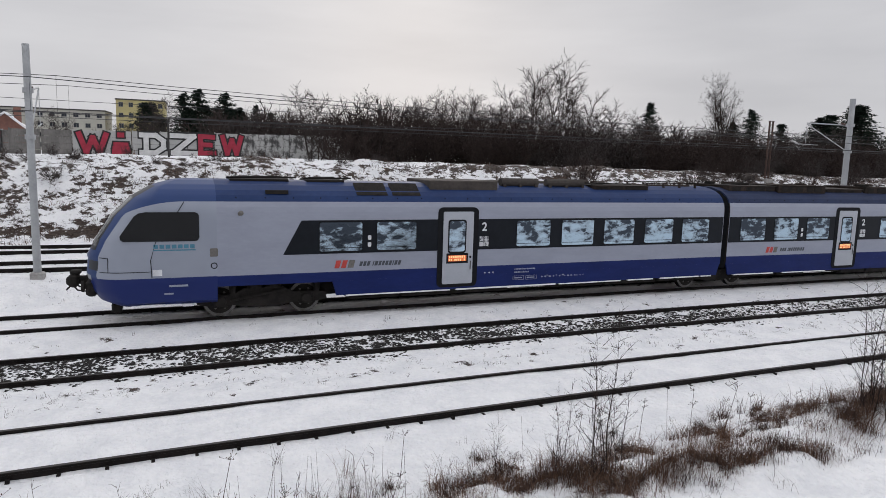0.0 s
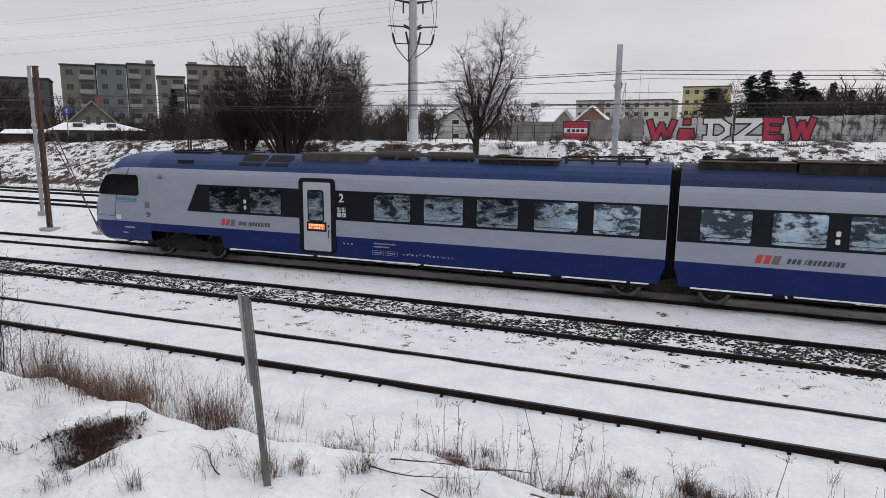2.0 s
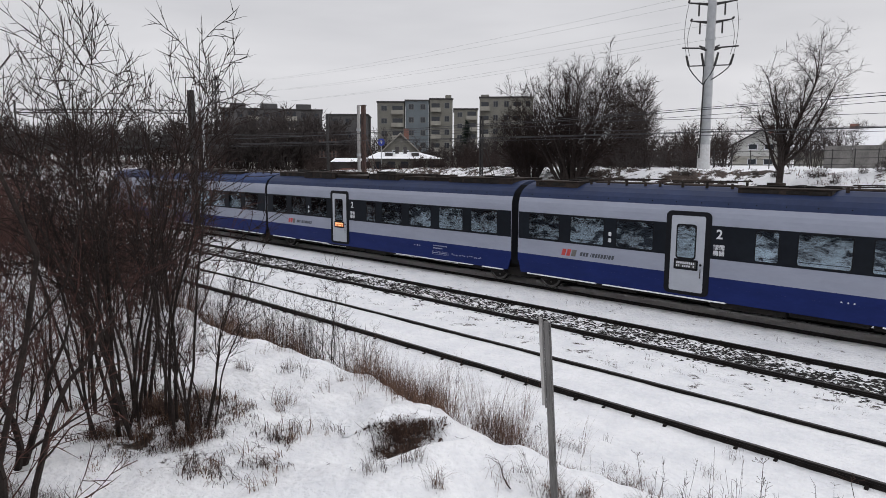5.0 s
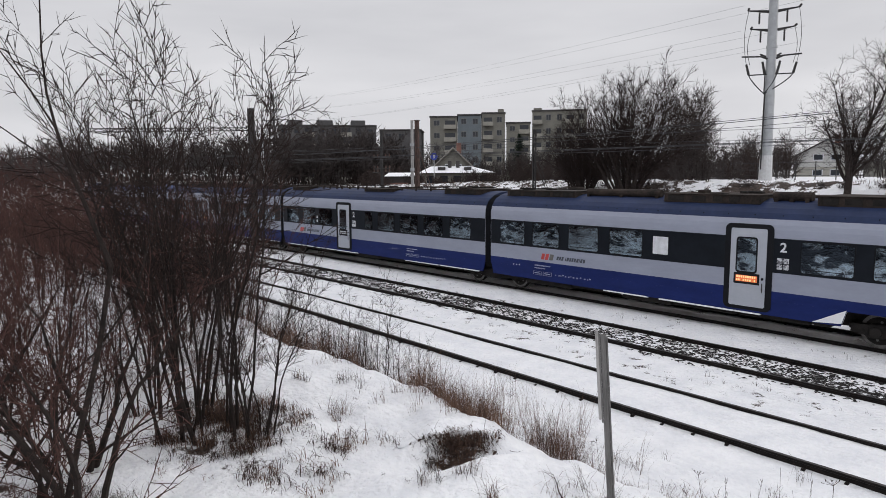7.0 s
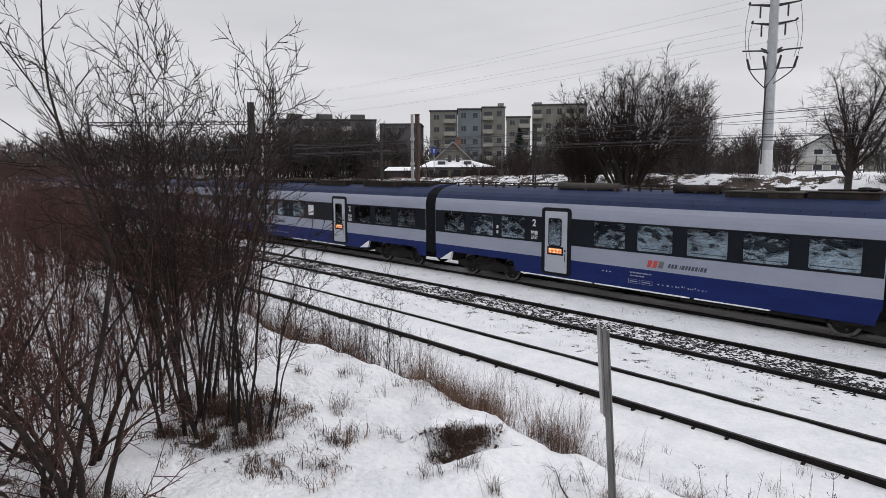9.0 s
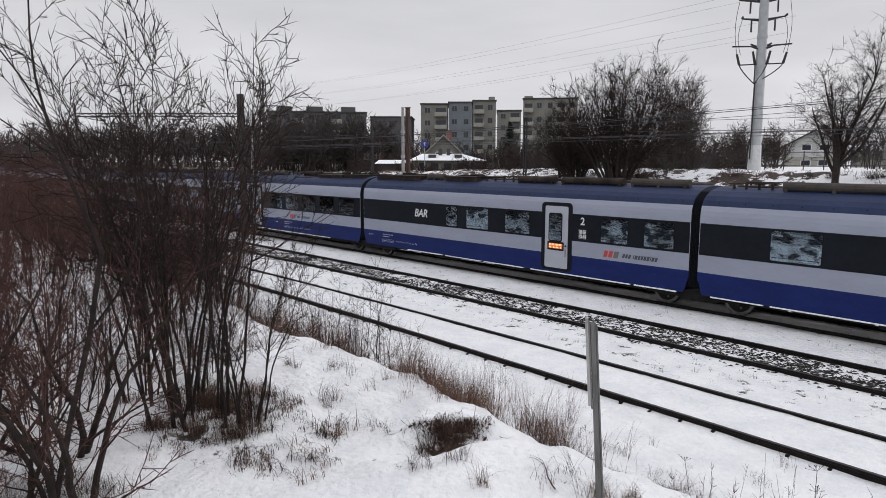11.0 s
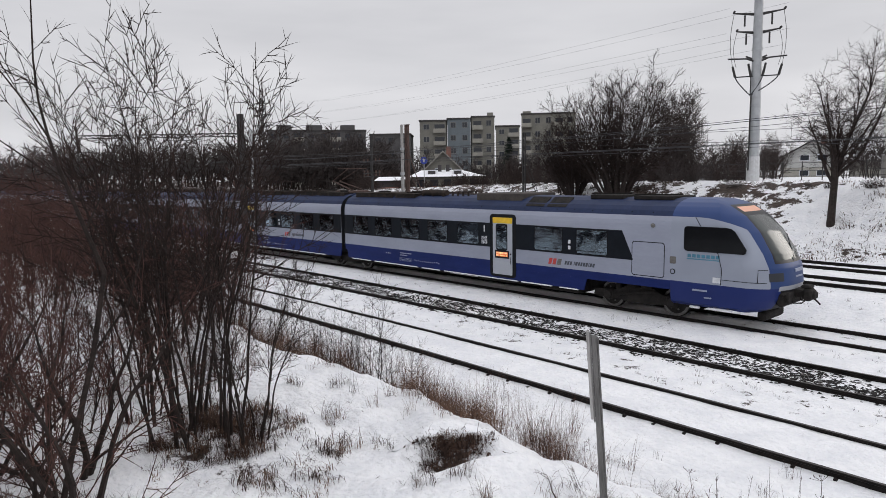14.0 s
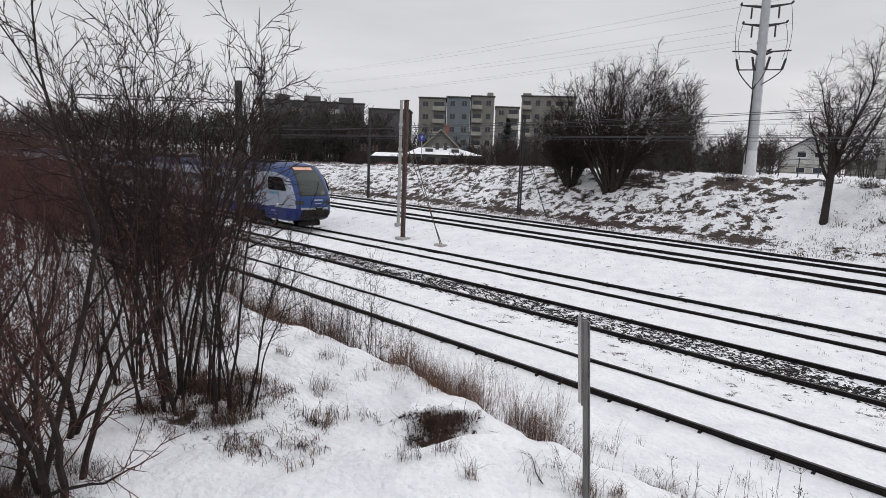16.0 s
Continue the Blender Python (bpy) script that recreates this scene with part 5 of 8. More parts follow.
def lattice_mast(x, y, top, label, material=None, stay=None, w=0.28, arms=()):
    """A mast of two channels laced together, with a stay if it has one."""
    material = material or RUST
    z = ground(x, y)
    t = thing("lattice_mast", label, "mast", "lattice masts", at=pose(x, y, z - 0.1))
    h = top - z + 0.1
    for k in (-1, 1):
        part("channel", Mesh().box(k * w / 2 - 0.028, k * w / 2 + 0.028, -0.06, 0.06, 0, h), material, t)
    m, q = Mesh(), 0.2
    s = 1
    while q < h - 0.5:
        m.tube((-s * w / 2, -0.07, q), (s * w / 2, -0.07, q + 0.45), 0.016, 0.016, 4)
        m.tube((-s * w / 2, 0.07, q), (s * w / 2, 0.07, q + 0.45), 0.016, 0.016, 4)
        q += 0.45
        s = -s
    part("lacing", m, material, t)
    part("foot", Mesh().box(-0.35, 0.35, -0.3, 0.3, -0.2, 0.22, bevel=0.03), CONCRETE, t)
    part("cap", Mesh().box(-w / 2 - 0.05, w / 2 + 0.05, -0.1, 0.1, h, h + 0.03), material, t)
    for q in arms:
        part("crossarm", Mesh().tube((-1.3, 0, q), (1.3, 0, q + 0.05), 0.035, 0.035, 6).tube((-1.2, 0, q + 0.1), (0, 0, q + 0.7), 0.02, 0.02, 5), material, t)
        for k in (-1.15, -0.6, 0.6, 1.15):
            part("insulator", Mesh().tube((k, 0, q + 0.03), (k, 0, q + 0.28), 0.07, 0.04, 8), RUST, t, "brown pin insulator")
    if stay:
        for k, dx in ((0.82, 0.0), (0.7, 0.12)):
            part("stay", Mesh().tube((0.05, 0, h * k), (stay[0] + dx, stay[1], 0.15), 0.022, 0.022, 6), material, t)
        part("stay_block", Mesh().box(stay[0] - 0.3, stay[0] + 0.35, stay[1] - 0.2, stay[1] + 0.2, -0.1, 0.2, bevel=0.03), CONCRETE, t)
    return t


round_mast(-2.6, 24.2, 7.55, 0.1, "pale grey tubular catenary mast beside the snowy tracks", GALV, arm=1.6)
round_mast(34.9, 23.6, 8.3, 0.14, "pale grey tubular catenary mast with a long bracket", GALV, arm=2.6)
round_mast(-30.0, 23.4, 7.5, 0.085, "pale grey tubular mast beside a rusty lattice mast", CONCRETE)
lattice_mast(-27.6, 21.85, 7.25, "rusty lattice mast with slanting stays", stay=(2.95, 0.1), w=0.2)
lattice_mast(-30.45, 34.4, 7.4, "dark lattice mast at the foot of the bank", DARK_STEEL, stay=(2.4, 0.1), w=0.2)
lattice_mast(-47.6, 33.8, 8.3, "dark lattice mast with crossarms at the foot of the bank", DARK_STEEL, w=0.2, arms=(5.6, 4.6, 4.3))
lattice_mast(42.9, 35.0, 8.0, "dark rusty lattice mast at the foot of the bank", w=0.34)
lattice_mast(-63, 30.0, 9.5, "pale lattice mast beyond the tracks", GALV)

# portal over the near tracks
g = thing("signal_gantry", "dark steel portal spanning the two near tracks", "gantry")
for x, y in ((-36.4, 16.65), (-38.0, 8.5)):
    m = Mesh()
    if y < 10:
        part("post", Mesh().tube((x, y, ground(x, y) - 0.2), (x, y, 7.3), 0.05, 0.045, 8), DARK_STEEL, g, "slender steel post")
        continue
    for k in (-1, 1):
        m.box(x + k * 0.14 - 0.05, x + k * 0.14 + 0.05, y - 0.13, y + 0.13, ground(x, y) - 0.2, 8.25 if y > 10 else 7.5)
    for q in range(16 if y > 10 else 14):
        m.tube((x - 0.14 * (-1) ** q, y - 0.12, 0.3 + q * 0.5), (x + 0.14 * (-1) ** q, y - 0.12, 0.8 + q * 0.5), 0.02, 0.02, 4)
    part("post", m, DARK_STEEL, g, "dark laced steel post")
m = Mesh()
a, b = Vector((-36.4, 16.65, 7.0)), Vector((-38.0, 8.5, 6.7))
for dz in (0.0, 0.16):
    m.tube(a + Vector((0, 0, dz)), b + Vector((0, 0, dz)), 0.03, 0.03, 6)
for q in range(18):
    p0, p1 = a.lerp(b, q / 18), a.lerp(b, (q + 1) / 18)
    m.tube(p0 + Vector((0, 0, 0.16 * (q % 2))), p1 + Vector((0, 0, 0.16 * ((q + 1) % 2))), 0.02, 0.02, 4)
part("beam", m, DARK_STEEL, g)


def wire(pts, r, label, name="overhead_wire"):
    ob = part(name, Mesh().path(pts, r, 5), LINE if name == "power_line" else WIRE)
    tagged(ob, label, "wire", "overhead wires")


# contact and carrying wires over the three electrified tracks
for k, (f, lift) in enumerate(((lambda x: YC + bend(x), 5.35), (lambda x: y_far(x, 0), 5.6), (lambda x: y_far(x, 1), 5.65))):
    xs = [-130 + 4 * i for i in range(60)]
    wire([(x, f(x), lift) for x in xs], 0.011, "thin dark contact wire strung above a track")
    span = 62.0
    carry = [(x, f(x), lift + (0.85 if k == 0 else 1.25) - 0.55 * (1 - (2 * (((x + 2.6) % span) / span) - 1) ** 2)) for x in xs]
    wire(carry, 0.011, "sagging dark carrying wire above a contact wire")
    drop = Mesh()
    for (x, y, z) in carry[::2]:
        drop.tube((x, y, lift), (x, y, z), 0.005, 0.005, 3, caps=False)
    tagged(part("dropper_wires", drop, WIRE), "thin droppers between carrying and contact wire", "wire", "overhead wires", "stuff")
for y, z in ((36.5, 7.2), (36.5, 6.6)):
    wire([(x, y + 0.35 * bend(x) - 0.03 * x, z - 0.5 * (1 - (2 * (((x + 32) % 60) / 60) - 1) ** 2)) for x in [-130 + 4 * i for i in range(60)]], 0.012, "sagging dark feeder wire along the bank")

# ---- pylons ----
py_x, py_y = -23.0, 53.3
pz = ground(py_x, py_y)
p = thing("power_pylon", "pale grey tubular power pylon with hanging insulators", "pylon", at=pose(py_x, py_y, pz - 0.1, 0, 0, 28))
part("shaft", Mesh().tube((0, 0, 0), (0, 0, 25), 0.44, 0.24, 16), GALV, p, "pale grey tapered shaft", True)
part("base", Mesh().tube((0, 0, 0), (0, 0, 2.1), 0.50, 0.45, 16), mat("white_base_paint", (0.62, 0.63, 0.64), 0.7, color2=(0.5, 0.5, 0.5)), p, "whitish lower shaft")
part("flange", Mesh().tube((0, 0, 10.3), (0, 0, 10.5), 0.4, 0.4, 16), GALV, p)
lad = Mesh()
for k in (-0.12, 0.12):
    lad.tube((-0.4, k - 0.35, 1), (-0.36, k - 0.3, 6.85), 0.05, 0.05, 5)
for q in range(12):
    lad.tube((-0.49 + q * 0.003, -0.47, 1.2 + q * 0.39), (-0.49 + q * 0.003, -0.21, 1.2 + q * 0.39), 0.015, 0.015, 4)
part("cable_ladder", lad, DARK_STEEL, p, "dark cable ladder up the shaft")
for z, w in ((13.15, 1.75), (11.75, 1.5)):
    for s in (-1, 1):
        part("crossarm", Mesh().tube((0, 0, z - 0.12), (s * w, 0, z + 0.1), 0.13, 0.05, 8), DARK_STEEL, p, "short dark crossarm")
        part("insulator", Mesh().ribbed((s * w * 0.55, 0, z - 0.1), (s * w * 0.55, 0, z - 0.95), 0.05, 0.08, 6), DARK_STEEL, p, "dark ribbed insulator")
        part("insulator", Mesh().ribbed((s * (w + 0.02), -0.15, z + 0.1), (s * (w + 0.02), -1.0, z + 0.04), 0.05, 0.085, 6), DARK_STEEL, p, "dark ribbed insulator")
        loop = [(s * (w + 0.22 * math.sin(math.pi * k / 10)), -0.2, z - (z - 9.1) * k / 10) for k in range(11)]
        part("jumper_cable", Mesh().path(loop, 0.018, 4), WIRE, p)
for s in (-1, 1):
    part("crossarm", Mesh().tube((s * 0.35, 0, 9.7), (s * 2.1, 0, 9.78), 0.06, 0.06, 8), DARK_STEEL, p, "long dark strain insulator")
    for q in (-0.5, 0.5):
        part("insulator", Mesh().tube((s * 0.3, q, 9.6 + q * 0.3), (s * 0.75, q * 1.3, 9.8 + q * 0.4), 0.08, 0.06, 8), DARK_STEEL, p, "dark ribbed insulator")
    # cable ends that come together above the ladder
    for e, (x1, z1) in enumerate(((1.75, 8.55), (0.62, 8.7))):
        x0 = x1 - 0.2
        part("cable_end", Mesh().tube((s * x0, -0.2, 8.35), (s * x1, -0.2, z1 + 0.6), 0.1, 0.08, 8), DARK_STEEL, p, "dark cable sealing end")
        way = [(s * x0 + (-0.42 - s * x0) * (k / 8) ** 1.4, -0.25 - 0.1 * math.sin(math.pi * k / 8), 8.35 - 1.5 * (k / 8)) for k in range(9)]
        part("cable", Mesh().path(way, 0.045, 5), WIRE, p)
part("bracket", Mesh().tube((-1.6, -0.2, 8.32), (1.6, -0.2, 8.32), 0.05, 0.05, 6), DARK_STEEL, p)

FAR_STEEL = mat("grey_lattice_steel", (0.1, 0.103, 0.108), 0.7, 0.2)
tw = thing("lattice_pylon", "distant grey steel lattice pylon", "pylon", at=pose(-197, 98.4, 2.5, 0, 0, 25))
H = 27.5
for sx_ in (-1, 1):
    for sy_ in (-1, 1):
        part("leg", Mesh().tube((sx_ * 2.0, sy_ * 2.0, 0), (sx_ * 0.7, sy_ * 0.7, H * 0.72), 0.2, 0.15, 5).tube((sx_ * 0.7, sy_ * 0.7, H * 0.72), (sx_ * 0.6, sy_ * 0.6, H), 0.15, 0.12, 5), FAR_STEEL, tw)
m = Mesh()
for q in range(12):
    z0, z1 = H * q / 12, H * (q + 1) / 12
    w0, w1 = 2.0 - 1.35 * min(1, q / 8.6), 2.0 - 1.35 * min(1, (q + 1) / 8.6)
    for (ax, ay, bx, by) in ((-1, -1, 1, -1), (1, -1, -1, -1), (-1, 1, 1, 1), (-1, -1, -1, 1), (1, -1, 1, 1)):
        m.tube((ax * w0, ay * w0, z0), (bx * w1, by * w1, z1), 0.16, 0.16, 4)
part("bracing", m, FAR_STEEL, tw)
for z, w in ((H * 0.95, 2.6), (H * 0.82, 3.6), (H * 0.7, 4.4)):
    for s in (-1, 1):
        part("crossarm", Mesh().tube((0, 0, z), (s * w, 0, z - 0.1), 0.2, 0.12, 5).tube((0, 0, z - 0.9), (s * w, 0, z - 0.1), 0.12, 0.1, 5), FAR_STEEL, tw)
for q, (dx, z0, z1) in enumerate(((-2.2, 17.3, 27.5), (2.2, 17.4, 27.6), (-2.4, 15.4, 24.5), (2.4, 15.5, 24.7), (-1.9, 14.2, 21), (1.9, 14.3, 21.3))):
    pts = [(py_x + dx * 0.8 + (-197 - py_x) * k / 24, py_y + dx * 0.5 + (98.4 - py_y) * k / 24, z0 + (z1 - z0) * k / 24 - 6 * (k / 24) * (1 - k / 24)) for k in range(25)]
    wire(pts, 0.009, "long power line sagging towards a distant pylon", "power_line")

# ---- wooden post by the near bank ----
pb_x, pb_y = -3.87, 5.54
pb = thing("marker_post", "grey weathered post with a narrow board on its side", "post", at=pose(pb_x, pb_y, ground(pb_x, pb_y) - 0.2, 0, -4.6, 0) @ pose(0, 0, 0, 0, 0, 38))
WOOD_GREY = mat("weathered_grey_wood", (0.2, 0.195, 0.19), 0.85, color2=(0.08, 0.077, 0.075), scale=3, stretch=(6, 6, 0.6), bump=0.4, bump_scale=18)
top = 2.85 - ground(pb_x, pb_y) + 0.2
m = Mesh()
m.box(-0.034, 0.026, -0.03, 0.03, 0, top - 0.03, bevel=0.007)
m.box(0.028, 0.043, -0.034, 0.034, 0, top - 0.06, bevel=0.004)
part("post", m, WOOD_GREY, pb)
part("board", Mesh().box(-0.082, -0.052, -0.038, 0.042, top - 0.92, top + 0.02, bevel=0.006), mat("pale_board", (0.42, 0.41, 0.40), 0.8, color2=(0.2, 0.195, 0.19), scale=3, stretch=(5, 5, 0.7)), pb, "pale narrow board")
part("board_edge", Mesh().box(-0.052, -0.036, -0.034, 0.036, top - 0.95, top - 0.01), WOOD_GREY, pb)

# ---- graffiti wall on the far bank ----
WALL_Y = 58.0
wall = thing("concrete_wall", "grey concrete panel wall with a painted graffiti word", "wall", at=pose(0, WALL_Y, 0, 0, 0, 0))
PANEL = mat("wall_concrete_panel", (0.22, 0.21, 0.2), 0.9, color2=(0.10, 0.096, 0.092), scale=1.3, bump=0.3, bump_scale=14, stretch=(1, 1, 0.5))
PALE_PANEL = mat("wall_pale_paint", (0.45, 0.45, 0.445), 0.85, color2=(0.36, 0.36, 0.355), scale=1.3, stretch=(1, 1, 0.5))


SCRAWL = mat("wall_scrawled_paint", (0.42, 0.42, 0.41), 0.85, color2=(0.06, 0.06, 0.06), scale=1.6, stretch=(1.6, 1, 0.7), lo=0.44, hi=0.52)


def wall_base(x):
    return 3.93 + 0.018 * (x + 4)


PANEL_DATA = {}
for i in range(-8, 11):
    x = i * 2.05
    y = 0 if x > -9.5 else 3.6
    z = wall_base(x)
    painted = -4.6 < x < 8.0
    key = painted + 2 * (x > 8)
    if key not in PANEL_DATA:
        m = Mesh()
        for r in range(4):
            m.box(0.06, 1.99, 0, 0.06, r * 0.5 + 0.008, (r + 1) * 0.5 - 0.008, bevel=0.008)
        m.box(0.0, 0.06, -0.03, 0.09, -0.3, 2.06)
        PANEL_DATA[key] = m.data("wall_panel", [PALE_PANEL if painted else (SCRAWL if x > 8 else PANEL)])
    ob = new("wall_panel", PANEL_DATA[key])
    ob.parent, ob.matrix_basis = wall, pose(x, y, z)
BLACK_P = mat("graffiti_black", (0.02, 0.02, 0.022), 0.7)
RED_P = mat("graffiti_red", (0.40, 0.028, 0.06), 0.7, color2=(0.26, 0.016, 0.036), scale=3)
WHITE_P = mat("graffiti_white", (0.68, 0.68, 0.68), 0.7, color2=(0.5, 0.5, 0.5), scale=3)
LETTERS = {
    "W": [((0.04, 1), (0.27, 0)), ((0.27, 0), (0.5, 0.8)), ((0.5, 0.8), (0.73, 0)), ((0.73, 0), (0.96, 1))],
    "i": [((0.42, 0.98), (0.58, 0.98)), ((0.18, 0.42), (0.82, 0.42)), ((0.12, 0.2), (0.88, 0.2)), ((0.08, 0.02), (0.92, 0.02))],
    "D": [((0.2, 0), (0.2, 1)), ((0.0, 1), (0.6, 1)), ((0.6, 1), (0.92, 0.7)), ((0.92, 0.7), (0.92, 0.3)), ((0.92, 0.3), (0.6, 0)), ((0.6, 0), (0.0, 0))],
    "Z": [((0.02, 1), (0.95, 1)), ((0.95, 1), (0.08, 0)), ((0.05, 0), (1, 0))],
    "E": [((0.15, 0), (0.15, 1)), ((0.1, 1), (0.92, 0.97)), ((0.15, 0.5), (0.75, 0.5)), ((0.1, 0), (0.98, 0.03))],
}


def strokes(ch, w, h, thick, y):
    """A letter of broad painted strokes."""
    m = Mesh()
    for k, (p, q) in enumerate(LETTERS[ch]):
        p, q = Vector((p[0] * w, p[1] * h)), Vector((q[0] * w, q[1] * h))
        d = (q - p).normalized()
        s = Vector((-d.y, d.x)) * (thick / 2)
        e = d * (thick * 0.42)
        m.plate([tuple(p - e - s), tuple(q + e - s), tuple(q + e + s), tuple(p - e + s)], y - 0.003 * k, y - 0.003 * k + 0.002)
    return m


for ch, gx, w, red in (("W", -2.74, 2.0, True), ("i", -0.8, 1.15, True), ("D", 1.52, 1.75, False), ("Z", 3.75, 1.8, False), ("E", 5.5, 1.25, True), ("W", 7.5, 1.6, True)):
    for k, (thick, mt, nm) in enumerate(((0.62, BLACK_P, "letter_outline"), (0.38, RED_P if red else WHITE_P, "letter_fill"))):
        ob = part(nm, strokes(ch, w, 1.36, thick, 0), mt, wall, ("red" if red else "white") + " painted letter " + ch if k else "black outline of a painted letter",
                  at=pose(gx - w / 2, -0.05 - 0.03 * k, wall_base(gx) + 0.34))
sh = thing("painted_shield", "red painted shield with a white bar on the wall", "graffiti", at=pose(-10.35, WALL_Y + 3.54, 3.85))
part("field", Mesh().plate([(-1.1, 0.7), (-0.55, 0.1), (0, -0.05), (0.55, 0.1), (1.1, 0.7), (1.1, 1.85), (-1.1, 1.85)], -0.02, 0), RED_P, sh)
part("border", Mesh().plate([(-1.2, 0.65), (-0.6, 0.02), (0, -0.12), (0.6, 0.02), (1.2, 0.65), (1.2, 1.95), (-1.2, 1.95)], -0.012, 0), BLACK_P, sh)
part("bar", Mesh().plate([(-1.1, 0.85), (1.1, 0.85), (1.1, 1.3), (-1.1, 1.3)], -0.03, -0.015), WHITE_P, sh)
m = Mesh()
for k in range(4):
    m.plate([(-0.8 + k * 0.42, 0.95), (-0.5 + k * 0.42, 0.95), (-0.5 + k * 0.42, 1.2), (-0.8 + k * 0.42, 1.2)], -0.04, -0.025)
tagged(part("lettering", m, BLACK_P, sh, "black bars of lettering"), kind="stuff")
lp = thing("lineside_post", "thin dark post on the bank before the wall", "post", at=pose(2.05, 43.0, ground(2.05, 43) - 0.2))
part("post", Mesh().tube((0, 0, 0), (0, 0, 2.3), 0.06, 0.05, 8), DARK_STEEL, lp)
part("cap", Mesh().box(-0.1, 0.1, -0.1, 0.1, 2.28, 2.4, bevel=0.02), DARK_STEEL, lp)

# ---- buildings ----
PLASTER_T = mat("tan_plaster", (0.25, 0.244, 0.212), 0.9, color2=(0.17, 0.165, 0.147), scale=0.5)
PLASTER_G = mat("grey_blue_plaster", (0.2, 0.233, 0.252), 0.9, color2=(0.145, 0.17, 0.19), scale=0.5)
PLASTER_D = mat("dark_brown_plaster", (0.125, 0.122, 0.124), 0.9, color2=(0.075, 0.073, 0.074), scale=0.5)
PLASTER_Y = mat("yellow_plaster", (0.46, 0.40, 0.19), 0.9, color2=(0.38, 0.33, 0.17), scale=0.5)
PLASTER_W = mat("white_plaster", (0.55, 0.55, 0.53), 0.9, color2=(0.44, 0.44, 0.43), scale=0.5)
PLASTER_P = mat("pale_cream_plaster", (0.46, 0.45, 0.40), 0.9, color2=(0.38, 0.375, 0.335), scale=0.5)
PLASTER_R = mat("reddish_brick_wall", (0.26, 0.13, 0.1), 0.9, color2=(0.18, 0.09, 0.075), scale=2)
PANE = mat("dark_window_pane", (0.03, 0.035, 0.045), 0.15, scale=1)
ROOFING = mat("dark_roofing", (0.07, 0.065, 0.065), 0.85, scale=2)
BALCONY = mat("balcony_concrete", (0.40, 0.385, 0.34), 0.9, scale=1)


FRAME_P = mat("dull_window_frame", (0.26, 0.26, 0.25), 0.7)


def block(p0, p1, z0, z1, floors, cols, wall_mat, label, balconies=(), deep=11.0, house=False, roof=None):
    """A flat-roofed block whose front runs from p0 to p1 (x, y) and faces the tracks."""
    dx, dy = p1[0] - p0[0], p1[1] - p0[1]
    w = math.hypot(dx, dy)
    b = thing("apartment_building" if not house else "house", label, "building", at=pose(p0[0], p0[1], z0, 0, 0, math.degrees(math.atan2(dy, dx))))
    h = z1 - z0
    part("wall", Mesh().box(0, w, 0, deep, 0, h), wall_mat, b)
    part("roof", Mesh().box(-0.2, w + 0.2, -0.2, deep + 0.2, h, h + 0.35, bevel=0.05), roof or ROOFING, b)
    fh = h / floors
    cw = w / cols
    for f in range(floors):
        for c in range(cols):
            if c in balconies:
                part("balcony", Mesh().box(c * cw + 0.15, (c + 1) * cw - 0.15, -1.2, 0, f * fh + 0.15, f * fh + 0.3).box(c * cw + 0.15, (c + 1) * cw - 0.15, -1.25, -1.15, f * fh + 0.3, f * fh + 1.2), BALCONY, b, "concrete balcony")
                part("window", Mesh().box(c * cw + 0.4, (c + 1) * cw - 0.4, -0.03, 0.03, f * fh + 0.35, f * fh + 2.3), PANE, b)
            else:
                win = part("window", Mesh().box(c * cw + cw * 0.27, c * cw + cw * 0.73, -0.05, 0.03, f * fh + fh * 0.33, f * fh + fh * 0.78), wall_mat if wall_mat is PLASTER_D else FRAME_P, b)
                part("pane", Mesh().box(c * cw + cw * 0.30, c * cw + cw * 0.49, -0.06, -0.04, f * fh + fh * 0.36, f * fh + fh * 0.75).box(c * cw + cw * 0.51, c * cw + cw * 0.70, -0.06, -0.04, f * fh + fh * 0.36, f * fh + fh * 0.75), PANE, win)
    return b, w, h


b, w, h = block((-127, 105.2), (-122.5, 110), 2.9, 18.2, 5, 2, PLASTER_T, "five-storey tan concrete apartment block with balconies", (1,))
b, w, h = block((-122.3, 110.2), (-118.4, 114.4), 2.9, 18.6, 5, 2, PLASTER_G, "five-storey grey-blue apartment block end wall")
b, w, h = block((-118.2, 114.6), (-114.4, 118.7), 2.9, 19.0, 5, 2, PLASTER_T, "five-storey tan apartment block with balconies", (0,))
part("lift_house", Mesh().box(w - 1.6, w - 0.2, 2, 5, h, h + 1.3), PLASTER_T, b)
b, w, h = block((-114.2, 119), (-110, 123), 2.9, 16.6, 5, 2, PLASTER_T, "lower tan apartment block between two taller ones", (1,))
b, w, h = block((-109.6, 123.3), (-99.5, 131.6), 2.9, 19.4, 5, 5, PLASTER_T, "long tan apartment block with concrete balconies", (0, 3))
part("lift_house", Mesh().box(0.2, 2.2, 2, 5, h, h + 1.0), PLASTER_T, b)
b, w, h = block((-147.2, 74.5), (-135.1, 94.6), 2.5, 16.0, 5, 8, PLASTER_D, "dark brown apartment block with a set-back roof storey", (2, 5))
for x0, x1 in ((2, 5.5), (9, 13), (17.5, 21)):
    part("roof_storey", Mesh().box(x0, x1, 3, 8, h + 0.3, h + 1.7, bevel=0.05), PLASTER_D, b)
b, w, h = block((-134.5, 96), (-128, 103), 2.5, 15.0, 4, 3, PLASTER_D, "dark block of flats behind bare trees")
block((-5, 214), (8, 213), 4, 19.0, 5, 5, PLASTER_Y, "yellow plastered block of flats behind dark conifers")
block((-38, 222), (-8, 218), 4, 15.6, 4, 10, PLASTER_P, "pale cream block of flats with dark windows")


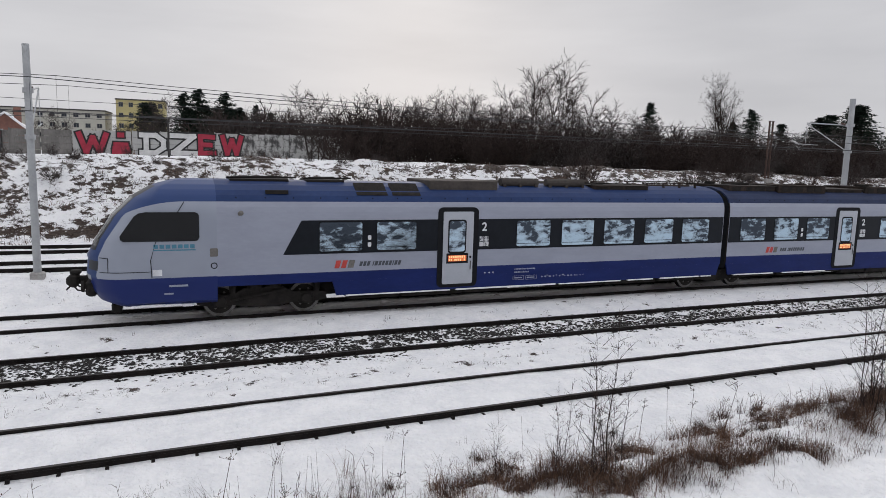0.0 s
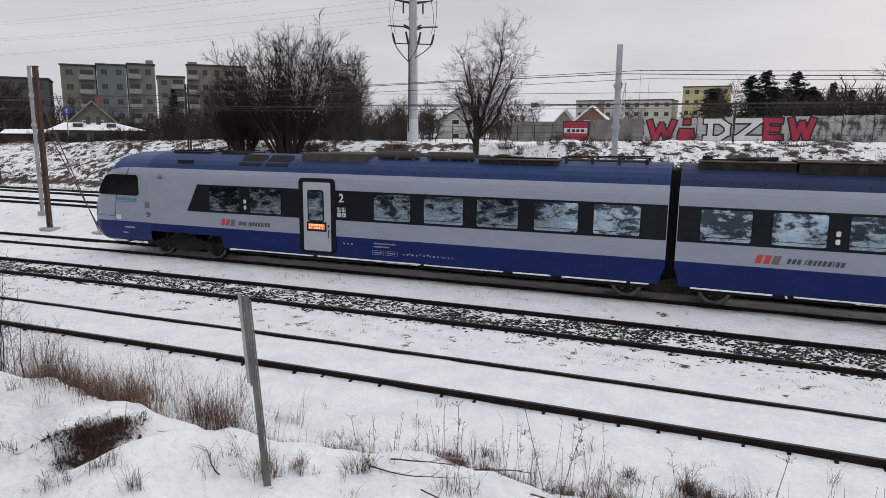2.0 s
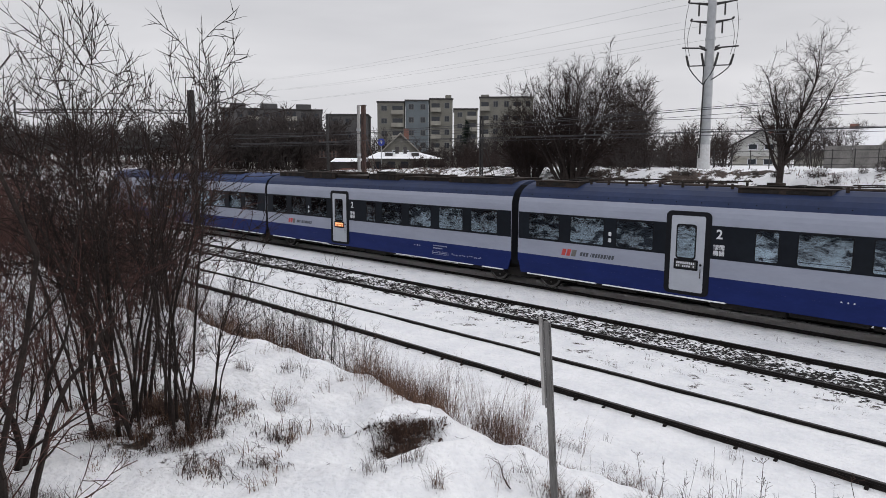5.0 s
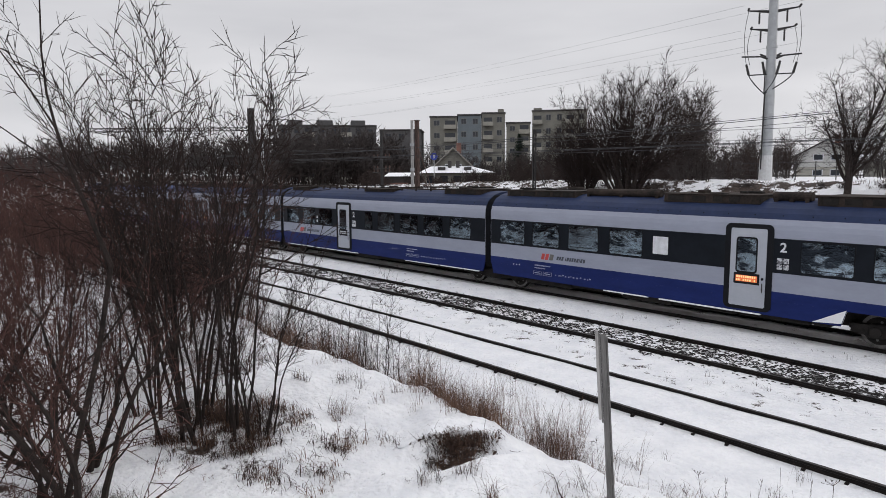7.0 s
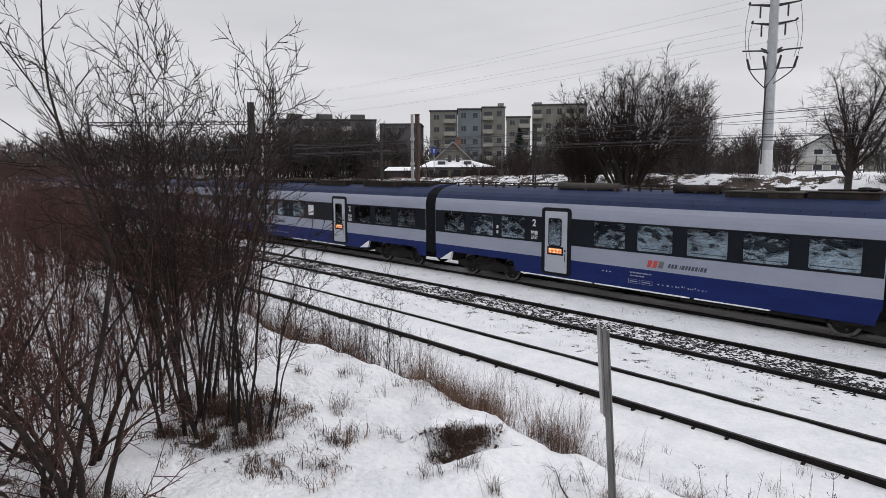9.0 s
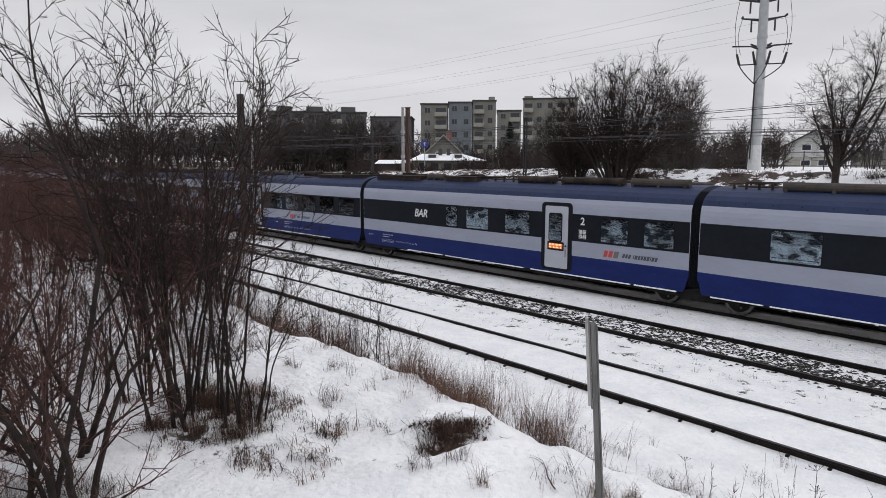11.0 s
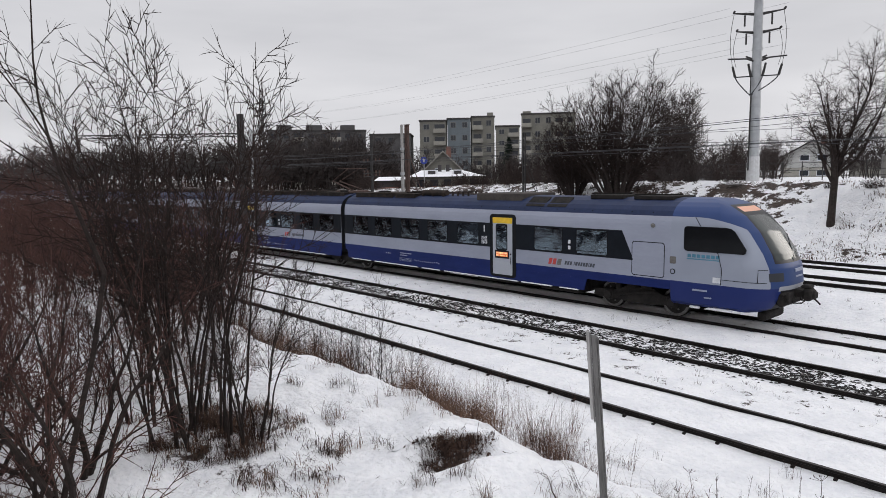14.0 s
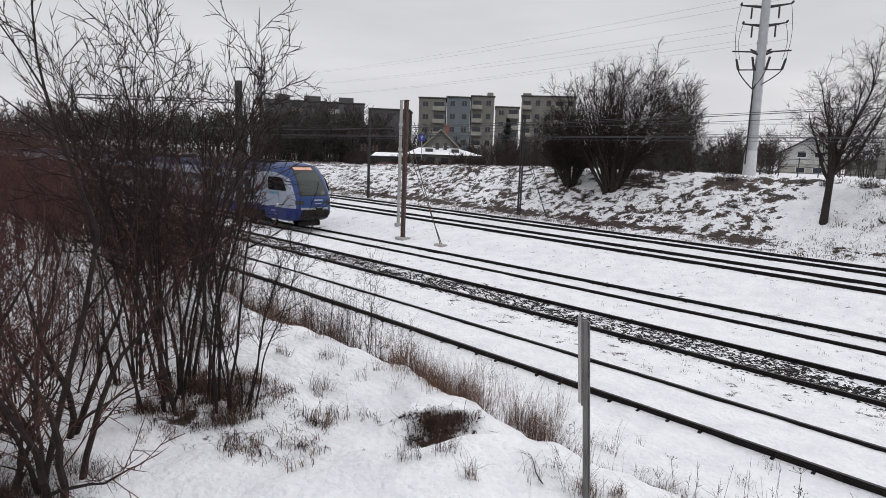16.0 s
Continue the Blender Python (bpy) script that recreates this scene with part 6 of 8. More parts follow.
def gable_house(x, y, w, d, eaves, ridge, yaw, wall_mat, roof_mat, label, z0=None):
    """A house whose gable faces the tracks, with a pitched roof, windows and a chimney."""
    z0 = ground(x, y) - 0.3 if z0 is None else z0
    b = thing("house", label, "house", at=pose(x, y, z0, 0, 0, yaw))
    m = Mesh()
    vs = [(-w / 2, 0, 0), (w / 2, 0, 0), (w / 2, 0, eaves), (0, 0, ridge), (-w / 2, 0, eaves)]
    vs += [(a, d, c) for a, _, c in vs]
    m.add(vs, [(0, 1, 2, 3, 4), (9, 8, 7, 6, 5), (0, 5, 6, 1), (1, 6, 7, 2), (4, 9, 5, 0), (2, 7, 8, 3), (3, 8, 9, 4)])
    part("wall", m, wall_mat, b)
    for s in (-1, 1):
        e = Vector((s * (w / 2 + 0.6), 0, eaves - 0.6 * (ridge - eaves) / (w / 2)))
        r = Vector((0, 0, ridge))
        q = Mesh()
        vs = [(e.x, -0.6, e.z), (e.x, d + 0.6, e.z), (0, d + 0.6, r.z), (0, -0.6, r.z)]
        vs += [(a, b2, c + 0.22) for a, b2, c in vs]
        q.add(vs, [(0, 3, 2, 1), (4, 5, 6, 7), (0, 1, 5, 4), (1, 2, 6, 5), (2, 3, 7, 6), (3, 0, 4, 7)])
        part("roof", q, roof_mat, b)
    for cx in (-w * 0.14, w * 0.16):
        for cz in ((eaves * 0.12, eaves * 0.4), (eaves * 0.78, eaves * 1.06)):
            fr = part("window", Mesh().box(cx - w * 0.09, cx + w * 0.09, -0.06, 0.04, cz[0], cz[1]), DECAL_W, b)
            part("pane", Mesh().box(cx - w * 0.075, cx + w * 0.075, -0.08, -0.05, cz[0] + 0.12, cz[1] - 0.12), PANE, fr)
    part("plinth", Mesh().box(-w / 2 - 0.03, w / 2 + 0.03, -0.03, 0.5, 0, eaves * 0.5), BALCONY, b, "grey lower wall")
    part("chimney", Mesh().box(w * 0.12, w * 0.12 + 0.7, d * 0.5, d * 0.5 + 0.7, ridge - 1.2, ridge + 0.9), PLASTER_R, b)
    return b


gable_house(-35.6, 102.0, 7.2, 9, 3.3, 5.4, 18, PLASTER_W, ROOFING, "white gabled house with a dark roof behind the bank")
gable_house(-12.3, 84, 4.2, 8, 2.6, 4.4, 4, PLASTER_R, SNOW_CAP, "reddish gabled house with a snowy roof")
gable_house(-17.5, 92, 6.5, 10, 2.6, 4.6, 70, PLASTER_T, SNOW_CAP, "low house with a broad snowy roof")
b = thing("bungalow", "low tan bungalow with a snow-covered roof", "house", at=pose(-62.6, 49.8, 2.4, 0, 0, 48))
part("wall", Mesh().box(0.5, 9.0, 0.3, 6, 0, 2.2), PLASTER_T, b)
m = Mesh()
m.add([(0, -0.4, 2.15), (9.5, -0.4, 2.15), (9.5, 6.6, 2.15), (0, 6.6, 2.15), (1.5, 3, 2.95), (6.5, 3, 2.95)], [(0, 3, 2, 1), (0, 1, 5, 4), (1, 2, 5), (2, 3, 4, 5), (3, 0, 4)])
part("roof", m, SNOW_CAP, b, "snow-covered hipped roof")
for k in range(5):
    part("window", Mesh().box(1.1 + k * 1.6, 2.0 + k * 1.6, 0.25, 0.32, 0.8, 1.8), PANE, b)
m = Mesh()
m.add([(-4.2, 0.6, 1.75), (0.3, 0.6, 1.75), (0.3, 4.6, 1.75), (-4.2, 4.6, 1.75), (-3.8, 2.6, 2.2), (0.3, 2.6, 2.2)], [(0, 3, 2, 1), (0, 1, 5, 4), (1, 2, 5), (2, 3, 4, 5), (3, 0, 4)])
part("annexe_roof", m, SNOW_CAP, b, "snowy roof of a low annexe")
part("annexe", Mesh().box(-3.9, 0.5, 1.0, 4.2, 0, 1.78), ROOFING, b, "dark wooden annexe")
for x in (2.4, 5.6):
    part("dormer", Mesh().box(x, x + 0.9, 0.9, 2.2, 2.3, 2.85), ROOFING, b, "small dark dormer")
    part("dormer_roof", Mesh().box(x - 0.1, x + 1.0, 0.8, 2.3, 2.85, 2.95, bevel=0.03), SNOW_CAP, b)
for k in range(9):
    part("fence_panel", Mesh().box(-4.2 + k * 1.65, -2.6 + k * 1.65, -2.2, -2.14, -0.6, 0.95 + 0.06 * (k % 3)), PLASTER_R, b, "faded red fence panel")
for x in (3.6, 4.6):
    part("chimney", Mesh().box(x, x + 0.45, 2.2, 2.7, 2.6, 3.6), ROOFING, b)
sg = thing("road_sign", "small round blue road sign on a pole", "road sign", at=pose(-58.7, 49.1, ground(-58.7, 49.1) - 0.1, 0, 0, 50))
part("pole", Mesh().tube((0, 0, 0), (0, 0, 3.3), 0.05, 0.05, 8), GALV, sg)
part("plate", Mesh().tube((0, -0.06, 3.3), (0, -0.09, 3.3), 0.42, 0.42, 20), mat("sign_blue", (0.03, 0.06, 0.4), 0.5), sg, "round blue plate")
part("arrow", Mesh().plate([(-0.06, 3.1), (0.06, 3.1), (0.06, 3.35), (0.18, 3.35), (0, 3.55), (-0.18, 3.35), (-0.06, 3.35)], -0.1, -0.085), DECAL_W, sg)

gable_house(-70.5, 62.5, 5.0, 5, 3.0, 5.4, 50, PLASTER_T, mat("pale_tile_roof", (0.36, 0.34, 0.31), 0.8, color2=(0.26, 0.245, 0.225), scale=2), "small house with a pale pitched roof")
# dark garden fence along the crest
fence = thing("garden_fence", "dark wire garden fence along the top of the bank", "fence")
for i in range(26):
    x = -46 + i * 1.5
    part("fence_post", Mesh().tube((x, 56.5, ground(x, 56.5) - 0.1), (x, 56.5, ground(x, 56.5) + 1.5), 0.04, 0.04, 6), DARK_STEEL, fence)
for dz in (0.35, 0.8, 1.4):
    part("fence_rail", Mesh().path([(-46 + i * 1.5, 56.5, ground(-46 + i * 1.5, 56.5) + dz) for i in range(26)], 0.02, 4), DARK_STEEL, fence)

# ---- bare trees, shrubs and grass ----


def tilt(d, rnd, angle):
    """d turned by about that angle, in a chance direction."""
    v = Vector((rnd.gauss(0, 1), rnd.gauss(0, 1), rnd.gauss(0, 1)))
    v = (v - v.project(d)).normalized()
    return (d * math.cos(angle) + v * math.sin(angle)).normalized()


def twig(m, rnd, p, d, length, w, slot=1, bent=True):
    """The finest growth: a tapering sliver, bent where it stands near."""
    side = d.cross(Vector((rnd.gauss(0, 1), rnd.gauss(0, 1), rnd.gauss(0, 1)))).normalized() * w
    if not bent:
        m.add([tuple(p - side), tuple(p + side), tuple(p + d * length)], [(0, 1, 2)], slot)
        return
    q = p + d * (length * 0.5)
    e = q + tilt(d, rnd, rnd.uniform(0.05, 0.4)) * (length * 0.5)
    m.add([tuple(p - side), tuple(p + side), tuple(q + side * 0.7), tuple(q - side * 0.7), tuple(e)], [(0, 1, 2, 3), (3, 2, 4)], slot)


def bough(m, rnd, p, d, length, r, level, opt):
    """A leading shoot that tapers to its tip and carries side boughs, those at level 0 carrying twigs."""
    n = max(2, round(length / opt["seg"][level]))
    step, spin = length / n, rnd.uniform(0, 6.28)
    thin, flat = opt["thin"], opt["flat"]
    due = rnd.random()
    for i in range(n):
        t0, t1 = i / n, (i + 1) / n
        d = (tilt(d, rnd, rnd.uniform(0, opt["wobble"][level])) + Vector((0, 0, opt["rise"][level] * step))).normalized()
        q = p + d * step
        r0, r1 = max(thin, r * (1 - t0) ** 0.8), max(thin * 0.7, r * (1 - t1) ** 0.8)
        slot = 0 if r0 > opt["bark"] else 1
        if r0 > flat:
            m.tube(p, q, r0, r1, 7 if r0 > 0.06 else (5 if r0 > 0.015 else 3), slot, caps=False)
        else:
            side = d.cross(Vector((rnd.gauss(0, 1), rnd.gauss(0, 1), rnd.gauss(0, 1)))).normalized()
            m.add([tuple(p - side * r0), tuple(p + side * r0), tuple(q + side * r1), tuple(q - side * r1)], [(0, 1, 2, 3)], slot)
        if t1 > opt["bare"][level]:
            due += opt["kids"][level] * step
        while due >= 1:
            due -= 1
            spin += 2.4 + rnd.uniform(-0.5, 0.5)
            u = rnd.random()
            t, at = t0 + (t1 - t0) * u, p.lerp(q, u)
            a = rnd.uniform(*opt["angle"][level])
            x = d.cross(Vector((0.3, 0.2, 1) if abs(d.z) < 0.9 else (1, 0.2, 0))).normalized()
            out = x * math.cos(spin) + d.cross(x) * math.sin(spin)
            way = (d * math.cos(a) + out * math.sin(a)).normalized()
            if level == 0:
                twig(m, rnd, at, way, opt["twig"] * rnd.uniform(0.5, 1.3), thin * 0.8, 1, opt["bent"])
                continue
            longer = length * opt["ratio"][level] * (1 - opt["apex"] * t) * rnd.uniform(0.6, 1.25)
            bough(m, rnd, at, way, longer, min(r0 * 0.72, max(thin, longer * opt["stout"])), level - 1, opt)
        p = q
    twig(m, rnd, p, d, opt["twig"] * rnd.uniform(0.6, 1.2), thin * 0.7, 1, opt["bent"])


def tree_mesh(seed, high, r, level, mats, stems=1, lean=(0.0, 0.1), base=0.1, fork=0.0, **opt):
    """Stems that fan out of one foot, or of a trunk that forks at the height fork; the more they lean, the shorter they are."""
    rnd, m = random.Random(seed), Mesh()
    starts = []
    foot = Vector((0, 0, -0.25))
    if fork:
        top = Vector((0.05 * fork, 0.03 * fork, fork))
        m.tube(foot, top * 0.5, r * 1.25, r * 1.05, 9, 0, caps=False)
        m.tube(top * 0.5, top, r * 1.05, r, 9, 0, caps=False)
        starts.append(len(m.f))
    for k in range(stems):
        a = 2 * math.pi * k / stems + rnd.uniform(-0.5, 0.5) + 2.1
        u = ((k * 0.618 + 0.1) % 1.0) ** 0.7
        tip = lean[0] + (lean[1] - lean[0]) * u
        way = Vector((math.cos(a) * math.sin(tip), math.sin(a) * math.sin(tip), math.cos(tip)))
        p = top - Vector((0, 0, rnd.uniform(0, 0.25) * fork)) if fork else foot + Vector((math.cos(a), math.sin(a), 0)) * (base * rnd.uniform(0.3, 1.2) if stems > 1 else 0)
        long = (high - fork) * (1 - 0.22 * (tip / 0.7) ** 2) * rnd.uniform(0.86, 1.06)
        bough(m, rnd, p, way, long, r * rnd.uniform(0.6, 1.0) * (0.75 if fork else 1.0), level, opt)
        starts.append(len(m.f))
    twigs, trunks_out, done = Mesh(), [], 0
    for last in starts:
        stem, at = Mesh(), {}
        for f, q in zip(m.f[done:last], m.m[done:last]):
            if q == 0:
                stem.f.append(tuple(at.setdefault(i, len(at)) for i in f))
        done = last
        if stem.f:
            stem.v, stem.m = [m.v[i] for i in at], [0] * len(stem.f)
            trunks_out.append(stem.data("trunk", [mats[0]]))
    at = {}
    twigs.f = [tuple(at.setdefault(i, len(at)) for i in f) for f, q in zip(m.f, m.m) if q == 1]
    twigs.v, twigs.m = [m.v[i] for i in at], [0] * len(twigs.f)
    return trunks_out, twigs.data("twigs", [mats[1]])


def plant(name, mesh, label, category, x, y, scale=1.0, yaw=0.0, group="", z=None, wide=1.0):
    """A tree or shrub on the ground: its woody stems and its crown of twigs."""
    ob = new(name)
    zz = ground(x, y) if z is None else z
    ob.matrix_basis = pose(x, y, zz, 0, 0, yaw) @ Matrix.Diagonal((scale * wide, scale * wide, scale, 1))
    tagged(ob, label, category, group)
    for piece in mesh[0]:
        new("trunk", piece).parent = ob
    new("crown", mesh[1]).parent = ob
    return ob


rnd = random.Random(5)

# trees on the bank
FINE = dict(stout=0.014, apex=0.62, bent=False)
birch = tree_mesh(8, 9.0, 0.14, 3, [BARK, TWIG], stems=9, lean=(0.03, 0.85), fork=2.7, seg=(0.3, 0.35, 0.45, 0.6), wobble=(0.25, 0.22, 0.22, 0.2), rise=(-0.45, -0.2, 0.05, 0.2),
                  bare=(0, 0, 0.1, 0.16), kids=(10, 5.6, 4.0, 2.8), angle=((0.4, 1.0), (0.5, 1.0), (0.5, 0.95), (0.4, 0.8)), ratio=(0, 0.4, 0.44, 0.42), twig=0.4, thin=0.0085, bark=0.045, flat=0.02,
                  stout=0.014, apex=0.45, bent=False)
plant("birch", birch, "tall bare tree with fine grey twigs on the bank", "tree", -11.95, 36.9, 0.98, 40, wide=1.2)
oak = tree_mesh(22, 8.4, 0.15, 3, [BARK, TWIG], stems=24, lean=(0.0, 0.66), base=0.4, seg=(0.35, 0.4, 0.5, 0.6), wobble=(0.25, 0.22, 0.2, 0.1), rise=(0.1, 0.14, 0.14, 0.02),
                bare=(0, 0, 0.05, 0.26), kids=(5, 4.2, 3.8, 2.5), angle=((0.35, 0.8), (0.4, 0.8), (0.4, 0.8), (0.4, 0.75)), ratio=(0, 0.5, 0.5, 0.33), twig=0.4, thin=0.014, bark=0.03, flat=0.025, stout=0.014, apex=0.42, bent=False)
plant("bare_tree", oak, "broad dark bare tree with many stems on the bank", "tree", -25.9, 38.6, 0.98, 190, wide=1.02)
plant("bare_tree", oak, "lower dark bare tree with many stems on the bank", "tree", -29.6, 38.9, 0.66, 150, wide=1.1)
thin_tree = tree_mesh(12, 7.6, 0.09, 2, [BARK, TWIG_GREY], stems=4, lean=(0.04, 0.34), base=0.7, seg=(0.5, 0.6, 0.8), wobble=(0.25, 0.22, 0.1), rise=(0.1, 0.12, 0.04),
                      bare=(0, 0, 0.15), kids=(3.6, 3.8, 3.4), angle=((0.4, 0.9), (0.5, 1.0), (0.5, 0.95)), ratio=(0, 0.45, 0.36), twig=0.5, thin=0.022, bark=0.03, flat=0.05, stout=0.014, apex=0.4, bent=False)
thin_tree2 = tree_mesh(13, 6.4, 0.09, 2, [BARK, TWIG_BROWN], stems=4, lean=(0.05, 0.36), base=0.6, seg=(0.5, 0.55, 0.7), wobble=(0.3, 0.28, 0.2), rise=(0.05, 0.08, 0.05),
                       bare=(0, 0, 0.12), kids=(3.6, 3.8, 3.4), angle=((0.5, 1.0), (0.5, 1.0), (0.5, 1.0)), ratio=(0, 0.48, 0.4), twig=0.5, thin=0.022, bark=0.03, flat=0.05, stout=0.014, apex=0.4, bent=False)
shrub = tree_mesh(14, 3.3, 0.03, 2, [BARK, TWIG_BROWN], stems=12, lean=(0.05, 0.7), base=0.7, seg=(0.5, 0.5, 0.6), wobble=(0.3, 0.25, 0.18), rise=(0.15, 0.2, 0.12),
                  bare=(0, 0, 0.1), kids=(3.3, 3.5, 3.6), angle=((0.4, 1.0), (0.4, 1.0), (0.4, 0.9)), ratio=(0, 0.5, 0.42), twig=0.4, thin=0.026, bark=1.0, flat=0.06, **FINE)
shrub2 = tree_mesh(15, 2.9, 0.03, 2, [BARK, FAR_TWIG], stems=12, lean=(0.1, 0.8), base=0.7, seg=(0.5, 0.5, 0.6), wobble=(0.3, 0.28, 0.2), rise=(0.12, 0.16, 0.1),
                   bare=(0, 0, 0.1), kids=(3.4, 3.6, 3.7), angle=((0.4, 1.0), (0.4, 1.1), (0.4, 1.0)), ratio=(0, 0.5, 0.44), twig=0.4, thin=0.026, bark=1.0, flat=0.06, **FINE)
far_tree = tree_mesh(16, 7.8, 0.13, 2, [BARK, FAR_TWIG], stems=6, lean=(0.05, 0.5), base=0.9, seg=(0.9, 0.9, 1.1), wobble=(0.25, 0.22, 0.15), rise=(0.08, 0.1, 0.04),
                     bare=(0, 0, 0.18), kids=(2.6, 2.6, 2.2), angle=((0.4, 0.9), (0.4, 0.9), (0.4, 0.85)), ratio=(0, 0.5, 0.4), twig=0.7, thin=0.055, bark=0.06, flat=0.06, **FINE)
plant("bare_tree", thin_tree2, "small dark bare tree leaning on the bank", "tree", -31.4, 39.9, 0.72, 70)
for x, y, s in ((-26.6, 47.5, 0.84), (-27.9, 50.5, 0.88), (-26.2, 48.6, 0.72), (-28.9, 52, 0.86), (-25.0, 47.2, 0.58), (-30.2, 52.5, 0.85)):
    plant("bare_tree", thin_tree, "slender grey-brown bare tree in a clump", "tree", x, y, s, rnd.uniform(0, 360), "clump of slender trees", wide=0.75)
for k in range(14):
    x = rnd.uniform(-37, -24.5)
    plant("shrub", rnd.choice((shrub, shrub2)), "dense brown bare shrub under the trees", "shrub", x, rnd.uniform(45, 52), rnd.uniform(0.4, 0.75), rnd.uniform(0, 360), "shrubs under the trees")

for k in range(26):
    x = -39 + 13 * k / 26 + rnd.uniform(-0.4, 0.4)
    if k % 3:
        plant("shrub", rnd.choice((shrub, shrub2)), "dense dark bare shrub along the gardens", "shrub", x, rnd.uniform(58, 63), rnd.uniform(0.45, 0.7), rnd.uniform(0, 360), "belt of shrubs along the gardens", wide=1.2)
    else:
        plant("bare_tree", rnd.choice((thin_tree, thin_tree2)), "bare tree in the belt along the gardens", "tree", x, rnd.uniform(63, 72), rnd.uniform(0.5, 0.78), rnd.uniform(0, 360), "belt of trees along the gardens")

# woods and thicket on the right-hand bank
WOOD = "bare thicket on the bank"
for k in range(76):
    x = 15 + 80 * (k / 76) + rnd.uniform(-1.5, 1.5)
    y = rnd.uniform(42.5, 52) + 0.04 * x
    if x < 20 and y < 47:
        y += 4
    ms, lb = rnd.choice(((shrub, "dense reddish-brown bare shrub in snow"), (shrub2, "dense dark bare shrub in snow"), (thin_tree2, "slender reddish-brown bare tree among shrubs")))
    s = rnd.uniform(0.7, 1.05) if ms is not thin_tree2 else rnd.uniform(0.5, 0.75)
    plant("shrub" if ms is not thin_tree2 else "bare_tree", ms, lb, "shrub" if ms is not thin_tree2 else "tree", x, y, s, rnd.uniform(0, 360), WOOD)
for k in range(46):
    x = 14 + 90 * (k / 46) + rnd.uniform(-1, 1)
    y = rnd.uniform(52, 64)
    plant("bare_tree", rnd.choice((thin_tree, thin_tree2)), "bare tree rising behind the thicket", "tree", x, y, rnd.uniform(0.52, 0.72), rnd.uniform(0, 360), WOOD, wide=1.35)
for x, y, s in ((38.2, 60, 1.5), (42.5, 60, 1.42), (49, 62, 1.2), (20, 55, 1.0), (27, 55, 1.1), (33, 57, 1.15), (30, 58, 1.15), (54, 60, 1.1), (23.5, 56, 1.05)):
    plant("bare_tree", thin_tree, "taller grey bare tree above the thicket", "tree", x, y, s * (0.82 if s > 1.3 else 0.68), rnd.uniform(0, 360), WOOD, wide=1.2)
plant("bare_tree", birch, "tall bare tree standing above the thicket", "tree", 65.5, 60, 1.3, 120, wide=0.8)
for k in range(64):
    x = 16 + 84 * (k / 64) + rnd.uniform(-1, 1)
    plant("shrub", rnd.choice((shrub, shrub2)), "dense dark bare shrub in snow", "shrub", x, rnd.uniform(48, 60) + 0.04 * x, rnd.uniform(1.15, 1.55), rnd.uniform(0, 360), WOOD, wide=1.2)

for k in range(30):
    x = 26 + 52 * k / 30 + rnd.uniform(-1, 1)
    y = y_far(x, 1) + 3.2 + rnd.uniform(1.5, 7.5)
    plant("shrub", rnd.choice((shrub, shrub2)), "dark bare shrub on the snowy slope", "shrub", x, y, rnd.uniform(0.4, 0.72), rnd.uniform(0, 360), WOOD, wide=1.1)

for k in range(26):
    x = -64 + 32 * k / 26 + rnd.uniform(-0.5, 0.5)
    plant("shrub", shrub, "low reddish bare bush on the crest of the bank", "shrub", x, y_far(x, 1) + 10.4 + rnd.uniform(-0.8, 1.5), rnd.uniform(0.2, 0.42), rnd.uniform(0, 360), "bushes on the crest", wide=1.3)
# low growth along the far crest
for k in range(24):
    x = -14 + 30 * k / 24 + rnd.uniform(-0.5, 0.5)
    plant("shrub", shrub2, "low dark weeds on the crest of the bank", "shrub", x, rnd.uniform(38.5, 42), rnd.uniform(0.14, 0.32), rnd.uniform(0, 360), "weeds on the crest")
for k in range(54):
    x = -95 + 60 * k / 54 + rnd.uniform(-1, 1)
    y = rnd.uniform(44, 62) - 0.15 * (x + 33)
    low = 0.4 if 0.76 < -y / x < 1.06 else 1.0
    plant(*rnd.choice((("shrub", shrub, "dense reddish-brown bare shrub"), ("shrub", shrub2, "dense dark bare shrub"))), "shrub", x, y, rnd.uniform(0.55, 0.95) * low, rnd.uniform(0, 360), "bare thicket by the houses", wide=1.2)
for k in range(36):
    x = rnd.uniform(-112, -85)
    side = 0.47 + 0.29 * k / 36
    plant("bare_tree", far_tree, "dark bare tree before the apartment blocks", "tree", x, -x * side, rnd.uniform(0.8, 1.3), rnd.uniform(0, 360), "trees before the blocks")
for k in range(18):
    x = rnd.uniform(-95, -75)
    side = 0.78 + 0.5 * k / 18
    plant("bare_tree", far_tree, "small bare tree before the apartment blocks", "tree", x, -x * side, rnd.uniform(0.5, 0.85), rnd.uniform(0, 360), "trees before the blocks", wide=0.9)
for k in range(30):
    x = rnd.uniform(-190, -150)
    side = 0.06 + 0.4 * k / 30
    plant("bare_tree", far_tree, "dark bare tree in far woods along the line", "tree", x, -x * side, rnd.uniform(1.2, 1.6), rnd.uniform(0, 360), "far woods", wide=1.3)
for k in range(30):
    y = rnd.uniform(68, 100)
    side = 0.24 + 0.4 * k / 30
    if 0.33 < side < 0.40 and y < 102:
        y = 112
    plant("bare_tree", rnd.choice((far_tree, thin_tree)), "bare garden tree beyond the bank", "tree", -y * side, y, rnd.uniform(0.35, 0.62), rnd.uniform(0, 360), "garden trees")
for k in range(18):
    x = -24 + 28 * k / 18
    plant("bare_tree", rnd.choice((thin_tree, thin_tree2)), "bare garden tree behind the wall", "tree", x, rnd.uniform(75, 130), rnd.uniform(0.45, 0.75), rnd.uniform(0, 360), "garden trees")


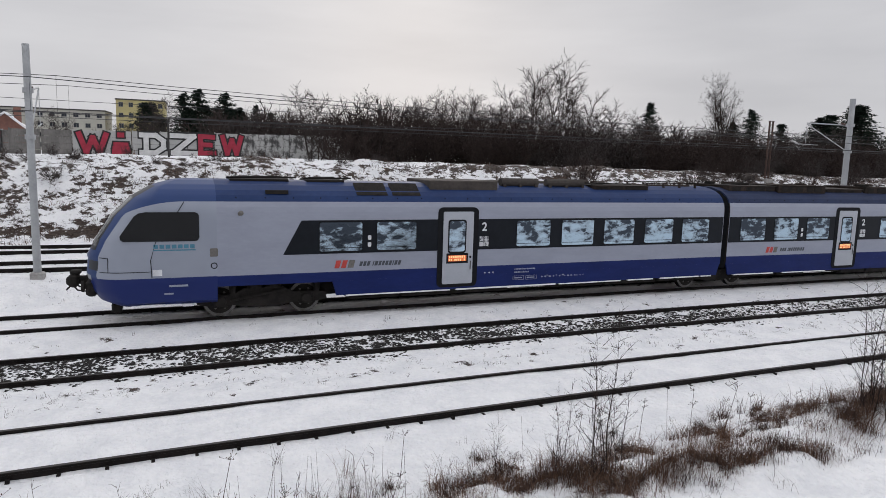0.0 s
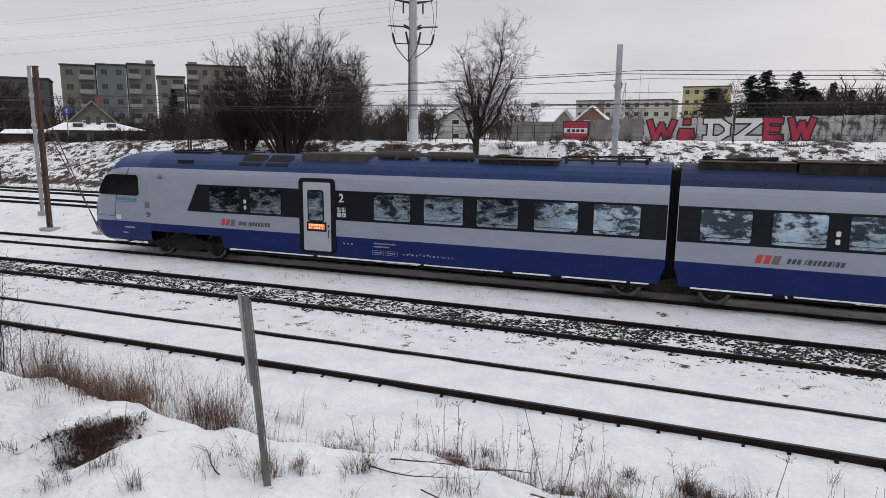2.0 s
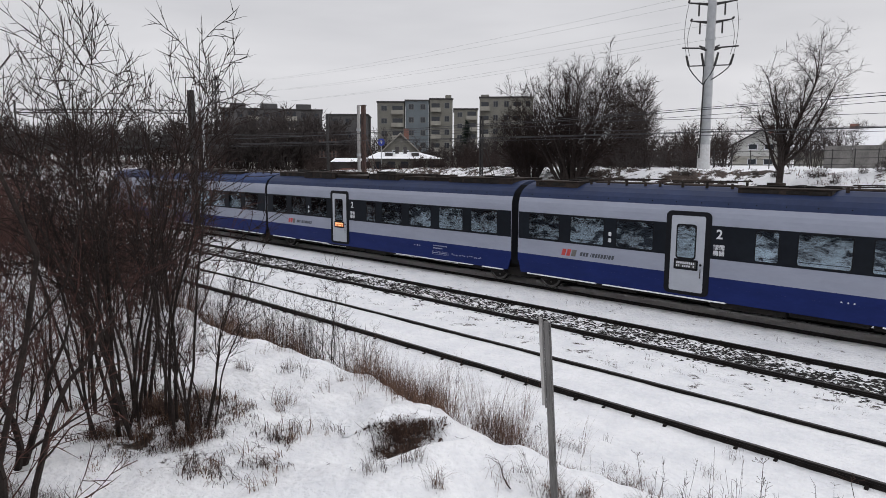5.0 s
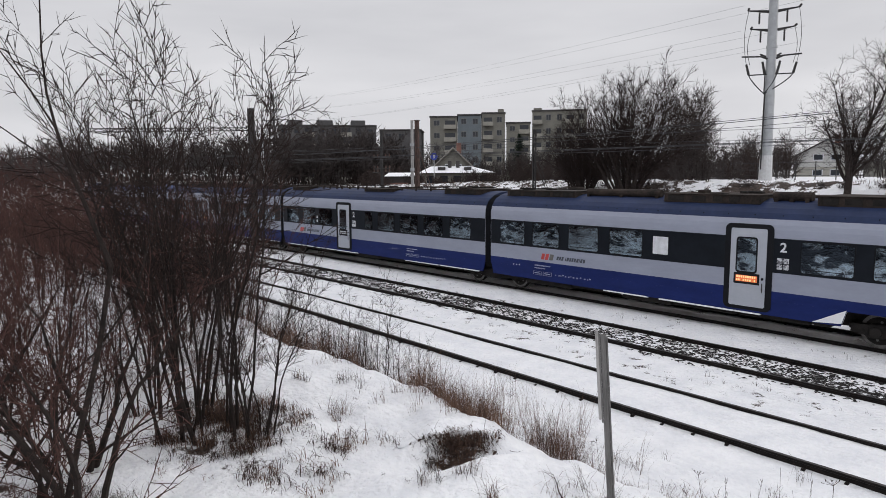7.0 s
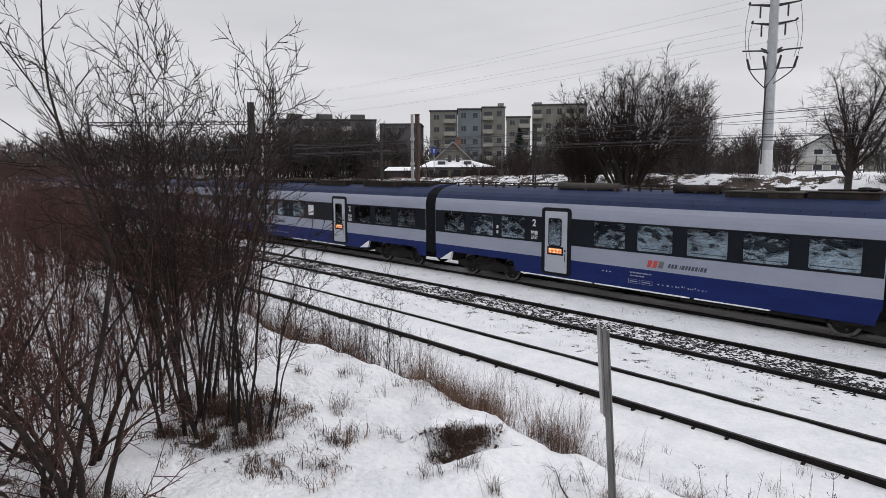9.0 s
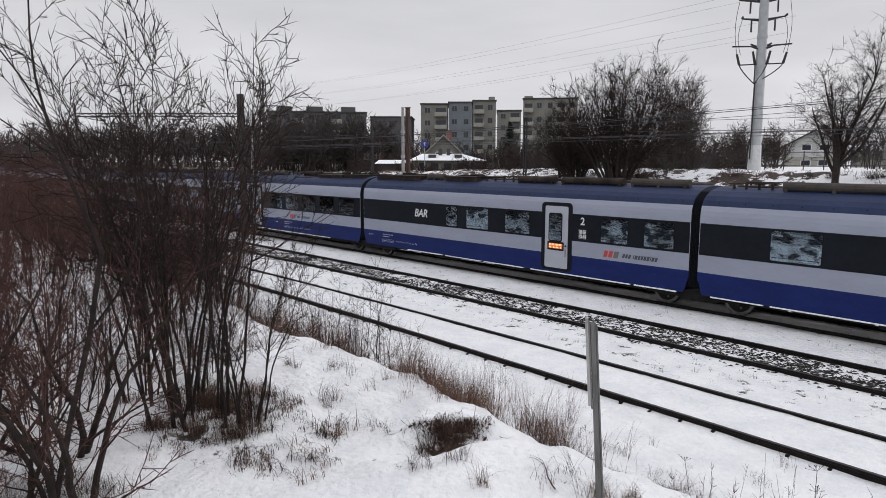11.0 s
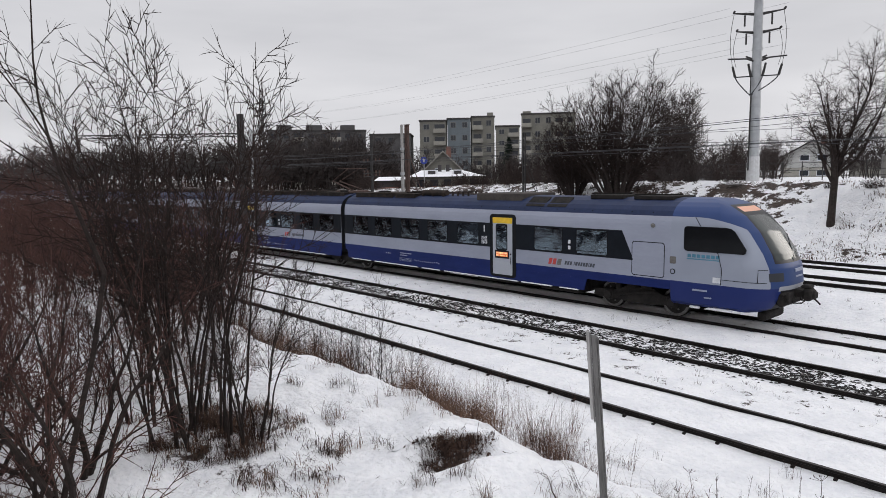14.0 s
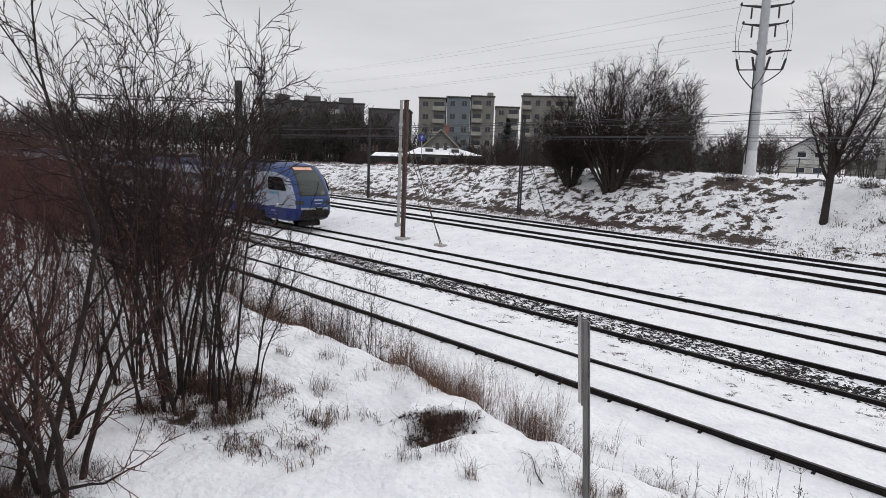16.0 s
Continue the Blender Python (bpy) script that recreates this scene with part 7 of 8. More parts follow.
# dark growth behind the wall
for k in range(30):
    x = 7.5 + 18 * k / 30 + rnd.uniform(-0.4, 0.4)
    plant("shrub", rnd.choice((shrub, shrub2)), "dense dark bare shrub behind the wall", "shrub", x, rnd.uniform(64, 74), rnd.uniform(1.25, 1.65), rnd.uniform(0, 360), "belt of shrubs behind the wall", wide=1.1)


def conifer_mesh(seed, h, reach):
    """A trunk with whorls of drooping boughs, each a fan of needle sprays."""
    rnd, m = random.Random(seed), Mesh()
    m.tube((0, 0, -0.3), (0, 0, h), 0.16, 0.02, 7, 0)
    for k in range(int(h * 30)):
        z = 0.4 + (h - 0.5) * (k + rnd.random()) / (h * 30)
        wide = (h - z) ** 0.8 * reach + 0.14
        a = rnd.uniform(0, 2 * math.pi)
        L = wide * rnd.uniform(0.5, 1.25)
        d = Vector((math.cos(a), math.sin(a), rnd.uniform(-0.35, 0.25)))
        o = Vector((0, 0, z))
        m.tube(o, o + d * L * 0.9, 0.016, 0.006, 3, 0, caps=False)
        for q in range(20):
            u = (q + rnd.random()) / 20
            c = o + d * (L * u) + Vector((rnd.gauss(0, 0.07), rnd.gauss(0, 0.07), rnd.gauss(-0.03, 0.08)))
            e = tilt(d.normalized(), rnd, rnd.uniform(0.2, 1.1)) * rnd.uniform(0.14, 0.32)
            w = Vector((rnd.gauss(0, 1), rnd.gauss(0, 1), rnd.gauss(0, 1))).normalized() * rnd.uniform(0.04, 0.09)
            m.add([tuple(c - w), tuple(c + w), tuple(c + e)], [(0, 1, 2)], 1)
    stems, boughs = Mesh(), Mesh()
    for slot, out in ((0, stems), (1, boughs)):
        at = {}
        out.f = [tuple(at.setdefault(i, len(at)) for i in f) for f, q in zip(m.f, m.m) if q == slot]
        out.v, out.m = [m.v[i] for i in at], [0] * len(out.f)
    return [stems.data("trunk", [BARK])], boughs.data("boughs", [NEEDLES])


spruce, spruce2 = conifer_mesh(1, 9.0, 0.46), conifer_mesh(2, 7.5, 0.52)
for x, y, s, wd in ((1.6, 120, 1.12, 1.7), (2.6, 122, 0.95, 1.7), (4.4, 121, 0.8, 1.3), (7.4, 118, 1.12, 1.7), (8.7, 122, 1.05, 1.8), (9.8, 120, 1.22, 1.7), (11.2, 121, 0.95, 1.8), (12.9, 121, 1.1, 1.7), (14.0, 119, 1.18, 1.7), (15.3, 122, 1.1, 1.8), (16.4, 120, 1.12, 1.6), (17.6, 122, 0.95, 1.7), (19.3, 120, 1.0, 1.1), (21.9, 120, 1.05, 1.3), (24, 121, 0.7, 1.0),
                (62.6, 70, 1.0, 1.1), (88, 70, 1.0, 1.5), (84, 72, 1.05, 1.4), (92.5, 62, 1.1, 2.0), (97, 64, 1.15, 2.0), (101, 60, 1.1, 2.0), (90, 58, 0.8, 1.8), (94, 68, 1.15, 2.0), (99, 70, 1.25, 2.0), (78, 70, 0.8, 1.5),
                (-27.5, 95, 0.62, 0.9), (-24.8, 96, 0.55, 0.9), (-20, 105, 0.6, 1.1), (-17, 104, 0.5, 1.0), (-96, 104, 1.1, 1.0), (-98, 106, 0.95, 1.0)):
    plant("conifer", rnd.choice((spruce, spruce2)), "dark green conifer with drooping boughs", "tree", x, y, s, rnd.uniform(0, 360), "conifers", wide=wd)

# near bank: tall multi-stemmed shrubs
NEAR = dict(stout=0.0105, apex=0.6, bent=True)
near_a = tree_mesh(31, 5.7, 0.034, 2, [BARK_DK, TWIG], stems=8, lean=(0.02, 0.25), base=0.34, seg=(0.14, 0.17, 0.3), wobble=(0.26, 0.26, 0.14), rise=(0.04, 0.1, 0.03),
                   bare=(0, 0.05, 0.4), kids=(8, 7, 3.8), angle=((0.45, 0.9), (0.45, 0.85), (0.4, 0.95)), ratio=(0, 0.42, 0.31), twig=0.15, thin=0.0058, bark=0.012, flat=0.0, **NEAR)
near_d = tree_mesh(36, 5.6, 0.032, 2, [BARK_DK, TWIG], stems=8, lean=(0.03, 0.27), base=0.36, seg=(0.14, 0.17, 0.3), wobble=(0.26, 0.26, 0.16), rise=(0.04, 0.1, 0.04),
                   bare=(0, 0.05, 0.38), kids=(8, 7, 3.8), angle=((0.45, 0.9), (0.45, 0.85), (0.4, 1.0)), ratio=(0, 0.42, 0.31), twig=0.15, thin=0.0058, bark=0.012, flat=0.0, **NEAR)
near_b = tree_mesh(37, 3.2, 0.046, 3, [BARK_DK, TWIG_RED], stems=5, lean=(0.1, 0.75), base=0.2, seg=(0.13, 0.16, 0.2, 0.25), wobble=(0.34, 0.36, 0.36, 0.36), rise=(0.1, 0.1, 0.06, 0.02),
                   bare=(0, 0.05, 0.08, 0.14), kids=(9, 5.5, 4.4, 3.0), angle=((0.5, 1.1), (0.5, 1.1), (0.5, 1.1), (0.5, 1.0)), ratio=(0, 0.42, 0.45, 0.5), twig=0.16, thin=0.005, bark=0.010, flat=0.0, **NEAR)
near_c = tree_mesh(33, 3.9, 0.024, 2, [BARK_DK, TWIG_RED], stems=14, lean=(0.04, 0.42), base=0.7, seg=(0.25, 0.3, 0.4), wobble=(0.28, 0.24, 0.12), rise=(0.2, 0.22, 0.06),
                   bare=(0, 0, 0.14), kids=(6.5, 5.2, 4.6), angle=((0.4, 0.9), (0.45, 0.9), (0.4, 0.85)), ratio=(0, 0.46, 0.32), twig=0.26, thin=0.0068, bark=0.013, flat=0.010, stout=0.0105, apex=0.6, bent=False)
sap = tree_mesh(34, 2.3, 0.013, 1, [BARK_DK, TWIG], stems=3, lean=(0.02, 0.2), base=0.14, seg=(0.12, 0.16), wobble=(0.3, 0.12), rise=(0.3, 0.05),
                bare=(0, 0.12), kids=(11, 13), angle=((0.5, 1.0), (0.6, 1.0)), ratio=(0, 0.26), twig=0.12, thin=0.0032, bark=1.0, flat=0.004, **NEAR)
for mesh, lb, x, y, q, yaw, wd in ((near_a, "tall many-stemmed bare shrub on the near bank", -8.95, 3.4, 1.0, 0, 0.95), (near_d, "tall many-stemmed bare shrub on the near bank", -9.75, 3.25, 1.0, 130, 0.95),
                                   (near_a, "tall many-stemmed bare shrub on the near bank", -9.3, 2.95, 0.95, 250, 0.95), (near_d, "lower many-stemmed bare shrub on the near bank", -8.6, 3.75, 0.55, 75, 1.0),
                                   (near_a, "lower many-stemmed bare shrub on the near bank", -10.5, 2.9, 0.62, 20, 1.0),
                                   (near_b, "wide reddish bare shrub with arching branches", -7.55, 1.25, 1.22, 200, 0.9), (near_b, "wide reddish bare shrub with arching branches", -9.6, 0.7, 1.1, 60, 0.95),
                                   (near_b, "wide dark bare shrub with crooked branches", -7.85, 0.8, 0.72, 320, 1.0),
                                   (near_b, "wide reddish bare shrub with arching branches", -8.9, 1.5, 1.15, 275, 0.95)):
    plant("tall_shrub", mesh, lb, "shrub", x, y, q, yaw, wide=wd)
# one long shoot that leans over the others and forks high up
m = Mesh()
lean_rnd = random.Random(6)


def shoot(pts, r0, r1):
    pts = [Vector(p) for p in pts]
    n = len(pts) - 1
    for i, (p, q) in enumerate(zip(pts[:-1], pts[1:])):
        m.tube(p, q, r0 + (r1 - r0) * i / n, r0 + (r1 - r0) * (i + 1) / n, 6, 0, caps=False)
        for _ in range(2):
            w = tilt((q - p).normalized(), lean_rnd, lean_rnd.uniform(0.5, 1.0))
            twig(m, lean_rnd, p.lerp(q, lean_rnd.random()), w, lean_rnd.uniform(0.08, 0.3), 0.0035, 0)


shoot([(0, 0, -0.2), (0.06, 0.22, 0.8), (0.1, 0.45, 1.7), (0.14, 0.6, 2.55), (0.1, 0.46, 3.0), (0.06, 0.28, 3.6), (0.04, 0.2, 3.95)], 0.034, 0.016)
shoot([(0.04, 0.2, 3.95), (0.03, 0.14, 4.3), (0.04, 0.12, 4.7), (0.04, 0.14, 5.3), (0.05, 0.16, 5.9)], 0.014, 0.004)
shoot([(0.04, 0.2, 3.95), (0.0, 0.02, 4.3), (-0.03, -0.2, 4.65), (-0.05, -0.4, 5.0)], 0.012, 0.004)
shoot([(0.08, 0.34, 3.45), (0.0, 0.05, 3.7), (-0.03, -0.25, 3.95), (-0.06, -0.5, 4.15)], 0.011, 0.004)
shoot([(0.1, 0.46, 3.0), (0.12, 0.7, 3.5), (0.1, 0.8, 3.9), (0.13, 1.0, 4.1)], 0.011, 0.004)
shoot([(0.1, 0.45, 1.7), (0.2, 0.8, 2.2), (0.25, 1.0, 2.9), (0.2, 1.1, 3.5)], 0.014, 0.004)
whip = part("tall_shrub", m, BARK_DK, at=pose(-7.67, 1.14, 1.0))
tagged(whip, "long bare shoot leaning out of a reddish shrub", "shrub")
for k in range(34):
    x = -15.5 - 36 * (k / 34) ** 1.1 + rnd.uniform(-1, 1)
    side = rnd.uniform(0.05, 0.40)
    y = min(-x * side, rnd.uniform(7.4, 8.6) + bend(x))
    plant("tall_shrub", rnd.choice((near_c, near_c, near_c, near_c, near_b)), "dense reddish-brown bare shrub in the snow", "shrub", x, y, rnd.uniform(0.95, 1.3) if x < -20 else rnd.uniform(0.75, 1.0), rnd.uniform(0, 360), "thicket on the near bank", wide=1.05)
for x, y, q in ((-13.5, 1.9, 0.85), (-11.2, 0.6, 0.8), (-14.8, 4.6, 0.75), (-10.9, 4.2, 0.5), (-12.2, 3.2, 0.7), (-10.6, 1.6, 0.75)):
    plant("tall_shrub", near_c, "dense reddish-brown bare shrub in the snow", "shrub", x, y, q, rnd.uniform(0, 360), "thicket on the near bank")
for x, y, s in ((-13.2, 8.0, 0.9), (-12.4, 7.7, 0.7), (-14.5, 8.2, 0.85), (-16.2, 8.4, 1.0), (-18, 8.2, 1.1), (-11.2, 7.5, 0.8), (-10.4, 7.2, 1.05), (-10.8, 7.6, 0.55), (5.85, 6.85, 1.0), (5.7, 6.75, 0.6), (5.3, 7.0, 0.55), (6.2, 7.0, 0.62), (11.2, 6.8, 0.95), (11.6, 7.0, 1.05), (11.9, 6.8, 0.85), (11.4, 6.6, 0.8), (4.7, 7.6, 0.4), (0.3, 8.2, 0.35), (-1.5, 7.6, 0.3)):
    plant("sapling", sap, "thin bare sapling beside the track", "sapling", x, y, s, rnd.uniform(0, 360), "saplings by the track")


for k in range(26):
    x = -10.2 - 10.5 * (k / 26) + rnd.uniform(-0.4, 0.4)
    plant("sapling", sap, "thin bare sapling beside the track", "sapling", x, 7.75 + rnd.uniform(-0.3, 0.7) + bend(x), rnd.uniform(0.4, 0.85), rnd.uniform(0, 360), "saplings by the track")


def tuft(m, rnd, x, y, n, h, spread, slot=0, flop=0.6, w=0.0022):
    """Blades of dead grass that rise out of one spot and bend over."""
    lean_way = rnd.uniform(0, 2 * math.pi)
    for _ in range(n):
        a = lean_way + rnd.gauss(0, 1.1)
        bx, by = x + rnd.gauss(0, spread * 0.4), y + rnd.gauss(0, spread * 0.4)
        z = ground(bx, by) - 0.02
        L = h * rnd.uniform(0.45, 1.2)
        ux, uy = -math.sin(a) * w, math.cos(a) * w
        up, pts = rnd.uniform(1.0, 1.5), []
        px, pz = 0.0, 0.0
        for _k in range(3):
            pts.append((px, pz))
            px, pz = px + L / 3 * math.cos(up), pz + L / 3 * math.sin(up)
            up -= rnd.uniform(0.1, 1.0) * flop
        ca, sa = math.cos(a), math.sin(a)
        vs = []
        for i, (q, zz) in enumerate(pts):
            k = 1 - 0.2 * i
            vs += [(bx + ca * q - ux * k, by + sa * q - uy * k, z + zz), (bx + ca * q + ux * k, by + sa * q + uy * k, z + zz)]
        vs.append((bx + ca * px, by + sa * px, z + pz))
        m.add(vs, [(0, 1, 3, 2), (2, 3, 5, 4), (4, 5, 6)], slot)


m = Mesh()
g = random.Random(41)


def clumped(x, y, k, cut):
    return noise.noise((x * k, y * k, 4.0)) + 0.5 * noise.noise((x * k * 3, y * k * 3, 1.0)) > cut


# growth along the bank's edge, in clumps
for _ in range(1500):
    x = g.uniform(-17, -5.4)
    y = 7.75 + g.gauss(0, 0.6) - 0.5 * math.exp(-((x + 6.2) / 1.2) ** 2)
    if clumped(x, y, 1.0, 0.09):
        tuft(m, g, x, y, 18, g.uniform(0.35, 1.05), 0.16, g.choice((0, 0, 0, 1)), g.choice((0.35, 0.6)))
for _ in range(900):
    x = g.uniform(3.0, 13.5)
    y = 6.9 + g.gauss(0, 0.6) + 0.06 * (x - 8)
    if clumped(x, y, 1.1, 0.08):
        tuft(m, g, x, y, 16, g.uniform(0.18, 0.55), 0.25, g.choice((0, 0, 1)), g.choice((0.9, 1.8, 2.4)))
for _ in range(1900):
    x, y = g.uniform(-6, 5.5), 7.3 + g.gauss(0, 0.95)
    if clumped(x, y, 1.25, 0.3):
        tuft(m, g, x, y, g.choice((8, 14, 22)), g.uniform(0.16, 0.6), 0.14, g.choice((0, 1, 1)), g.choice((0.5, 0.9, 1.7)))
for _ in range(260):
    x, y = g.uniform(-14, 12), g.uniform(7.6, 9.7)
    if clumped(x, y, 2.0, 0.1):
        tuft(m, g, x, y + bend(x), 8, g.uniform(0.08, 0.25), 0.1, 1)
# tangle round the feet of the shrubs
for _ in range(105):
    cx, cy = -9.1 + g.gauss(0, 0.85), 3.6 + g.gauss(0, 0.45)
    hh = g.uniform(0.14, 0.45)
    for _k in range(g.choice((2, 4, 6, 9))):
        tuft(m, g, cx + g.gauss(0, 0.15), cy + g.gauss(0, 0.13), 14, hh * g.uniform(0.5, 1.1), 0.14, g.choice((1, 1, 1, 0)), g.uniform(1.0, 2.2), 0.004)
for _ in range(260):
    tuft(m, g, -11.6 - abs(g.gauss(0, 1.6)), 3.4 + g.gauss(0, 1.6), 16, g.uniform(0.15, 0.5), 0.3, g.choice((1, 1, 1, 0)), 1.0)
for _ in range(300):
    a, d = g.uniform(0, 6.28), min(1.0, abs(g.gauss(0, 0.7)))
    tuft(m, g, -7.7 + math.cos(a) * d * 0.8, 0.75 + math.sin(a) * d, 16, g.uniform(0.15, 0.4), 0.25, 1, 1.2)
for _ in range(190):
    u, v = g.gauss(-0.15, 0.08), g.gauss(0.1, 0.22)
    tuft(m, g, -6.42 - 0.69 * u + 0.72 * v, 5.5 + 0.72 * u + 0.69 * v, 12, g.uniform(0.08, 0.3), 0.1, g.choice((0, 1, 1, 1)), 2.4, 0.0035)
for _ in range(90):
    tuft(m, g, -7.3 + g.gauss(0, 0.6), 6.75 + g.gauss(0, 0.25), 18, g.uniform(0.2, 0.6), 0.16, g.choice((0, 0, 1)), 0.6)
for x, y, q, h in ((-8.62, 5.15, 6, 0.5), (-8.45, 5.0, 3, 0.3), (-7.25, 5.05, 5, 0.3), (-5.7, 4.5, 7, 0.34), (-5.45, 4.9, 4, 0.4), (-4.95, 4.72, 4, 0.4), (-4.0, 5.75, 12, 0.4), (-3.7, 5.9, 8, 0.35), (-8.9, 4.6, 6, 0.3), (-10.4, 5.4, 6, 0.4), (-10.0, 6.1, 6, 0.4), (-3.2, 6.3, 6, 0.4)):
    for _ in range(q):
        tuft(m, g, x + g.gauss(0, 0.09), y + g.gauss(0, 0.07), 16, h * g.uniform(0.5, 1.0), 0.09, g.choice((0, 1, 1)), 0.8)
# mats of flattened grass at the edge of the bank, and single tussocks beyond them
for x0, y0, x1, y1, q in ((4.2, 7.7, 5.1, 7.1, 45), (5.1, 7.05, 6.0, 6.6, 70), (6.0, 6.6, 8.0, 6.3, 100), (8.0, 6.3, 9.4, 6.2, 50), (10.6, 6.6, 12.2, 7.0, 80), (10.2, 7.7, 11.4, 7.5, 40)):
    for _ in range(q):
        u = g.random()
        tuft(m, g, x0 + (x1 - x0) * u, y0 + (y1 - y0) * u + g.gauss(0.12, 0.16), 20, g.uniform(0.2, 0.6), 0.2, g.choice((0, 1)), g.choice((0.9, 2.0, 2.4, 2.8)), 0.003)
for x, y in ((8.9, 7.9), (9.8, 7.8), (8.2, 7.8), (7.4, 7.7), (6.6, 7.7), (3.0, 7.6), (2.3, 7.45), (3.8, 7.3), (4.9, 7.15)):
    for _ in range(8):
        tuft(m, g, x + g.gauss(0, 0.16), y + g.gauss(0, 0.09), 22, g.uniform(0.2, 0.45), 0.14, g.choice((0, 1)), g.choice((1.6, 2.6)), 0.003)
# flattened tussocks that show dark through the snow
for x, y in ((2.0, 6.75), (1.35, 7.3), (3.1, 6.6), (4.6, 6.4), (5.5, 6.5), (7.8, 6.6), (9.0, 6.9), (9.6, 7.5), (8.4, 7.3), (10.2, 6.9), (0.6, 7.4), (-0.3, 7.5), (-1.7, 7.4), (-2.6, 7.1)):
    for _ in range(9):
        tuft(m, g, x + g.gauss(0, 0.22), y + g.gauss(0, 0.13), 26, g.uniform(0.15, 0.35), 0.18, g.choice((0, 1, 1)), 1.8)
# small dark tussocks scattered over the slope to the rails
for _ in range(60):
    x, y, h = g.uniform(-5.5, 12), g.uniform(6.9, 9.0), g.uniform(0.16, 0.42)
    lean_x = g.gauss(0, 0.1)
    for _k in range(g.choice((4, 7, 10))):
        tuft(m, g, x + g.gauss(0, 0.11) + lean_x, y + bend(x) + g.gauss(0, 0.07), 22, h * g.uniform(0.6, 1.2), 0.1, g.choice((0, 1, 1)), g.choice((0.7, 1.8)), 0.003)
# dried umbels on tall stems
for _ in range(15):
    x, y, h = g.uniform(-4.5, 9), g.uniform(6.6, 8.6), g.uniform(0.5, 1.0)
    z = ground(x, y)
    tip = Vector((x + g.gauss(0, 0.15) * h, y + g.gauss(0, 0.15) * h, z + h))
    m.tube((x, y, z - 0.05), tip, 0.0045, 0.003, 4, 1, caps=False)
    for _k in range(g.choice((1, 2, 3))):
        p0 = Vector((x, y, z)).lerp(tip, g.uniform(0.55, 1.0) if _k else 1.0)
        top_at = p0 + Vector((g.gauss(0, 0.06), g.gauss(0, 0.06), 0.07)) * (1 if _k else 0)
        m.tube(p0, top_at + Vector((0, 0, 0.004)), 0.0025, 0.002, 3, 1, caps=False)
        for _j in range(9):
            end = top_at + Vector((g.gauss(0, 0.05), g.gauss(0, 0.05), g.uniform(0.015, 0.06)))
            m.tube(top_at, end, 0.0018, 0.0018, 3, 1, caps=False)
            m.tube(end, end + Vector((0, 0, 0.01)), 0.006, 0.004, 4, 1)
# thin fallen branches by the post
for x, y, a, long in ((-3.1, 6.35, -0.35, 1.1), (-2.9, 6.5, -0.15, 0.8), (-2.4, 6.2, -0.5, 0.9), (-2.0, 6.8, 0.1, 0.7), (-4.3, 5.3, 2.6, 0.6), (-1.3, 6.6, -0.2, 0.8)):
    p0 = Vector((x, y, ground(x, y) + 0.05))
    way = Vector((math.cos(a), math.sin(a), 0.12))
    for k in range(7):
        way = (way + Vector((g.gauss(0, 0.12), g.gauss(0, 0.12), -0.035))).normalized()
        p1 = p0 + way * long / 7
        p1.z = max(p1.z, ground(p1.x, p1.y) + 0.02)
        m.tube(p0, p1, 0.010 - 0.001 * k, 0.009 - 0.001 * k, 4, 1, caps=False)
        for _k in range(2):
            twig(m, g, p1, (way + Vector((g.gauss(0, 0.6), g.gauss(0, 0.6), g.uniform(0, 0.6)))).normalized(), g.uniform(0.1, 0.3), 0.003, 1)
        p0 = p1
# short stems and litter strewn over the snow of the near bank
for _ in range(230):
    x, y = g.uniform(-10, 6), g.uniform(4.2, 8.6)
    z = ground(x, y)
    if g.random() < 0.35:
        tuft(m, g, x, y, g.choice((3, 5, 8)), g.uniform(0.06, 0.22), 0.05, 1, 1.2)
    else:
        d = Vector((g.gauss(0, 1), g.gauss(0, 1), g.uniform(0.0, 0.5))).normalized()
        twig(m, g, Vector((x, y, z + 0.005)), d, g.uniform(0.05, 0.22), 0.004, 1)
# clods and roots in the washed-out face
for _ in range(100):
    u, v = g.uniform(-0.26, -0.02), g.gauss(0.04, 0.26)
    x, y = -6.42 - 0.69 * u + 0.72 * v, 5.5 + 0.72 * u + 0.69 * v
    z, q = ground(x, y), g.uniform(0.015, 0.05)
    pts = [(x + g.uniform(-q, q), y + g.uniform(-q, q), z + g.uniform(-0.5 * q, q)) for _k in range(4)]
    m.add(pts, [(0, 1, 2), (0, 1, 3), (1, 2, 3), (0, 2, 3)], 1)
    if g.random() < 0.5:
        twig(m, g, Vector((x, y, z)), Vector((0.6 + g.gauss(0, 0.5), -0.6 + g.gauss(0, 0.5), g.uniform(-0.8, 0.5))).normalized(), g.uniform(0.1, 0.3), 0.003, 1)
# single tall stalks with seed heads
for _ in range(250):
    x, y = g.choice((g.uniform(-4, 3), g.uniform(-4, 3), g.uniform(-15, 12))), g.uniform(6.4, 8.6)
    if not clumped(x, y, 0.8, 0.02):
        continue
    z, h = ground(x, y), g.uniform(0.4, 0.95)
    tip = Vector((x + g.gauss(0, 0.12) * h, y + g.gauss(0, 0.12) * h, z + h))
    m.tube((x, y, z - 0.05), tip, 0.0028, 0.0018, 3, 1, caps=False)
    for _k in range(g.choice((0, 5, 9))):
        p0 = Vector((x, y, z)).lerp(tip, g.uniform(0.6, 1.0))
        twig(m, g, p0, Vector((g.gauss(0, 1), g.gauss(0, 1), 0.9)).normalized(), g.uniform(0.05, 0.16), 0.003, 1)
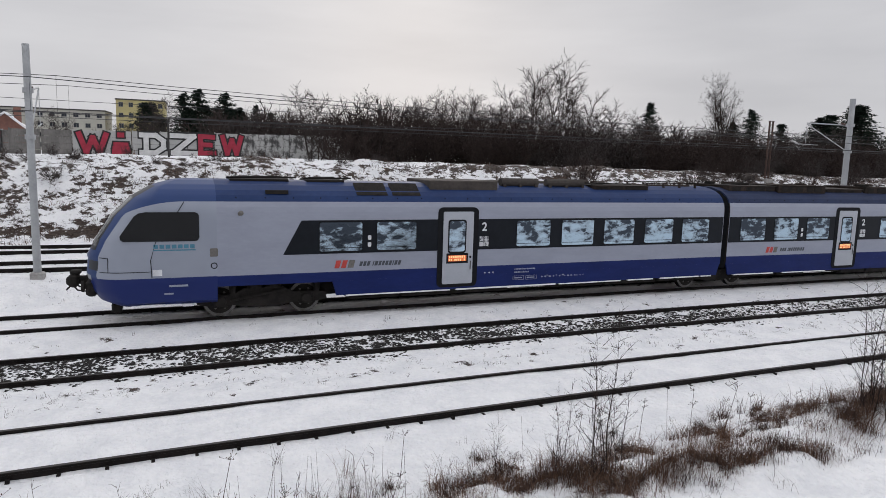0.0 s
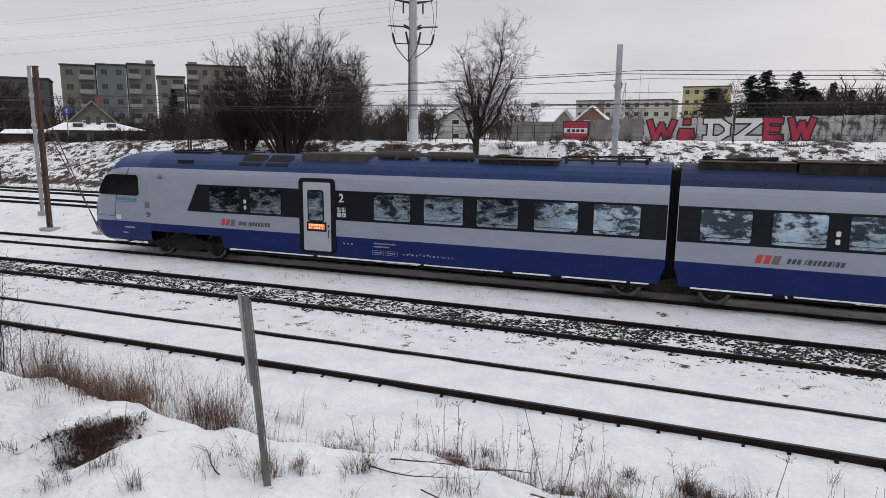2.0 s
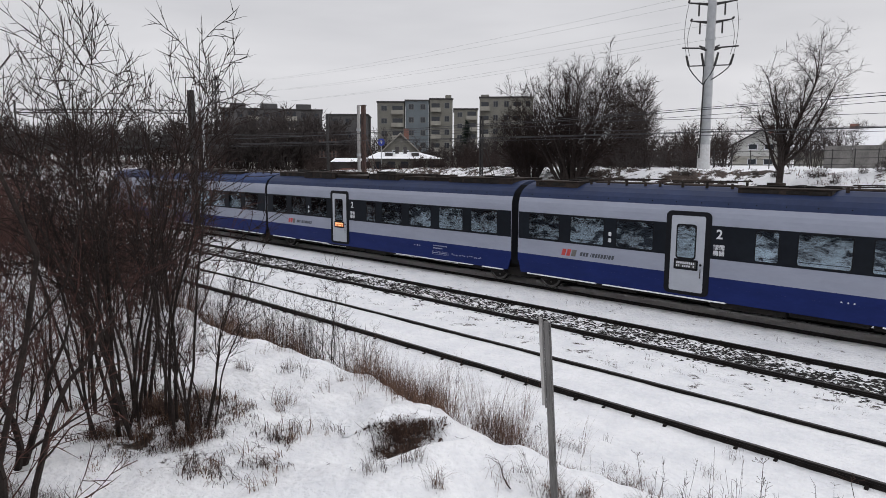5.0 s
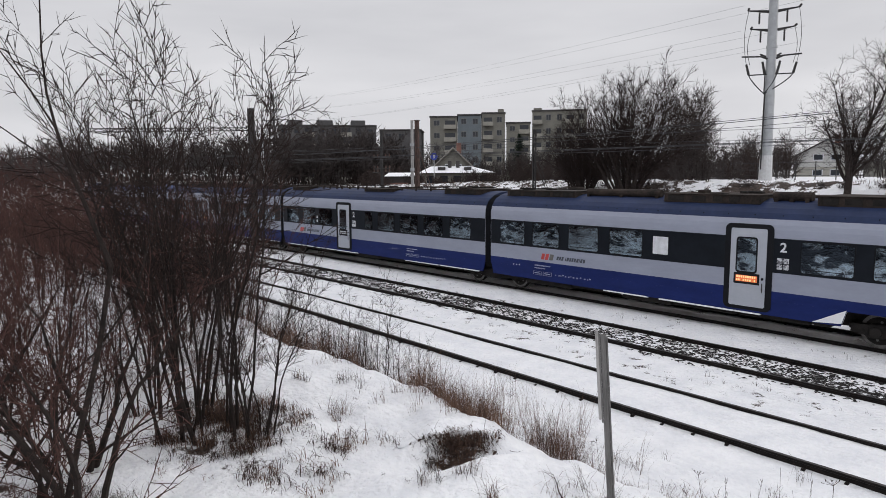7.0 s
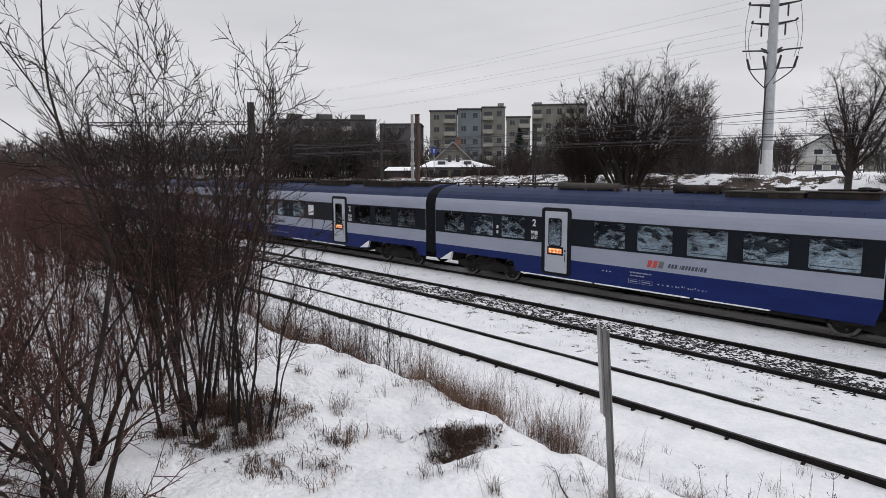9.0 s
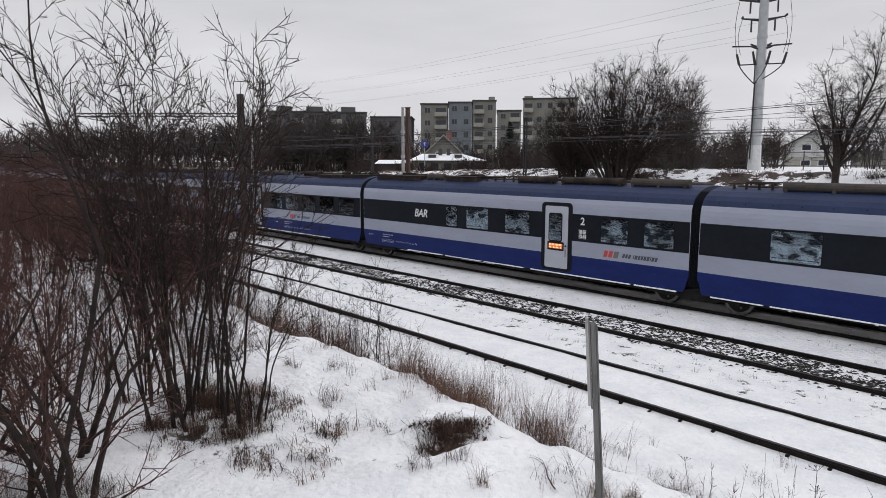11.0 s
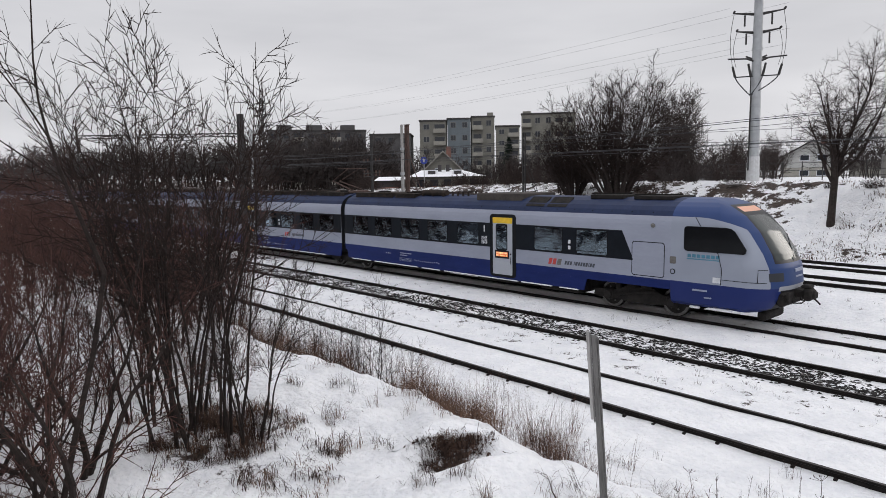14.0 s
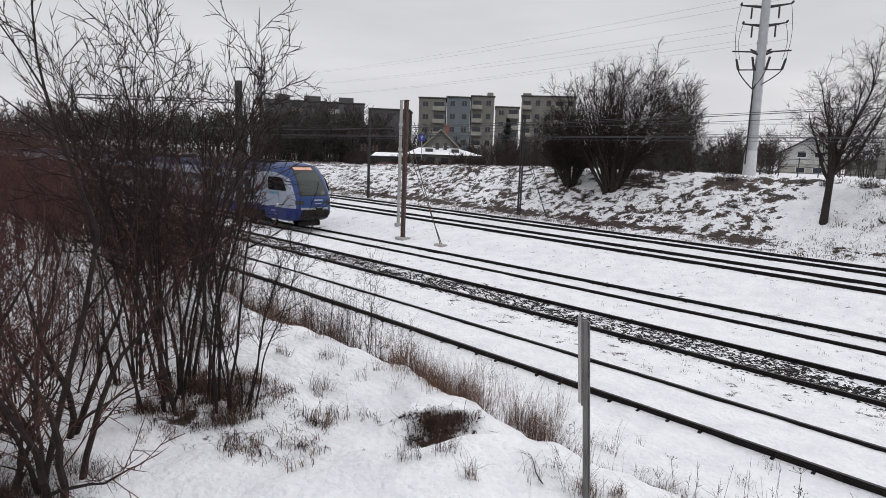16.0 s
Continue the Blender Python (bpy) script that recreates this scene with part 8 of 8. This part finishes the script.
# sparse weeds between the tracks
for _ in range(820):
    x = g.uniform(-30, 30)
    y = g.choice((13.2, 13.5, 13.8, 17.6, 22.8, 23.6)) + g.gauss(0, 0.35) + bend(x)
    tuft(m, g, x, y, 7, g.uniform(0.05, 0.18), 0.12, 1, 0.8, 0.003)
tagged(part("grass", m, [GRASS, GRASS_DK]), "tufts of dead brown grass sticking out of the snow", "grass", kind="stuff")

# the lip of snow that hangs over the washed-out face
m = Mesh()
line = []
for k in range(33):
    v = -0.72 + 1.44 * k / 32
    u = 0.0 + 0.07 * noise.noise((v * 3, 0, 7)) - 0.1 * v * v
    x, y = -6.42 - 0.69 * u + 0.72 * v, 5.5 + 0.72 * u + 0.69 * v
    line.append((x, y, ground(x, y) + 0.0, (0.085 + 0.05 * noise.noise((v * 5, 1, 3))) * (1 - (abs(v) / 0.75) ** 3)))
for k, (x, y, z, q) in enumerate(line):
    for j in range(10):
        a = 2 * math.pi * j / 10
        e = 1 + 0.3 * noise.noise((x * 9 + j, y * 9, 2))
        m.v.append((x + 0.69 * q * 1.9 * e * math.cos(a) - 0.08, y - 0.72 * q * 1.9 * e * math.cos(a) + 0.08, z + q * e * math.sin(a) * 0.8))
for k in range(32):
    for j in range(10):
        m.f.append((k * 10 + j, k * 10 + (j + 1) % 10, (k + 1) * 10 + (j + 1) % 10, (k + 1) * 10 + j))
        m.m.append(0)
tagged(part("snow_lip", m, SNOW_CAP, smooth=True), "overhanging lip of snow above bare soil", "snow", kind="structure")

# growth on the far bank
weeds = random.Random(77)
for k in range(18):
    x = -36 + 34 * k / 18 + weeds.uniform(-0.9, 0.9)
    y = y_far(x, 1) + 3.2 + weeds.uniform(2.2, 7.0)
    plant("shrub", weeds.choice((shrub, shrub2)), "low brown bare bush on the snowy bank", "shrub", x, y, weeds.uniform(0.1, 0.26), weeds.uniform(0, 360), "bushes on the bank", wide=1.4)
m = Mesh()
for _ in range(5600):
    x = g.uniform(-60, 75)
    toe = y_far(x, 1) + 3.2
    y = toe + g.uniform(-1.4, 7.5)
    if noise.noise((x * 0.25, y * 0.4, 6)) < -0.05:
        continue
    tuft(m, g, x, y, 8, g.uniform(0.12, 0.45), 0.4, g.choice((0, 1, 1)), 1.6, 0.012)
tagged(part("bank_grass", m, [GRASS, GRASS_DK]), "dead weeds scattered over the snowy bank", "grass", kind="stuff")


motions()
